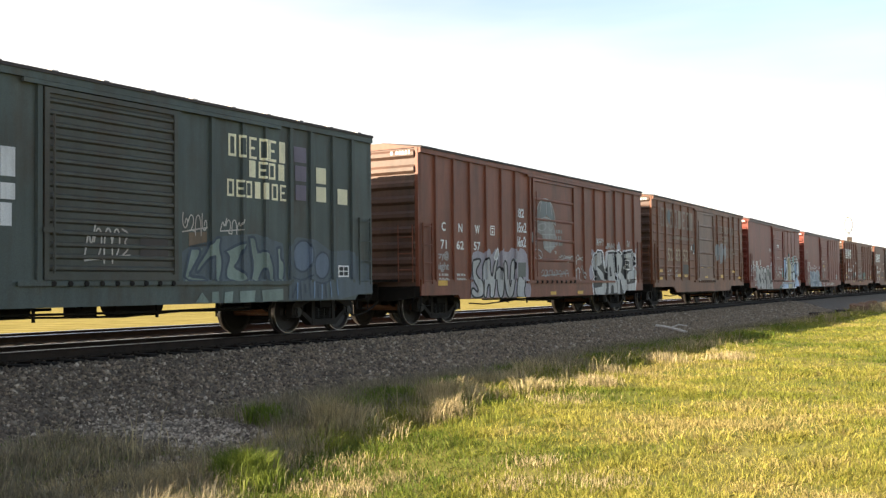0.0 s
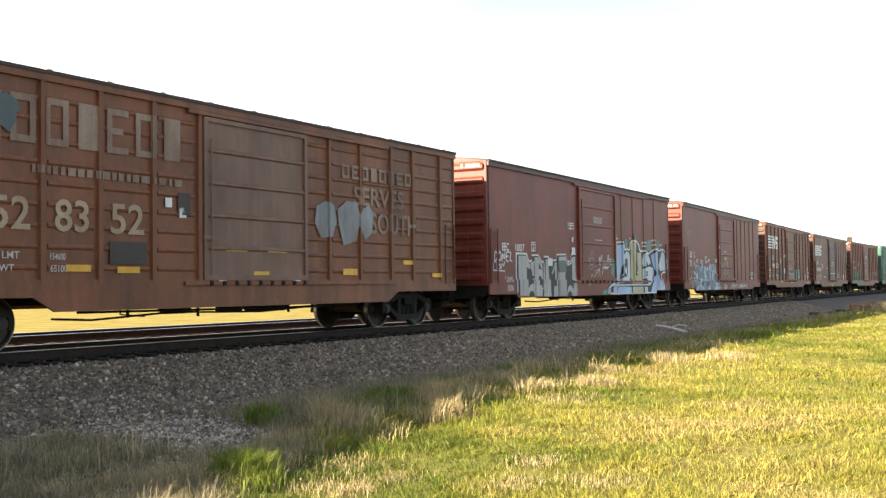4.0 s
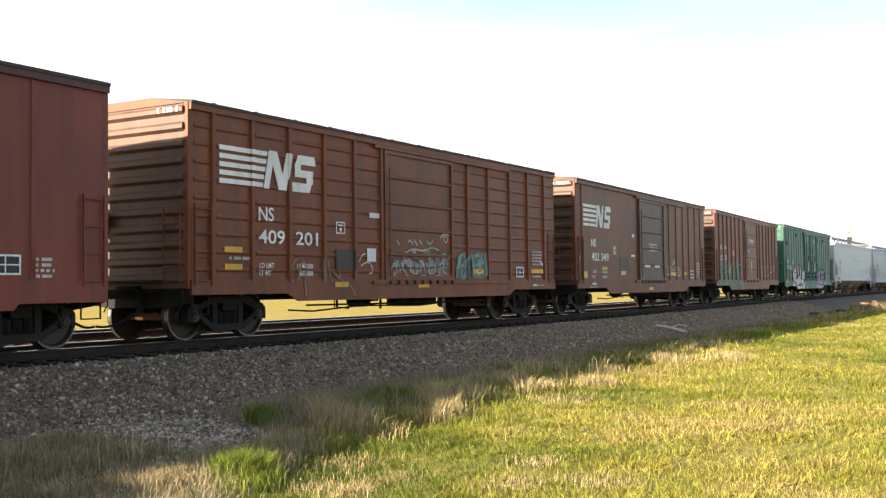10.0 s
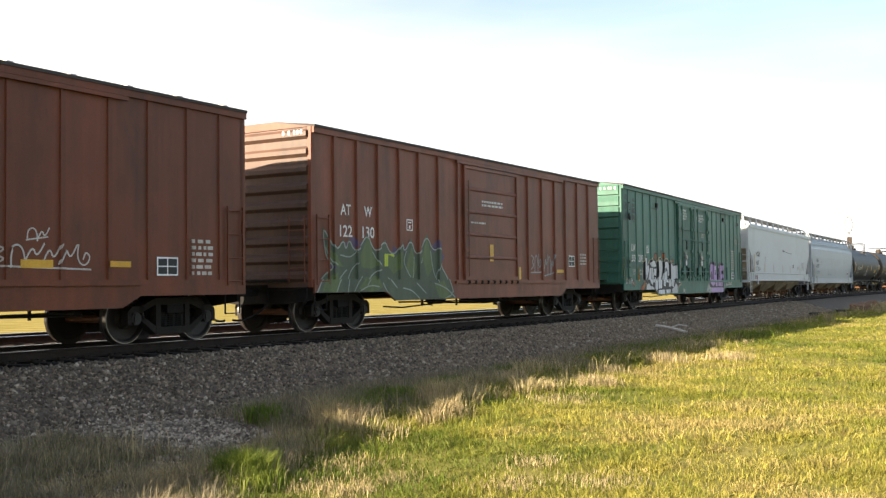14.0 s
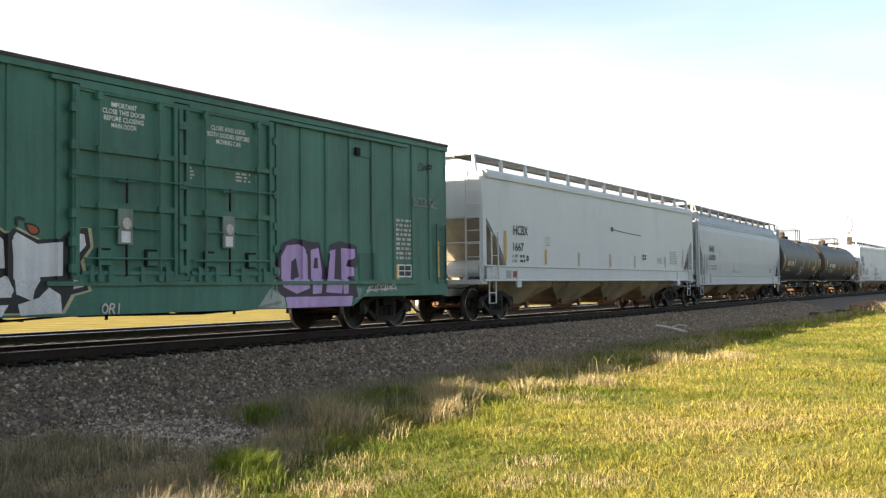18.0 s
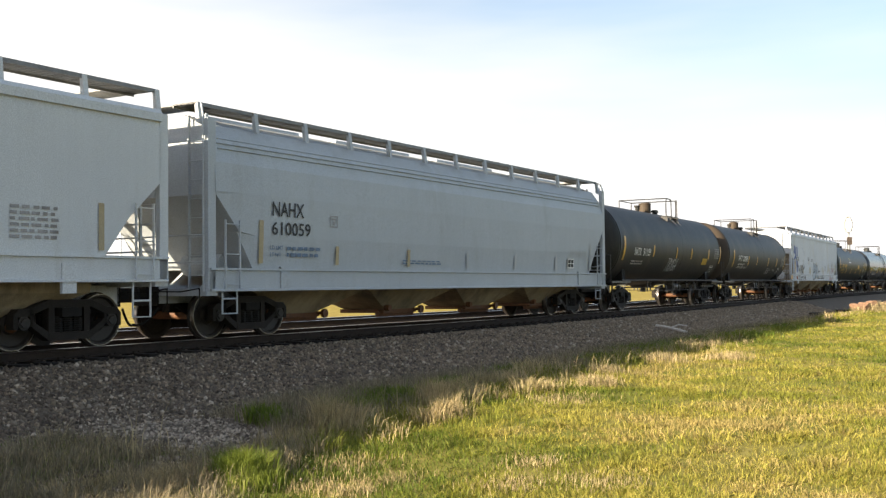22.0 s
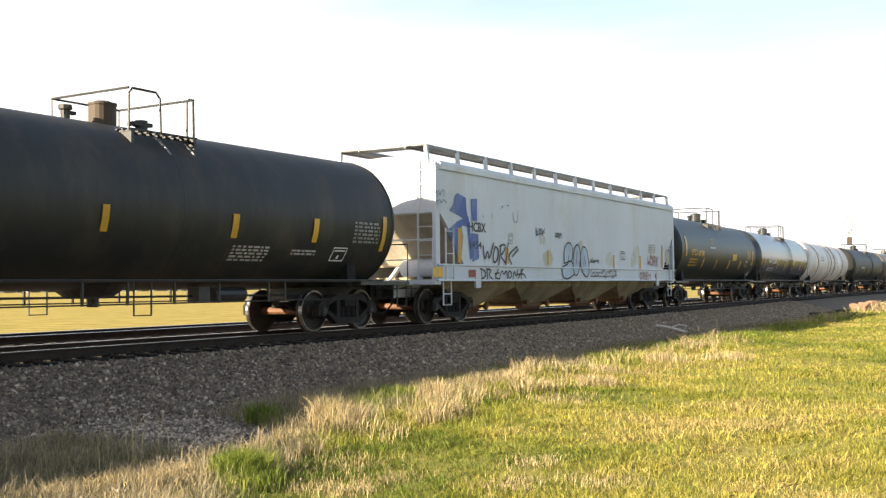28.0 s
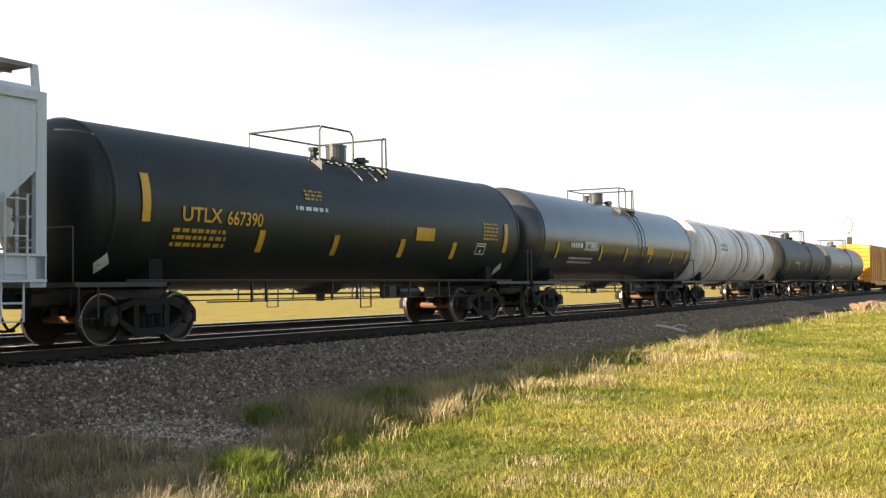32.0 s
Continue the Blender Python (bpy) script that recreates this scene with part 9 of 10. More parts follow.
tag(C5, P, (0.6, 2.2, 0.72, 0.95), "dull_white", 59, 0.035, 5)
tag(C5, P, (2.4, 4.4, 0.72, 0.95), "dull_white", 60, 0.035, 8)
test_box(C5, P, (5.52, 6.07, 1.21, 1.52))
class_box(C5, P, (-4.08, -3.8, 1.9, 2.2))
plates(C5, P, "chalk", (-1.6, -1.25, 2.62, 2.74), (-2.2, -1.95, 1.95, 2.12), name="notice", label="white paper notice")
bars(C5, P, (-0.6, 0.0, 2.46, 2.52), "white_mark", 1, 62)
plates(C5, P, "amber", (-0.5, 0.0, 2.08, 2.22), name="sticker", label="yellow sticker")
bars(C5, P, (6.3, 6.7, 1.15, 1.5), "dull_white", 4, 63)

# --- brown ribbed car with emblem
P = box_profile(C6)
emblem(C6, P, (-6.96, -4.05, 2.95, 3.72))
words(C6, P, "NS", (-5.86, -5.4, 2.3, 2.58), "white_mark")
words(C6, P, "409", (-5.86, -5.06, 1.85, 2.13), "white_mark")
words(C6, P, "201", (-4.72, -3.98, 1.85, 2.13), "white_mark")
shape(C6, P, "worn_silver", 0.006, "worn silver spray on the door", [(-1.18, 1.44), (-1.02, 1.61), (-0.7, 1.53), (-0.78, 1.34)])
shape(C6, P, "worn_silver", 0.006, "worn silver spray on the door", [(-0.62, 1.51), (-0.28, 1.59), (0.06, 1.47), (-0.12, 1.25), (-0.45, 1.33)])
shape(C6, P, "worn_silver", 0.006, "worn silver spray on the door", [(0.23, 1.54), (0.59, 1.64), (0.77, 1.43), (0.41, 1.26)])
shape(C6, P, "worn_silver", 0.006, "worn silver spray on the door", [(0.86, 1.6), (1.26, 1.65), (1.2, 1.38)])
shape(C6, P, "worn_silver", 0.006, "worn silver spray on the door", [(-0.78, 1.17), (-0.62, 1.26), (-0.29, 1.21), (-0.32, 1.13)])
shape(C6, P, "worn_silver", 0.006, "worn silver spray on the door", [(-0.2, 1.2), (0.23, 1.27), (0.34, 1.14)])
shape(C6, P, "worn_silver", 0.006, "worn silver spray on the door", [(0.41, 1.2), (0.95, 1.27), (1.16, 1.14)])
blobs(C6, P, (-1.38, 1.5, 1.16, 2.0), ["patch", "worn_silver", "olive_grey"], 13, 66, (0.05, 0.16), 0.003)
strokes(C6, P, "dull_white", 0.012, 0.025, "white scribbles on the door", [(-1.3, 1.3), (-1.1, 1.62), (-1.0, 1.3)], [(-0.9, 1.3), (-0.8, 1.6), (-0.6, 1.58), (-0.85, 1.45), (-0.6, 1.28)], [(-0.4, 1.6), (-0.45, 1.3), (-0.15, 1.28)], [(0.0, 1.3), (0.1, 1.62), (0.25, 1.3)], [(0.45, 1.58), (0.4, 1.28), (0.7, 1.3), (0.72, 1.6)], [(0.9, 1.28), (0.95, 1.6), (1.2, 1.5), (0.95, 1.42), (1.25, 1.28)], [(1.1, 2.2), (1.2, 2.05), (1.35, 2.15), (1.22, 2.27), (1.1, 2.2)])
strokes(C6, P, "dull_white", 0.01, 0.035, "white scribbles on the door", [(-0.53, 2.03), (-0.45, 2.11), (-0.31, 1.99)], [(-0.24, 2.09), (-0.11, 1.97)], [(-0.02, 2.1), (0.1, 2.0)], [(0.33, 2.09), (0.45, 1.99), (0.6, 2.1)], [(-1.01, 2.06), (-0.9, 1.97)], [(-0.65, 1.77), (-0.36, 1.89), (0.06, 1.84), (0.32, 1.87), (0.59, 1.95), (0.89, 1.87)], [(0.96, 2.19), (1.19, 2.33), (1.36, 2.26)])
strokes(C6, P, "patch", 0.012, 0.05, "dark lines through silver spray", [(-1.25, 1.41), (-0.62, 1.42), (0.23, 1.4), (1.24, 1.49)], [(-0.91, 1.58), (-0.81, 1.31)], [(-0.28, 1.55), (-0.22, 1.24)], [(0.38, 1.59), (0.48, 1.29)], [(0.96, 1.61), (1.03, 1.34)])
for pts in ([(1.8, 1.18), (1.82, 1.7), (2.1, 1.85), (2.3, 1.68), (2.45, 1.78), (2.52, 1.3), (2.3, 1.15)], [(2.6, 1.2), (2.65, 1.8), (3.0, 1.9), (3.2, 1.72), (3.42, 1.86), (3.45, 1.25), (3.0, 1.15)]):
    shape(C6, P, "worn_teal", 0.003, "worn teal ground of graffiti", pts)
strokes(C6, P, "ink", 0.01, 0.03, "dark lines in teal graffiti", [(1.95, 1.22), (2.0, 1.6), (2.2, 1.7)], [(2.1, 1.3), (2.3, 1.45)], [(2.4, 1.25), (2.45, 1.65)], [(2.72, 1.25), (2.85, 1.7), (3.05, 1.72)], [(2.9, 1.35), (3.1, 1.4)], [(3.2, 1.25), (3.3, 1.7)])
strokes(C6, P, "pale_teal", 0.006, 0.075, "pale teal sprayed strokes", [(1.78, 1.2), (1.88, 1.69), (2.13, 1.82)], [(1.92, 1.75), (2.04, 1.25)], [(2.21, 1.84), (2.26, 1.23), (2.08, 1.18)], [(2.25, 1.55), (2.41, 1.76)], [(2.58, 1.83), (2.7, 1.26)], [(2.75, 1.76), (2.97, 1.84), (3.0, 1.46)], [(2.96, 1.26), (3.14, 1.84)], [(3.29, 1.85), (3.4, 1.26)], [(1.78, 1.44), (2.12, 1.52)], [(2.64, 1.5), (3.29, 1.62)])
strokes(C6, P, "faded_white", 0.006, 0.05, "ghost of old pale graffiti", [(-4.86, 1.1), (-4.81, 1.5), (-4.7, 1.55)], [(-4.64, 1.14), (-4.56, 1.51), (-4.35, 1.47), (-4.41, 1.19)], [(-3.81, 1.57), (-3.78, 1.09)], [(-3.63, 1.53), (-3.53, 1.09)], [(-3.44, 1.29), (-3.11, 1.09)], [(-3.24, 1.39), (-3.18, 1.04)], [(-2.91, 1.04), (-2.71, 0.81)], [(-4.47, 1.1), (-4.42, 0.82)])
strokes(C6, P, "dull_white", 0.008, 0.03, "white loops round a notice", [(-2.5, 1.55), (-2.4, 1.7), (-2.26, 1.73)], [(-2.43, 1.45), (-2.22, 1.55), (-2.03, 1.5), (-1.98, 1.3), (-2.12, 1.28)])
class_box(C6, P, (-3.34, -3.02, 2.14, 2.4))
plates(C6, P, "patch", (-3.35, -2.65, 1.36, 1.8), name="patch_plate", label="dark painted panel")
plates(C6, P, "chalk", (-2.2, -1.85, 1.55, 1.85), (-2.1, -1.7, 2.55, 2.66), name="notice", label="white paper notice")
plates(C6, P, "yellow_mark", (-6.83, -6.34, 1.66, 1.77), (-6.82, -6.34, 1.33, 1.44), (-3.44, -2.95, 0.98, 1.09), (-0.1, 0.4, 0.95, 1.05), (2.7, 3.2, 1.3, 1.42), (6.09, 6.88, 1.33, 1.45))
bars(C6, P, (-6.7, -6.1, 1.5, 1.6), "dull_white", 1, 67)
for w, b in (("LD LMT", (-5.84, -5.4, 1.37, 1.47)), ("LT WT", (-5.84, -5.5, 1.22, 1.32)), ("154800", (-4.68, -4.16, 1.37, 1.47)), ("65200", (-4.6, -4.16, 1.22, 1.32))):
    words(C6, P, w, b, "white_mark")
test_box(C6, P, (5.13, 5.58, 1.21, 1.5))
bars(C6, P, (6.16, 6.8, 1.55, 2.0), "dull_white", 5, 69)
bars(C6, P, (6.16, 6.72, 1.19, 1.28), "dull_white", 1, 70)
plates(C6, P, "chalk", (6.15, 6.4, 0.95, 1.0), name="sticker", label="white reflective sticker")
bars(C6, P, (6.5, 6.86, 0.95, 1.0), "dull_white", 1, 71)
strokes(C6, P, "chalk", 0.008, 0.04, "white scribble by the stencils", [(6.68, 1.62), (6.88, 1.6)], [(6.74, 1.66), (6.84, 1.55)])

# --- red-brown car with grey door
P = box_profile(C7)
emblem(C7, P, (-7.0, -4.4, 2.9, 3.66))
words(C7, P, "NS", (-6.33, -5.88, 2.24, 2.5), "white_mark")
words(C7, P, "402", (-6.31, -5.58, 1.77, 2.05), "white_mark")
words(C7, P, "349", (-5.43, -4.67, 1.77, 2.05), "white_mark")
plates(C7, P, "yellow_mark", (-7.17, -6.71, 1.2, 1.41), (-5.32, -4.84, 1.47, 1.58), (-3.44, -2.92, 1.31, 1.44), (2.6, 3.2, 1.32, 1.45), (-0.43, 0.09, 0.75, 0.86), (4.3, 4.8, 1.35, 1.45))
plates(C7, P, "white_mark", (-0.85, -0.2, 1.61, 1.72), (0.35, 0.96, 1.61, 1.72), (-2.2, -1.95, 2.7, 2.8), (-2.3, -1.9, 1.98, 2.05), name="sticker", label="white reflective sticker")
plates(C7, P, "patch", (-3.54, -2.7, 1.5, 1.93), (-2.6, -2.35, 1.45, 1.65), name="patch_plate", label="dark painted panel")
class_box(C7, P, (-4.2, -3.92, 2.03, 2.3))
tag(C7, P, (2.04, 3.94, 1.3, 1.7), "dull_white", 71, 0.03, 6)
tag(C7, P, (2.7, 3.1, 1.7, 1.95), "dull_white", 72, 0.025, 2)
test_box(C7, P, (5.39, 5.9, 1.21, 1.54))
for w, b in (("LD LMT", (-6.28, -5.85, 1.37, 1.47)), ("LT WT", (-6.28, -5.95, 1.19, 1.29)), ("154600", (-5.33, -4.82, 1.36, 1.45)), ("65400", (-5.3, -4.85, 1.19, 1.29))):
    words(C7, P, w, b, "white_mark")
bars(C7, P, (-6.6, -5.9, 0.86, 0.94), "dull_white", 1, 73)
plates(C7, P, "chalk", (-6.4, -6.0, 0.97, 1.04), name="sticker", label="white reflective sticker")
bars(C7, P, (-0.3, 0.7, 2.2, 2.55), "dull_white", 3, 75)
bars(C7, P, (6.2, 6.8, 1.2, 1.9), "dull_white", 6, 76)
tag(C7, P, (-7.6, -7.3, 1.6, 2.0), "dull_white", 77, 0.02, 2)

# --- red car with green spikes
P = box_profile(C8)
words(C8, P, "AT", (-6.75, -6.37, 2.56, 2.8), "white_mark")
words(C8, P, "W", (-5.86, -5.55, 2.56, 2.8), "white_mark")
words(C8, P, "122", (-6.78, -6.32, 2.08, 2.34), "white_mark")
words(C8, P, "130", (-5.93, -5.46, 2.08, 2.34), "white_mark")
blobs(C8, P, (-7.4, -1.6, 0.75, 2.2), ["violet_haze"], 30, 80, (0.2, 0.4), 0.003)
letter(C8, P, "leaf", "sage", 0.006, 0.035, "spiky green graffiti letters", [(-7.66, 0.81), (-7.51, 1.12), (-7.28, 1.28), (-6.97, 1.41), (-7.25, 1.57), (-7.34, 1.83), (-7.4, 2.28), (-7.16, 2.0), (-6.89, 1.74), (-6.65, 2.05), (-6.57, 1.75), (-6.45, 2.06), (-6.29, 1.8), (-6.09, 1.8), (-5.74, 2.2), (-5.55, 1.86), (-5.35, 1.78), (-5.04, 2.07), (-4.88, 1.79), (-4.61, 1.72), (-4.28, 2.07), (-4.22, 1.75), (-3.92, 2.15), (-3.74, 1.74), (-3.5, 1.82), (-3.2, 2.28), (-2.9, 1.81), (-2.53, 2.0), (-2.56, 1.49), (-2.2, 1.21), (-1.89, 0.61), (-4.55, 0.58)])
shape(C8, P, "olive", 0.01, "olive heart of a spiky letter", [(-7.28, 1.89), (-6.97, 1.68), (-6.65, 1.42), (-6.97, 1.43), (-7.22, 1.6)])
shape(C8, P, "olive", 0.01, "olive heart of a spiky letter", [(-6.02, 1.7), (-5.72, 2.11), (-5.5, 1.72), (-5.28, 1.48), (-5.64, 1.38), (-5.99, 1.42)])
shape(C8, P, "olive", 0.01, "olive heart of a spiky letter", [(-4.91, 1.73), (-4.61, 1.65), (-4.34, 1.85), (-4.31, 1.44), (-4.69, 1.27), (-4.92, 1.44)])
shape(C8, P, "olive", 0.01, "olive heart of a spiky letter", [(-7.5, 0.88), (-7.35, 1.13), (-6.91, 1.3), (-6.82, 1.09), (-6.98, 0.83)])
shape(C8, P, "olive", 0.01, "olive heart of a spiky letter", [(-6.16, 0.95), (-5.82, 1.2), (-5.38, 1.22), (-5.2, 0.97), (-5.65, 0.81)])
shape(C8, P, "olive", 0.01, "olive heart of a spiky letter", [(-4.15, 1.44), (-3.9, 1.94), (-3.67, 1.45), (-3.83, 1.14)])
shape(C8, P, "olive", 0.01, "olive heart of a spiky letter", [(-3.44, 1.7), (-3.18, 2.18), (-2.91, 1.46), (-3.17, 1.18)])
shape(C8, P, "olive", 0.01, "olive heart of a spiky letter", [(-2.91, 1.02), (-2.47, 1.13), (-2.12, 0.69), (-2.7, 0.67)])
strokes(C8, P, "sage", 0.014, 0.03, "pale outline of spiky graffiti", [(-7.31, 1.83), (-7.13, 1.57), (-6.89, 1.43)], [(-6.98, 0.85), (-6.82, 1.17), (-6.56, 1.35)], [(-6.56, 0.85), (-6.48, 1.29), (-6.16, 1.51)], [(-6.78, 1.68), (-6.41, 1.62), (-6.19, 1.76)], [(-6.33, 0.84), (-6.16, 1.11), (-5.96, 1.2)], [(-5.82, 1.01), (-5.55, 1.29), (-5.25, 1.37)], [(-6.08, 0.9), (-5.73, 1.02), (-5.36, 0.98)], [(-5.55, 1.77), (-5.25, 1.46)])
strokes(C8, P, "sage", 0.014, 0.03, "pale outline of spiky graffiti", [(-5.2, 1.06), (-4.92, 0.71)], [(-4.92, 1.18), (-4.62, 0.95)], [(-4.14, 1.81), (-4.29, 1.54), (-3.95, 1.2)], [(-3.79, 1.69), (-3.83, 1.2)], [(-3.43, 1.83), (-3.54, 1.55)], [(-3.03, 1.84), (-2.91, 1.31), (-2.7, 1.08)], [(-2.58, 1.53), (-2.8, 1.18)], [(-4.35, 0.94), (-3.96, 0.89), (-3.64, 0.69)], [(-3.75, 1.06), (-3.34, 0.81)], [(-2.91, 1.05), (-2.36, 0.94), (-1.93, 0.69)])
plates(C8, P, "lime", (-5.06, -4.65, 1.45, 1.74), name="sticker", label="bright lime green sticker")
class_box(C8, P, (-4.1, -3.83, 2.32, 2.59))
plates(C8, P, "yellow_mark", (0.02, 0.23, 1.64, 2.1), (1.75, 1.95, 1.15, 1.5), (4.3, 4.9, 1.35, 1.45))
bars(C8, P, (-0.4, 0.8, 3.1, 3.3), "white_mark", 2, 82)
bars(C8, P, (-1.0, -0.2, 2.62, 2.7), "white_mark", 1, 83)
tag(C8, P, (2.6, 3.3, 1.3, 1.9), "worn_silver", 84, 0.04, 3)
tag(C8, P, (3.5, 4.2, 1.2, 1.9), "worn_silver", 85, 0.04, 3)
test_box(C8, P, (5.3, 5.75, 1.55, 1.9))
bars(C8, P, (6.2, 6.7, 1.6, 2.0), "dull_white", 4, 86)

# --- green car with plug doors
P = box_profile(C9)
words(C9, P, "LW", (-8.31, -7.84, 2.18, 2.44), "white_mark")
words(C9, P, "50", (-8.28, -7.88, 1.8, 2.06), "white_mark")
words(C9, P, "200", (-7.51, -6.94, 1.8, 2.07), "white_mark")
for w, b in (("LD LMT", (-8.22, -7.87, 1.43, 1.52)), ("LT WT", (-8.22, -7.92, 1.31, 1.39)), ("208700", (-7.46, -7.02, 1.43, 1.52)), ("77300", (-7.4, -7.02, 1.31, 1.39))):
    words(C9, P, w, b, "dull_white")
plates(C9, P, "haze_green", (-8.32, -7.76, 1.58, 1.77), (-7.5, -6.95, 1.58, 1.74), name="patch_plate", label="darker green repaint patch")
plates(C9, P, "yellow_mark", (-7.65, -7.53, 1.1, 1.6), (-9.2, -9.08, 1.1, 1.95), (7.0, 7.12, 1.15, 1.5), (8.85, 8.95, 1.2, 2.1))
shape(C9, P, "tan", 0.003, "yellow outline round graffiti", [(-7.06, 1.09), (-7.09, 1.73), (-6.9, 1.86), (-6.7, 2.07), (-6.5, 1.95), (-6.47, 1.67), (-6.2, 1.88), (-5.7, 2.0), (-5.36, 1.82), (-5.06, 1.98), (-4.74, 2.06), (-4.4, 1.88), (-4.09, 1.98), (-3.76, 1.99), (-3.52, 1.84), (-3.35, 1.94), (-2.93, 1.76), (-2.5, 1.8), (-2.26, 1.98), (-1.99, 1.98), (-1.94, 1.67), (-2.14, 1.43), (-1.99, 0.95), (-2.33, 0.88), (-2.52, 0.6), (-5.68, 0.61), (-6.81, 0.68), (-6.77, 0.99)])
shape(C9, P, "ink", 0.006, "black ground of fat letters", [(-7.02, 1.1), (-7.04, 1.73), (-6.85, 1.85), (-6.65, 2.06), (-6.46, 1.94), (-6.42, 1.67), (-6.15, 1.87), (-5.65, 1.98), (-5.31, 1.8), (-5.02, 1.94), (-4.73, 2.02), (-4.44, 1.85), (-4.13, 1.95), (-3.82, 1.97), (-3.58, 1.83), (-3.42, 1.92), (-3.0, 1.76), (-2.57, 1.79), (-2.33, 1.97), (-2.06, 1.97), (-2.01, 1.67), (-2.21, 1.43), (-2.06, 0.97), (-2.4, 0.9), (-2.58, 0.63), (-5.65, 0.64), (-6.77, 0.7), (-6.73, 1.0)])
shape(C9, P, "chalk", 0.01, "fat white graffiti letter", [(-6.79, 1.42), (-6.81, 1.76), (-6.73, 1.97), (-6.53, 1.96), (-6.49, 1.67), (-6.28, 1.69), (-6.24, 1.5), (-6.43, 1.29), (-6.62, 1.1), (-6.58, 1.32)])
shape(C9, P, "chalk", 0.01, "fat white graffiti letter", [(-6.74, 0.74), (-6.68, 0.95), (-6.43, 1.02), (-6.24, 0.9), (-6.22, 0.7)])
shape(C9, P, "chalk", 0.01, "fat white graffiti letter", [(-6.15, 1.76), (-5.78, 1.91), (-5.49, 1.85), (-5.32, 1.65), (-5.98, 1.63)])
shape(C9, P, "chalk", 0.01, "fat white graffiti letter", [(-6.34, 1.19), (-6.15, 1.58), (-5.92, 1.61), (-5.94, 0.92), (-6.2, 1.03)])
shape(C9, P, "chalk", 0.01, "fat white graffiti letter", [(-5.65, 1.57), (-5.31, 1.58), (-5.38, 1.29), (-5.58, 1.31)])
shape(C9, P, "chalk", 0.01, "fat white graffiti letter", [(-5.92, 1.39), (-5.68, 1.45), (-5.65, 1.04), (-5.89, 1.04)])
shape(C9, P, "chalk", 0.01, "fat white graffiti letter", [(-5.6, 1.14), (-5.45, 1.25), (-5.3, 1.09), (-5.3, 0.79), (-5.49, 0.64), (-5.63, 0.84)])
shape(C9, P, "chalk", 0.01, "fat white graffiti letter", [(-6.23, 0.9), (-5.92, 0.88), (-5.72, 0.74), (-5.85, 0.69), (-6.2, 0.69)])
shape(C9, P, "chalk", 0.01, "fat white graffiti letter", [(-5.17, 1.86), (-4.81, 1.94), (-4.54, 1.85), (-4.51, 1.61), (-4.74, 1.09), (-4.78, 0.82), (-5.17, 0.79), (-5.24, 1.09), (-5.1, 1.4)])
shape(C9, P, "chalk", 0.01, "fat white graffiti letter", [(-4.33, 1.67), (-4.13, 1.84), (-3.82, 1.87), (-3.61, 1.74), (-3.58, 1.31), (-3.81, 1.3), (-3.84, 1.52), (-3.98, 1.63), (-4.17, 1.57), (-4.24, 1.09), (-4.29, 0.88), (-4.52, 0.9), (-4.55, 1.19), (-4.39, 1.41)])
shape(C9, P, "chalk", 0.01, "fat white graffiti letter", [(-4.17, 1.45), (-3.9, 1.5), (-3.87, 1.03), (-4.17, 1.04)])
shape(C9, P, "chalk", 0.01, "fat white graffiti letter", [(-3.81, 1.09), (-3.58, 1.2), (-3.46, 0.98), (-3.51, 0.87), (-3.81, 0.87)])
shape(C9, P, "chalk", 0.01, "fat white graffiti letter", [(-3.5, 1.73), (-3.38, 1.86), (-3.0, 1.69), (-2.53, 1.74), (-2.57, 1.2), (-2.95, 1.18), (-3.09, 0.98), (-3.13, 0.81), (-3.42, 0.92), (-3.45, 1.2)])
shape(C9, P, "chalk", 0.01, "fat white graffiti letter", [(-2.3, 1.89), (-2.14, 1.87), (-2.1, 1.69), (-2.29, 1.52), (-2.34, 1.66)])
shape(C9, P, "chalk", 0.01, "fat white graffiti letter", [(-2.36, 1.2), (-2.18, 1.22), (-2.15, 1.03), (-2.36, 0.99)])
shape(C9, P, "chalk", 0.01, "fat white graffiti letter", [(-3.01, 0.86), (-2.83, 1.02), (-2.61, 0.9), (-2.58, 0.62), (-3.34, 0.59), (-3.39, 0.76)])
shape(C9, P, "chalk", 0.01, "fat white graffiti letter", [(-5.24, 0.74), (-4.37, 0.75), (-4.44, 0.56), (-5.17, 0.6)])
shape(C9, P, "chalk", 0.01, "fat white graffiti letter", [(-4.22, 0.75), (-3.55, 0.76), (-3.67, 0.59), (-4.14, 0.6)])
letter(C9, P, "orange", "ink", 0.002, 0.03, "orange flame beside graffiti", [(-5.51, 2.13), (-5.3, 2.21), (-5.18, 1.97), (-5.35, 1.86), (-5.49, 1.95)])
letter(C9, P, "orange", "ink", 0.002, 0.03, "orange flame beside graffiti", [(-4.54, 2.17), (-4.33, 2.21), (-4.18, 2.01), (-4.42, 1.93)])
letter(C9, P, "orange", "ink", 0.002, 0.03, "orange flame beside graffiti", [(-8.35, 1.08), (-8.18, 1.12), (-8.12, 0.92), (-8.28, 0.87)])
letter(C9, P, "orange", "ink", 0.002, 0.03, "orange flame beside graffiti", [(-7.53, 1.35), (-7.39, 1.37), (-7.38, 1.11), (-7.51, 1.1)])
letter(C9, P, "orange", "ink", 0.002, 0.03, "orange flame beside graffiti", [(-7.43, 0.72), (-7.39, 0.89), (-7.1, 0.96), (-6.9, 1.15), (-6.85, 0.91), (-7.04, 0.71)])
letter(C9, P, "orange", "ink", 0.002, 0.03, "orange flame beside graffiti", [(-3.22, 2.0), (-3.01, 1.98), (-2.95, 1.85), (-3.15, 1.82)])
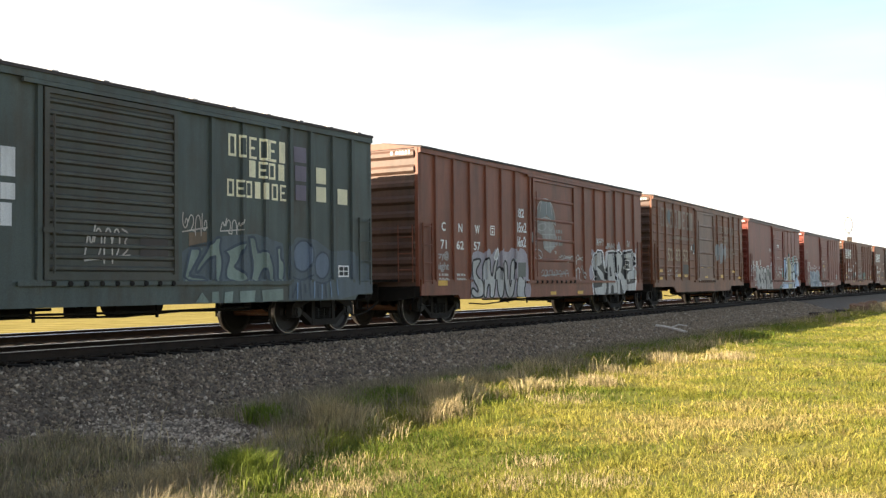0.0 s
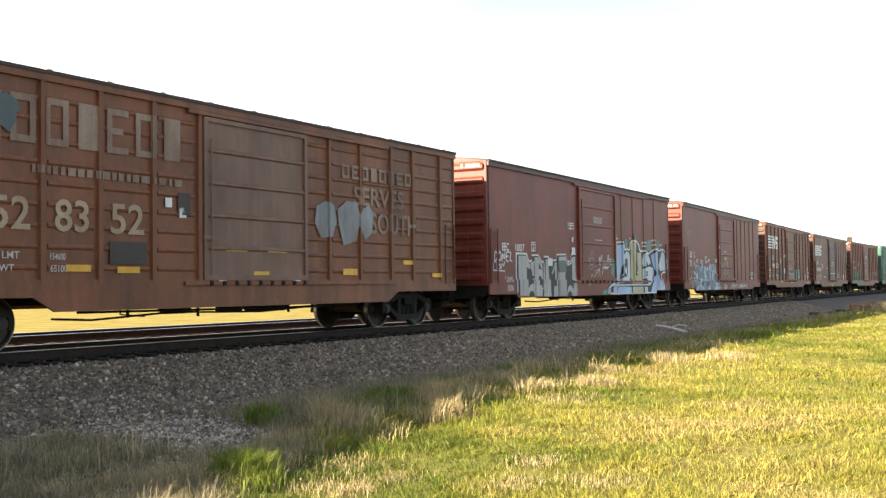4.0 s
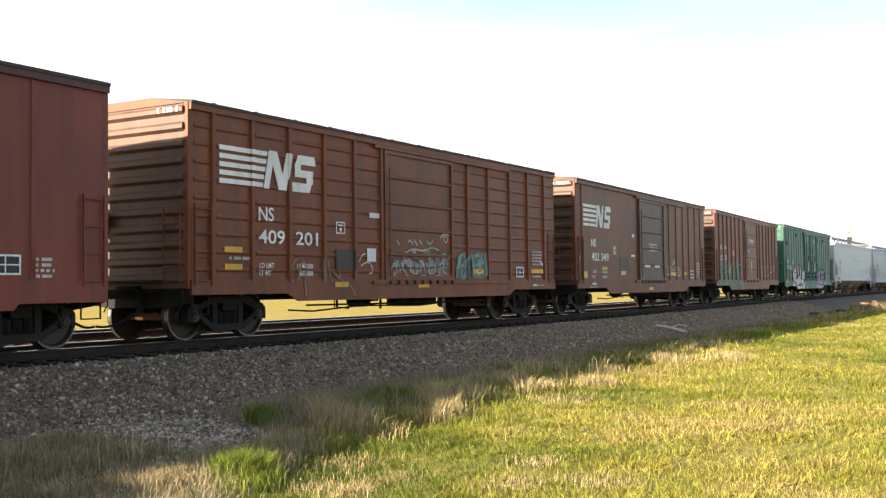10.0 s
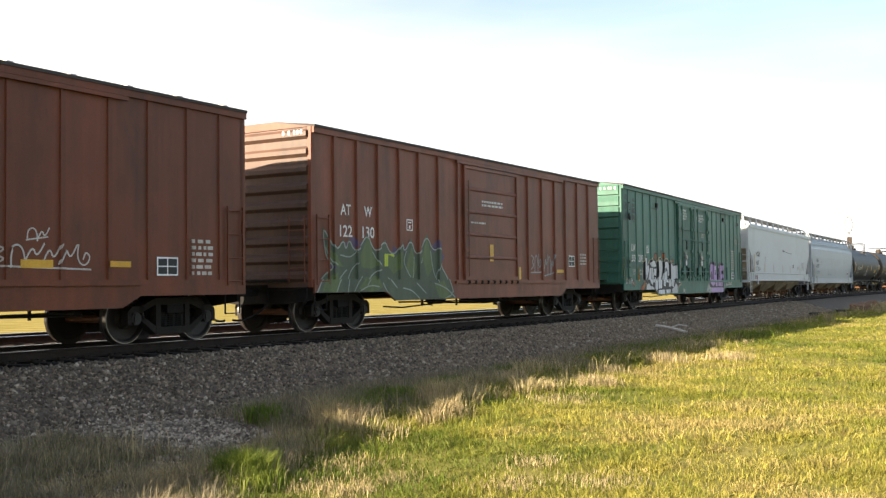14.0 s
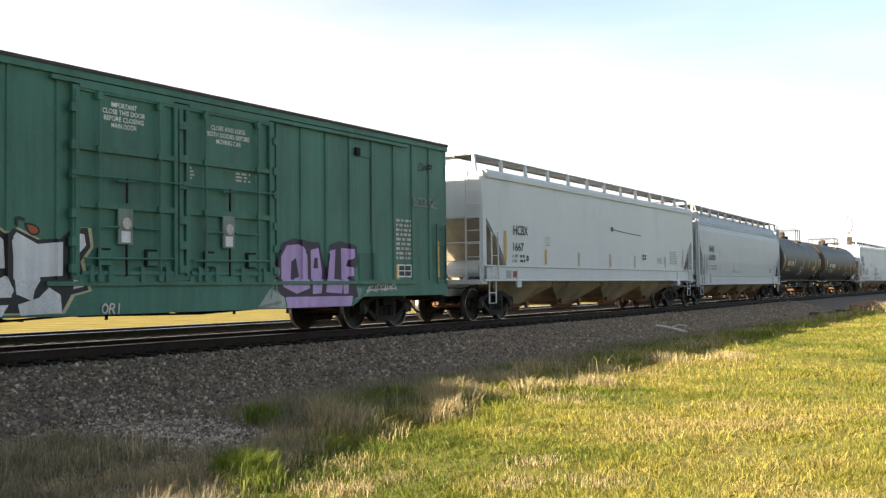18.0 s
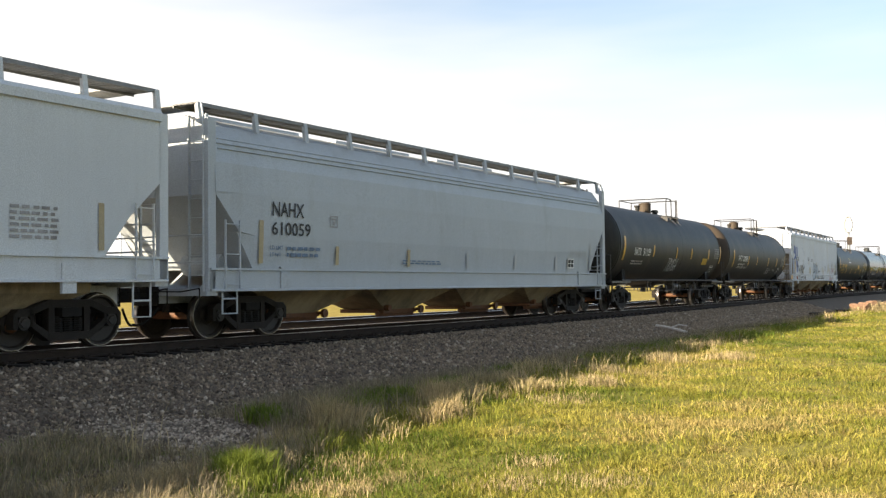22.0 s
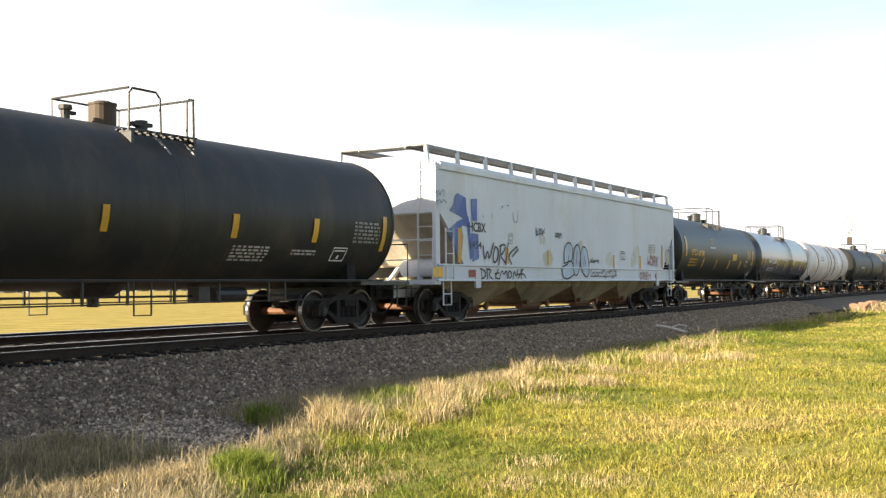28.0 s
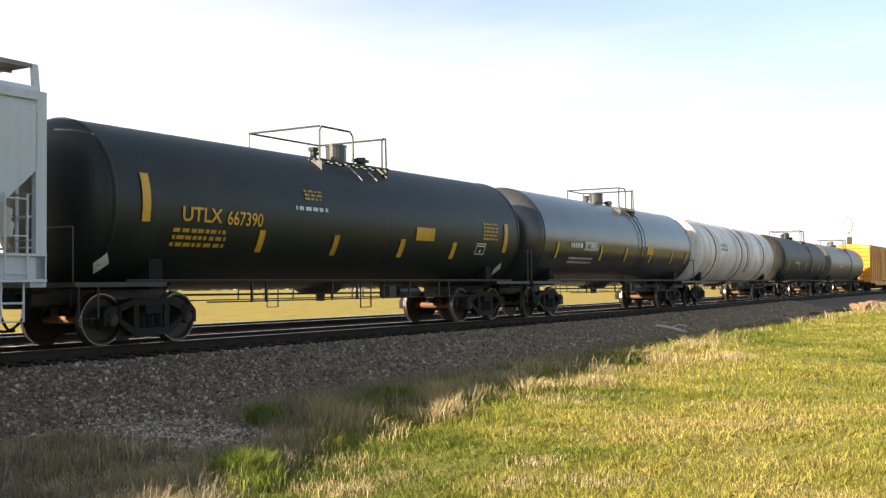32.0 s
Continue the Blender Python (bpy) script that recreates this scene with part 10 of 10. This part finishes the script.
strokes(C9, P, "ink", 0.012, 0.045, "dark curls above graffiti", [(-4.78, 2.17), (-4.72, 2.3), (-4.6, 2.28), (-4.63, 2.18)], [(-3.38, 1.97), (-3.38, 2.1), (-3.25, 2.06)], [(-5.62, 2.09), (-5.43, 2.18), (-5.26, 2.15)])
blobs(C9, P, (2.6, 5.9, 0.65, 1.2), ["pale_green"], 9, 94, (0.15, 0.3), 0.003)
shape(C9, P, "plum", 0.005, "dark ground of lilac letters", [(2.64, 0.93), (2.62, 1.49), (2.83, 1.88), (3.21, 1.99), (3.67, 1.94), (4.06, 1.93), (4.28, 1.38), (4.43, 1.89), (4.77, 1.98), (5.42, 1.89), (5.46, 1.48), (5.24, 1.29), (5.39, 0.76), (4.76, 0.61), (2.99, 0.65)])
shape(C9, P, "lilac", 0.01, "fat lilac graffiti letter", [(2.8, 1.0), (2.76, 1.55), (2.99, 1.84), (3.39, 1.87), (3.65, 1.66), (3.67, 0.96), (3.24, 0.85)])
shape(C9, P, "lilac", 0.01, "fat lilac graffiti letter", [(3.76, 1.76), (4.02, 1.81), (4.15, 1.3), (4.06, 0.85), (3.77, 0.84)])
shape(C9, P, "lilac", 0.01, "fat lilac graffiti letter", [(4.22, 0.87), (4.37, 1.75), (4.62, 1.8), (4.57, 1.16), (4.84, 1.12), (4.78, 0.84)])
shape(C9, P, "lilac", 0.01, "fat lilac graffiti letter", [(4.81, 1.83), (5.34, 1.81), (5.34, 1.63), (5.06, 1.57), (5.0, 1.43), (5.3, 1.4), (5.26, 1.23), (5.04, 1.2), (5.02, 0.84), (4.84, 0.83)])
shape(C9, P, "plum", 0.014, "dark gap in lilac letters", [(3.09, 1.12), (3.12, 1.51), (3.27, 1.59), (3.36, 1.2)])
shape(C9, P, "plum", 0.014, "dark gap in lilac letters", [(3.84, 1.38), (3.88, 1.6), (3.99, 1.6), (4.0, 1.38)])
shape(C9, P, "lilac", 0.012, "lilac painted band", [(2.88, 0.79), (5.19, 0.78), (5.11, 0.52), (2.94, 0.56)])
shape(C9, P, "sage", 0.006, "pale yellow-green sprayed corner", [(2.05, 0.6), (2.43, 0.97), (2.86, 0.78), (2.91, 0.56)])
strokes(C9, P, "pale_green", 0.006, 0.05, "pale sprayed edges", [(2.41, 1.51), (2.76, 1.32), (2.5, 1.07), (2.44, 0.77)], [(5.64, 0.76), (6.02, 0.99), (6.1, 1.56)], [(2.11, 0.6), (2.75, 0.69)])
for w, b in (("OZI", (-9.03, -8.62, 4.03, 4.2)), ("BOZ", (-9.03, -8.5, 3.68, 3.92)), ("BOZ", (-9.03, -8.4, 3.3, 3.55)), ("OZ", (-8.16, -7.9, 4.01, 4.11)), ("BOZ", (-8.2, -7.86, 3.82, 3.92)), ("BOZ", (-8.2, -7.84, 3.62, 3.76)), ("BOZ", (-8.2, -7.9, 3.36, 3.5))):
    scrawl(C9, P, w, b, "ink", 0.035)
d = Draw(0.02).stroke([(-8.02, 3.58), (-8.12, 3.62), (-8.26, 3.55), (-8.24, 3.42), (-8.02, 3.2), (-7.82, 3.42), (-7.82, 3.56), (-7.92, 3.62), (-8.02, 3.58)], 0.03)
decal("graffiti_tag", d, "ink", C9, P, "black sprayed heart shape")
scrawl(C9, P, "CMUK", (-9.2, -8.3, 1.0, 1.22), "dull_white", 0.03)
tag(C9, P, (-8.85, -8.6, 1.55, 1.95), "ink", 197, 0.03, 2)
tag(C9, P, (8.0, 8.6, 3.75, 4.0), "ink", 104, 0.03, 3)
tag(C9, P, (7.7, 8.9, 2.9, 3.15), "pale_green", 105, 0.04, 5)
for k, w in enumerate(("IMPORTANT", "CLOSE THIS DOOR", "BEFORE CLOSING", "MAIN DOOR")):
    h = 0.031 * len(w)
    words(C9, P, w, (-1.3 - h, -1.3 + h, 4.02 - 0.115 * k, 4.105 - 0.115 * k), "white_mark")
for k, w in enumerate(("CLOSE AND LOCK", "BOTH DOORS BEFORE", "MOVING CAR")):
    h = 0.034 * len(w)
    words(C9, P, w, (1.26 - h, 1.26 + h, 3.93 - 0.125 * k, 4.02 - 0.125 * k), "white_mark")
class_box(C9, P, (-6.52, -6.26, 2.16, 2.43))
bars(C9, P, (7.0, 7.65, 1.6, 2.6), "dull_white", 9, 108)
test_box(C9, P, (7.05, 7.65, 1.2, 1.5))
tag(C9, P, (5.7, 6.9, 0.85, 1.05), "dull_white", 109, 0.03, 6)
plates(C9, P, "haze_green", (5.5, 6.12, 1.0, 1.74), name="patch_plate", label="darker green repaint patch")
plates(C9, P, "ink", (-5.84, -5.14, 3.89, 3.915), (5.45, 5.98, 3.89, 3.915), (5.955, 5.98, 2.0, 3.89), name="hatch_seam", label="dark seam of a small hatch", lift=0.004)
for u, z in ((-5.3, 3.95), (5.36, 3.92)):
    part("hatch_catch", Shape().slab(u, u + 0.16, -1.6, -1.53, z, z + 0.17, 0.015), "black_steel", C9, "dark catch of a small hatch")
bars(C9, P, (1.45, 1.86, 3.0, 3.2), "dull_white", 3, 106)
bars(C9, P, (0.2, 0.34, 2.95, 3.2), "dull_white", 4, 107)
scrawl(C9, P, "ORI", (-1.8, -1.36, 0.58, 0.74), "dull_white", 0.03)

# --- white hopper
P = hopper_profile()
words(C10, P, "HCBX", (-7.92, -6.94, 2.41, 2.69), "black_mark", bold=0.015)
words(C10, P, "1667", (-7.95, -7.25, 1.95, 2.2), "black_mark", bold=0.015)
words(C10, P, "LD LMT", (-8.03, -7.62, 1.77, 1.86), "slate_dark")
words(C10, P, "LT WT", (-8.03, -7.68, 1.62, 1.71), "slate_dark")
bars(C10, P, (-7.5, -7.16, 1.61, 1.88), "slate_dark", 2, 110)
decal("sticker", Draw(0.004).disc(-7.0, 1.76, 0.09, 0.09), "ink", C10, P, "round black sticker")
plates(C10, P, "amber", (-7.07, -6.93, 1.745, 1.775), name="sticker", label="yellow band on a round sticker")
for b in ((-8.53, -8.38, 1.63, 2.5), (-5.76, -5.62, 1.6, 2.05), (-3.15, -3.01, 1.58, 2.02), (-0.3, -0.16, 1.58, 2.02), (2.24, 2.37, 1.58, 2.02), (5.8, 5.95, 1.62, 2.06), (8.2, 8.32, 1.62, 2.4)):
    plates(C10, P, "amber" if b[0] < -5 else "faded_amber", b)
d = Draw(0.004).disc(0.0, 2.9, 0.13, 0.09).stroke([(0.0, 2.9), (1.2, 2.83), (3.0, 2.78)], 0.03)
decal("stain", d, "ink", C10, P, "black smear of spilt oil")
class_box(C10, P, (-5.67, -5.39, 2.16, 2.43), "worn_silver")
test_box(C10, P, (3.15, 3.6, 1.85, 2.12))
bars(C10, P, (6.5, 7.4, 1.75, 2.3), "worn_silver", 6, 111)
bars(C10, P, (4.9, 5.5, 1.75, 2.0), "worn_silver", 3, 112)
plates(C10, P, "rust_red", (-7.99, -7.53, 1.2, 1.38), name="sticker", label="small red placard")
plates(C10, P, "worn_silver", (-8.4, -8.1, 1.18, 1.4), name="sticker", label="small grey placard")

# --- grey round-sided hopper
P = hopper_profile(True)
words(C11, P, "NAHX", (-7.77, -6.76, 2.41, 2.7), "black_mark", bold=0.01)
words(C11, P, "610059", (-7.78, -6.54, 2.03, 2.3), "black_mark", bold=0.01)
words(C11, P, "LD LMT", (-7.82, -7.42, 1.74, 1.82), "slate_blue")
words(C11, P, "LT WT", (-7.82, -7.48, 1.6, 1.68), "slate_blue")
bars(C11, P, (-7.3, -6.2, 1.58, 1.84), "slate_blue", 2, 113)
for b in ((-8.16, -8.03, 1.46, 2.31), (-5.66, -5.54, 1.45, 1.86), (-2.8, -2.68, 1.45, 1.86), (0.05, 0.17, 1.45, 1.86), (2.81, 2.93, 1.42, 1.85), (5.55, 5.69, 1.43, 1.86), (8.17, 8.32, 1.46, 2.32)):
    plates(C11, P, "faded_amber" if b[0] < -2 else "faded_tan", b)
class_box(C11, P, (-5.88, -5.6, 2.26, 2.51), "worn_silver")
test_box(C11, P, (6.46, 6.93, 1.5, 1.8))
bars(C11, P, (6.66, 7.9, 1.84, 2.08), "faded_tan", 4, 114)
bars(C11, P, (-3.0, -1.24, 1.5, 1.62), "slate_blue", 2, 115)
bars(C11, P, (-4.77, -3.4, 1.07, 1.19), "slate_blue", 1, 116, "dark maker's name as bars")
bars(C11, P, (-1.15, 1.2, 1.08, 1.24), "worn_silver", 2, 117)
bars(C11, P, (4.0, 4.9, 1.05, 1.25), "worn_silver", 2, 118)

# --- graffitied white hopper
P = hopper_profile()
words(C14, P, "HCBX", (-7.85, -6.89, 2.41, 2.67), "black_mark", bold=0.015)
words(C14, P, "1454", (-7.82, -7.15, 1.96, 2.16), "black_mark", bold=0.015)
shape(C14, P, "royal", 0.004, "blue painted shape, half buffed away", [(-8.87, 2.9), (-8.67, 3.08), (-8.6, 3.28), (-8.46, 3.38), (-7.99, 3.28), (-7.98, 3.04), (-7.91, 2.79), (-8.12, 2.72), (-8.4, 2.8), (-8.65, 2.86)])
shape(C14, P, "royal", 0.004, "blue painted shape, half buffed away", [(-8.97, 2.4), (-8.47, 2.64), (-8.0, 2.78), (-7.84, 2.61), (-7.91, 2.51), (-8.22, 2.55), (-8.36, 2.25), (-8.36, 2.08), (-8.47, 1.77), (-8.66, 2.02), (-8.84, 2.21)])
shape(C14, P, "royal", 0.004, "blue painted shape, half buffed away", [(-8.0, 2.78), (-7.87, 2.81), (-7.77, 2.33), (-7.68, 1.71), (-7.8, 1.66), (-7.9, 2.27)])
shape(C14, P, "royal", 0.004, "blue painted shape, half buffed away", [(-7.74, 3.27), (-7.38, 3.3), (-7.39, 2.7), (-7.68, 2.69)])
shape(C14, P, "royal", 0.004, "blue painted shape, half buffed away", [(-7.74, 2.37), (-7.33, 2.36), (-7.3, 1.7), (-7.67, 1.61), (-7.77, 2.02)])
strokes(C14, P, "ink", 0.01, 0.055, "thick black sprayed letter", [(-7.06, 2.05), (-7.0, 1.6), (-6.79, 2.0), (-6.75, 1.61), (-6.46, 2.14)])
strokes(C14, P, "ink", 0.01, 0.055, "thick black sprayed letter", [(-6.38, 2.04), (-6.52, 1.74), (-6.4, 1.57), (-6.18, 1.75), (-6.18, 2.02), (-6.38, 2.04)])
strokes(C14, P, "ink", 0.01, 0.055, "thick black sprayed letter", [(-6.0, 2.11), (-6.15, 1.56)], [(-6.1, 2.06), (-5.69, 2.16), (-5.86, 1.87), (-6.1, 1.83), (-5.69, 1.57)])
strokes(C14, P, "ink", 0.01, 0.055, "thick black sprayed letter", [(-5.55, 2.17), (-5.73, 1.57)], [(-4.98, 2.08), (-5.62, 1.83), (-5.35, 1.58)], [(-5.29, 1.8), (-4.91, 2.01)])
strokes(C14, P, "ink", 0.01, 0.045, "black sprayed letter", [(-7.21, 1.41), (-7.15, 1.18)], [(-7.27, 1.43), (-6.94, 1.38), (-6.95, 1.22), (-7.18, 1.16)])
strokes(C14, P, "ink", 0.01, 0.045, "black sprayed letter", [(-6.84, 1.41), (-6.84, 1.13)], [(-6.89, 1.43), (-6.56, 1.41), (-6.8, 1.27), (-6.5, 1.13)])
strokes(C14, P, "ink", 0.01, 0.045, "black sprayed letter", [(-6.18, 1.42), (-6.43, 1.19), (-6.14, 1.16)], [(-6.4, 1.3), (-6.15, 1.33)])
strokes(C14, P, "ink", 0.01, 0.045, "black sprayed letter", [(-6.14, 1.13), (-5.97, 1.44), (-5.85, 1.24), (-5.68, 1.45), (-5.63, 1.17)])
strokes(C14, P, "ink", 0.01, 0.045, "black sprayed letter", [(-5.51, 1.39), (-5.61, 1.22), (-5.44, 1.17), (-5.33, 1.34), (-5.51, 1.39)])
strokes(C14, P, "ink", 0.01, 0.045, "black sprayed letter", [(-5.28, 1.15), (-5.22, 1.43), (-5.05, 1.19), (-4.97, 1.43)])
strokes(C14, P, "ink", 0.01, 0.045, "black sprayed letter", [(-4.62, 1.44), (-4.94, 1.19)], [(-4.75, 1.43), (-4.73, 1.15)], [(-4.99, 1.29), (-4.55, 1.32), (-4.43, 1.18)])
letter(C14, P, "bubble_blue", "ink", 0.008, 0.05, "pale blue bubble letter", [(-1.63, 1.65), (-1.64, 2.0), (-1.5, 2.24), (-1.26, 2.33), (-1.02, 2.26), (-0.93, 2.02), (-0.98, 1.75), (-1.27, 1.71)])
letter(C14, P, "bubble_blue", "ink", 0.008, 0.05, "pale blue bubble letter", [(-0.93, 1.72), (-0.85, 2.05), (-0.68, 2.26), (-0.47, 2.28), (-0.33, 2.1), (-0.36, 1.69), (-0.49, 1.35), (-0.74, 1.24), (-0.91, 1.4)])
letter(C14, P, "bubble_blue", "ink", 0.008, 0.05, "pale blue bubble letter", [(-0.33, 1.87), (-0.22, 2.16), (0.04, 2.24), (0.25, 2.12), (0.35, 1.84), (0.42, 1.49), (0.36, 1.28), (0.1, 1.21), (-0.29, 1.49)])
letter(C14, P, "bubble_blue", "ink", 0.008, 0.05, "pale blue bubble letter", [(-1.86, 1.52), (-1.32, 1.63), (-1.34, 1.73), (-0.96, 1.72), (-0.94, 1.48), (-0.84, 1.35), (-0.92, 1.26), (-1.64, 1.12), (-1.79, 1.39)])
strokes(C14, P, "ink", 0.014, 0.035, "dark strokes on bubble letters", [(-1.29, 1.9), (-1.34, 1.71)], [(-0.58, 2.06), (-0.69, 1.62)], [(0.01, 1.91), (0.13, 1.6)])
strokes(C14, P, "slate_blue", 0.006, 0.03, "small blue scribbles", [(-9.59, 3.3), (-9.5, 3.37), (-9.48, 3.22)], [(-9.43, 3.38), (-9.35, 3.23), (-9.28, 3.37)], [(-9.22, 3.4), (-9.12, 3.39), (-9.17, 3.23)], [(-9.55, 3.09), (-9.43, 3.15), (-9.48, 3.02)], [(-9.38, 3.15), (-9.28, 3.04), (-9.2, 3.17)], [(-9.15, 3.15), (-9.02, 3.09)])
strokes(C14, P, "slate_blue", 0.006, 0.03, "faint curl and dots", [(-5.23, 3.04), (-5.16, 2.79), (-4.94, 2.76), (-4.9, 3.12)], [(-6.52, 2.94), (-6.52, 2.83)], [(-5.92, 3.12), (-5.85, 3.2)], [(-7.05, 2.88), (-7.02, 2.82)], [(-5.61, 3.24), (-5.47, 3.23)])
tag(C14, P, (-3.71, -3.09, 2.4, 2.69), "ink", 122, 0.03, 4)
tag(C14, P, (-2.3, -1.8, 2.42, 2.6), "ink", 123, 0.03, 3)
tag(C14, P, (0.47, 1.3, 1.66, 1.84), "ink", 125, 0.03, 4)
tag(C14, P, (0.52, 3.0, 1.2, 1.48), "ink", 126, 0.03, 7)
scrawl(C14, P, "WORK", (6.21, 7.5, 1.66, 2.04), "rust_red", 0.045)
scrawl(C14, P, "OREM", (5.32, 6.58, 1.15, 1.4), "rust_red", 0.04)
for b in ((-8.46, -8.3, 1.58, 2.48), (-5.71, -5.55, 1.59, 2.04), (-2.94, -2.8, 1.59, 2.02), (-0.1, 0.02, 1.55, 1.7), (2.65, 2.78, 1.55, 2.0), (5.35, 5.52, 1.56, 2.03), (7.9, 8.05, 1.58, 2.49)):
    plates(C14, P, "amber", b)
shape(C14, P, "clay_drip", 0.006, "tan drip of spray paint", [(-8.38, 2.45), (-8.25, 2.5), (-8.16, 2.25), (-8.3, 1.62), (-8.48, 1.6), (-8.36, 1.95)])
plates(C14, P, "yellow_mark", (-9.72, -9.25, 1.2, 1.45), name="panel", label="yellow end panel")
plates(C14, P, "rust_red", (7.1, 7.55, 1.22, 1.38), (-7.9, -7.45, 1.2, 1.4), name="sticker", label="small red placard")
for u in (-3.6, -1.0, 1.9, 4.4, 6.0, 8.3):
    blobs(C14, P, (u, u + 1.1, 1.56, 2.5), ["dust_stain"], 2, int(u * 10) + 200, (0.2, 0.45), 0.003)
class_box(C14, P, (3.4, 3.85, 1.85, 2.15), "ink")
class_box(C14, P, (-5.5, -5.25, 2.15, 2.45), "worn_silver")
bars(C14, P, (6.4, 7.2, 2.15, 2.5), "worn_silver", 4, 129)

# --- tanks
P = tank_profile()
words(C12, P, "NATX", (-5.46, -4.66, 2.05, 2.33), "white_mark", bold=0.01)
words(C12, P, "51109", (-4.44, -3.55, 2.05, 2.33), "white_mark", bold=0.01)
bars(C12, P, (-5.57, -4.21, 1.7, 1.88), "dull_white", 2, 130)
for b in ((-6.7, -6.53, 1.85, 2.71), (-3.2, -3.05, 2.04, 2.47), (-0.07, 0.07, 2.03, 2.47), (2.16, 2.31, 2.03, 2.49), (5.0, 5.15, 2.06, 2.51), (7.1, 7.25, 1.9, 2.7)):
    plates(C12, P, "yellow_mark", b)
scrawl(C12, P, "TRUK66", (-1.04, 0.4, 1.5, 2.0), "chalk", 0.035)
plates(C12, P, "amber", (4.14, 4.95, 1.82, 2.1), name="placard", label="yellow placard with small writing")
class_box(C12, P, (5.8, 6.4, 1.5, 1.8))
bars(C12, P, (6.1, 6.95, 2.1, 2.6), "worn_silver", 5, 132)
words(C13, P, "NATX", (-5.55, -4.75, 2.11, 2.39), "white_mark", bold=0.015)
words(C13, P, "230081", (-4.5, -3.34, 2.09, 2.38), "white_mark", bold=0.015)
words(C13, P, "LD LMT 189900LB  86150KG", (-5.6, -3.97, 1.9, 1.99), "white_mark")
words(C13, P, "LT WT  73100LB 33150KG NEW  3-98", (-5.6, -3.3, 1.75, 1.84), "white_mark")
for b in ((-6.7, -6.53, 1.8, 2.65), (-3.19, -3.02, 1.92, 2.39), (-1.0, -0.85, 1.94, 2.39), (2.15, 2.32, 1.94, 2.4), (4.64, 4.81, 1.93, 2.43), (7.2, 7.35, 1.8, 2.6)):
    plates(C13, P, "yellow_mark", b)
bars(C13, P, (6.1, 7.1, 1.95, 2.45), "worn_silver", 6, 135)
bars(C13, P, (2.3, 3.38, 1.5, 1.82), "dull_white", 5, 136)
bars(C13, P, (4.1, 4.9, 1.65, 1.78), "dull_white", 2, 137)
class_box(C13, P, (5.5, 6.0, 1.55, 1.85))
words(C15, P, "UTLX", (-5.85, -4.82, 2.2, 2.47), "yellow_mark", bold=0.015)
words(C15, P, "667390", (-4.68, -3.67, 2.18, 2.45), "yellow_mark", bold=0.005)
bars(C15, P, (-6.03, -4.64, 1.72, 2.1), "amber", 3, 138)
for b in ((-6.81, -6.62, 2.15, 3.0), (-3.72, -3.55, 1.69, 2.12), (-1.28, -1.1, 1.67, 2.11), (1.33, 1.53, 1.68, 2.11), (3.75, 3.95, 1.68, 2.1), (6.5, 6.7, 1.9, 2.7)):
    plates(C15, P, "yellow_mark", b)
plates(C15, P, "yellow_mark", (1.96, 2.8, 2.1, 2.42), name="placard", label="yellow placard")
for a, b in ((-7.35, 1.42), (6.75, 1.45)):
    decal("placard", Draw(0.01).poly([(a - 0.17, b), (a, b - 0.18), (a + 0.17, b), (a, b + 0.18)]), "chalk", C15, P, "white diamond placard")
class_box(C15, P, (5.0, 5.5, 1.82, 2.12))
bars(C15, P, (-2.65, -1.57, 2.55, 2.7), "chalk", 1, 139)
bars(C15, P, (-2.3, -1.7, 2.8, 3.05), "amber", 3, 140)
bars(C15, P, (5.3, 6.1, 2.2, 2.7), "amber", 5, 141)
words(C16, P, "303880", (-4.5, -3.3, 2.1, 2.4), "white_mark")
bars(C16, P, (-5.7, -4.7, 2.12, 2.38), "white_mark", 1, 142)
bars(C16, P, (-5.6, -3.6, 1.65, 1.9), "dull_white", 2, 143)
for u in (-6.8, -3.0, -0.5, 2.3, 5.0, 7.0):
    plates(C16, P, "yellow_mark", (u, u + 0.16, 1.8, 2.3))
    plates(C18, P, "yellow_mark", (u, u + 0.16, 1.8, 2.3))
plates(C16, P, "yellow_mark", (1.9, 2.6, 2.1, 2.4), name="placard", label="yellow placard")
bars(C17, P, (-4.5, -3.2, 2.5, 2.9), "slate_blue", 2, 144)
bars(C18, P, (-4.5, -2.9, 2.1, 2.4), "dull_white", 1, 145)
bars(C19, P, (-4.5, -2.9, 2.1, 2.4), "dull_white", 1, 146)


# ---------------------------------------------------------------- movement
def car_pose(s, tc):
    xa, ya, _ = track(s - tc / 2)
    xb, yb, _ = track(s + tc / 2)
    return pose(float(xa + xb) / 2, float(ya + yb) / 2, 0, 0, 0, math.degrees(math.atan2(yb - ya, xb - xa)))


def motions():
    for car, s, tc in CARS:
        walk(car, [(t, car_pose(s - gone(t), tc)) for t in np.linspace(0, 32, 65)])
    spins = [(k / 15, -math.degrees(gone(k / 15) / WHEEL_R)) for k in range(481)]
    for w, x in WHEELSETS:
        walk(w, [(t, pose(x, 0, WHEEL_R, 0, a % 360, 0)) for t, a in spins])


motions()
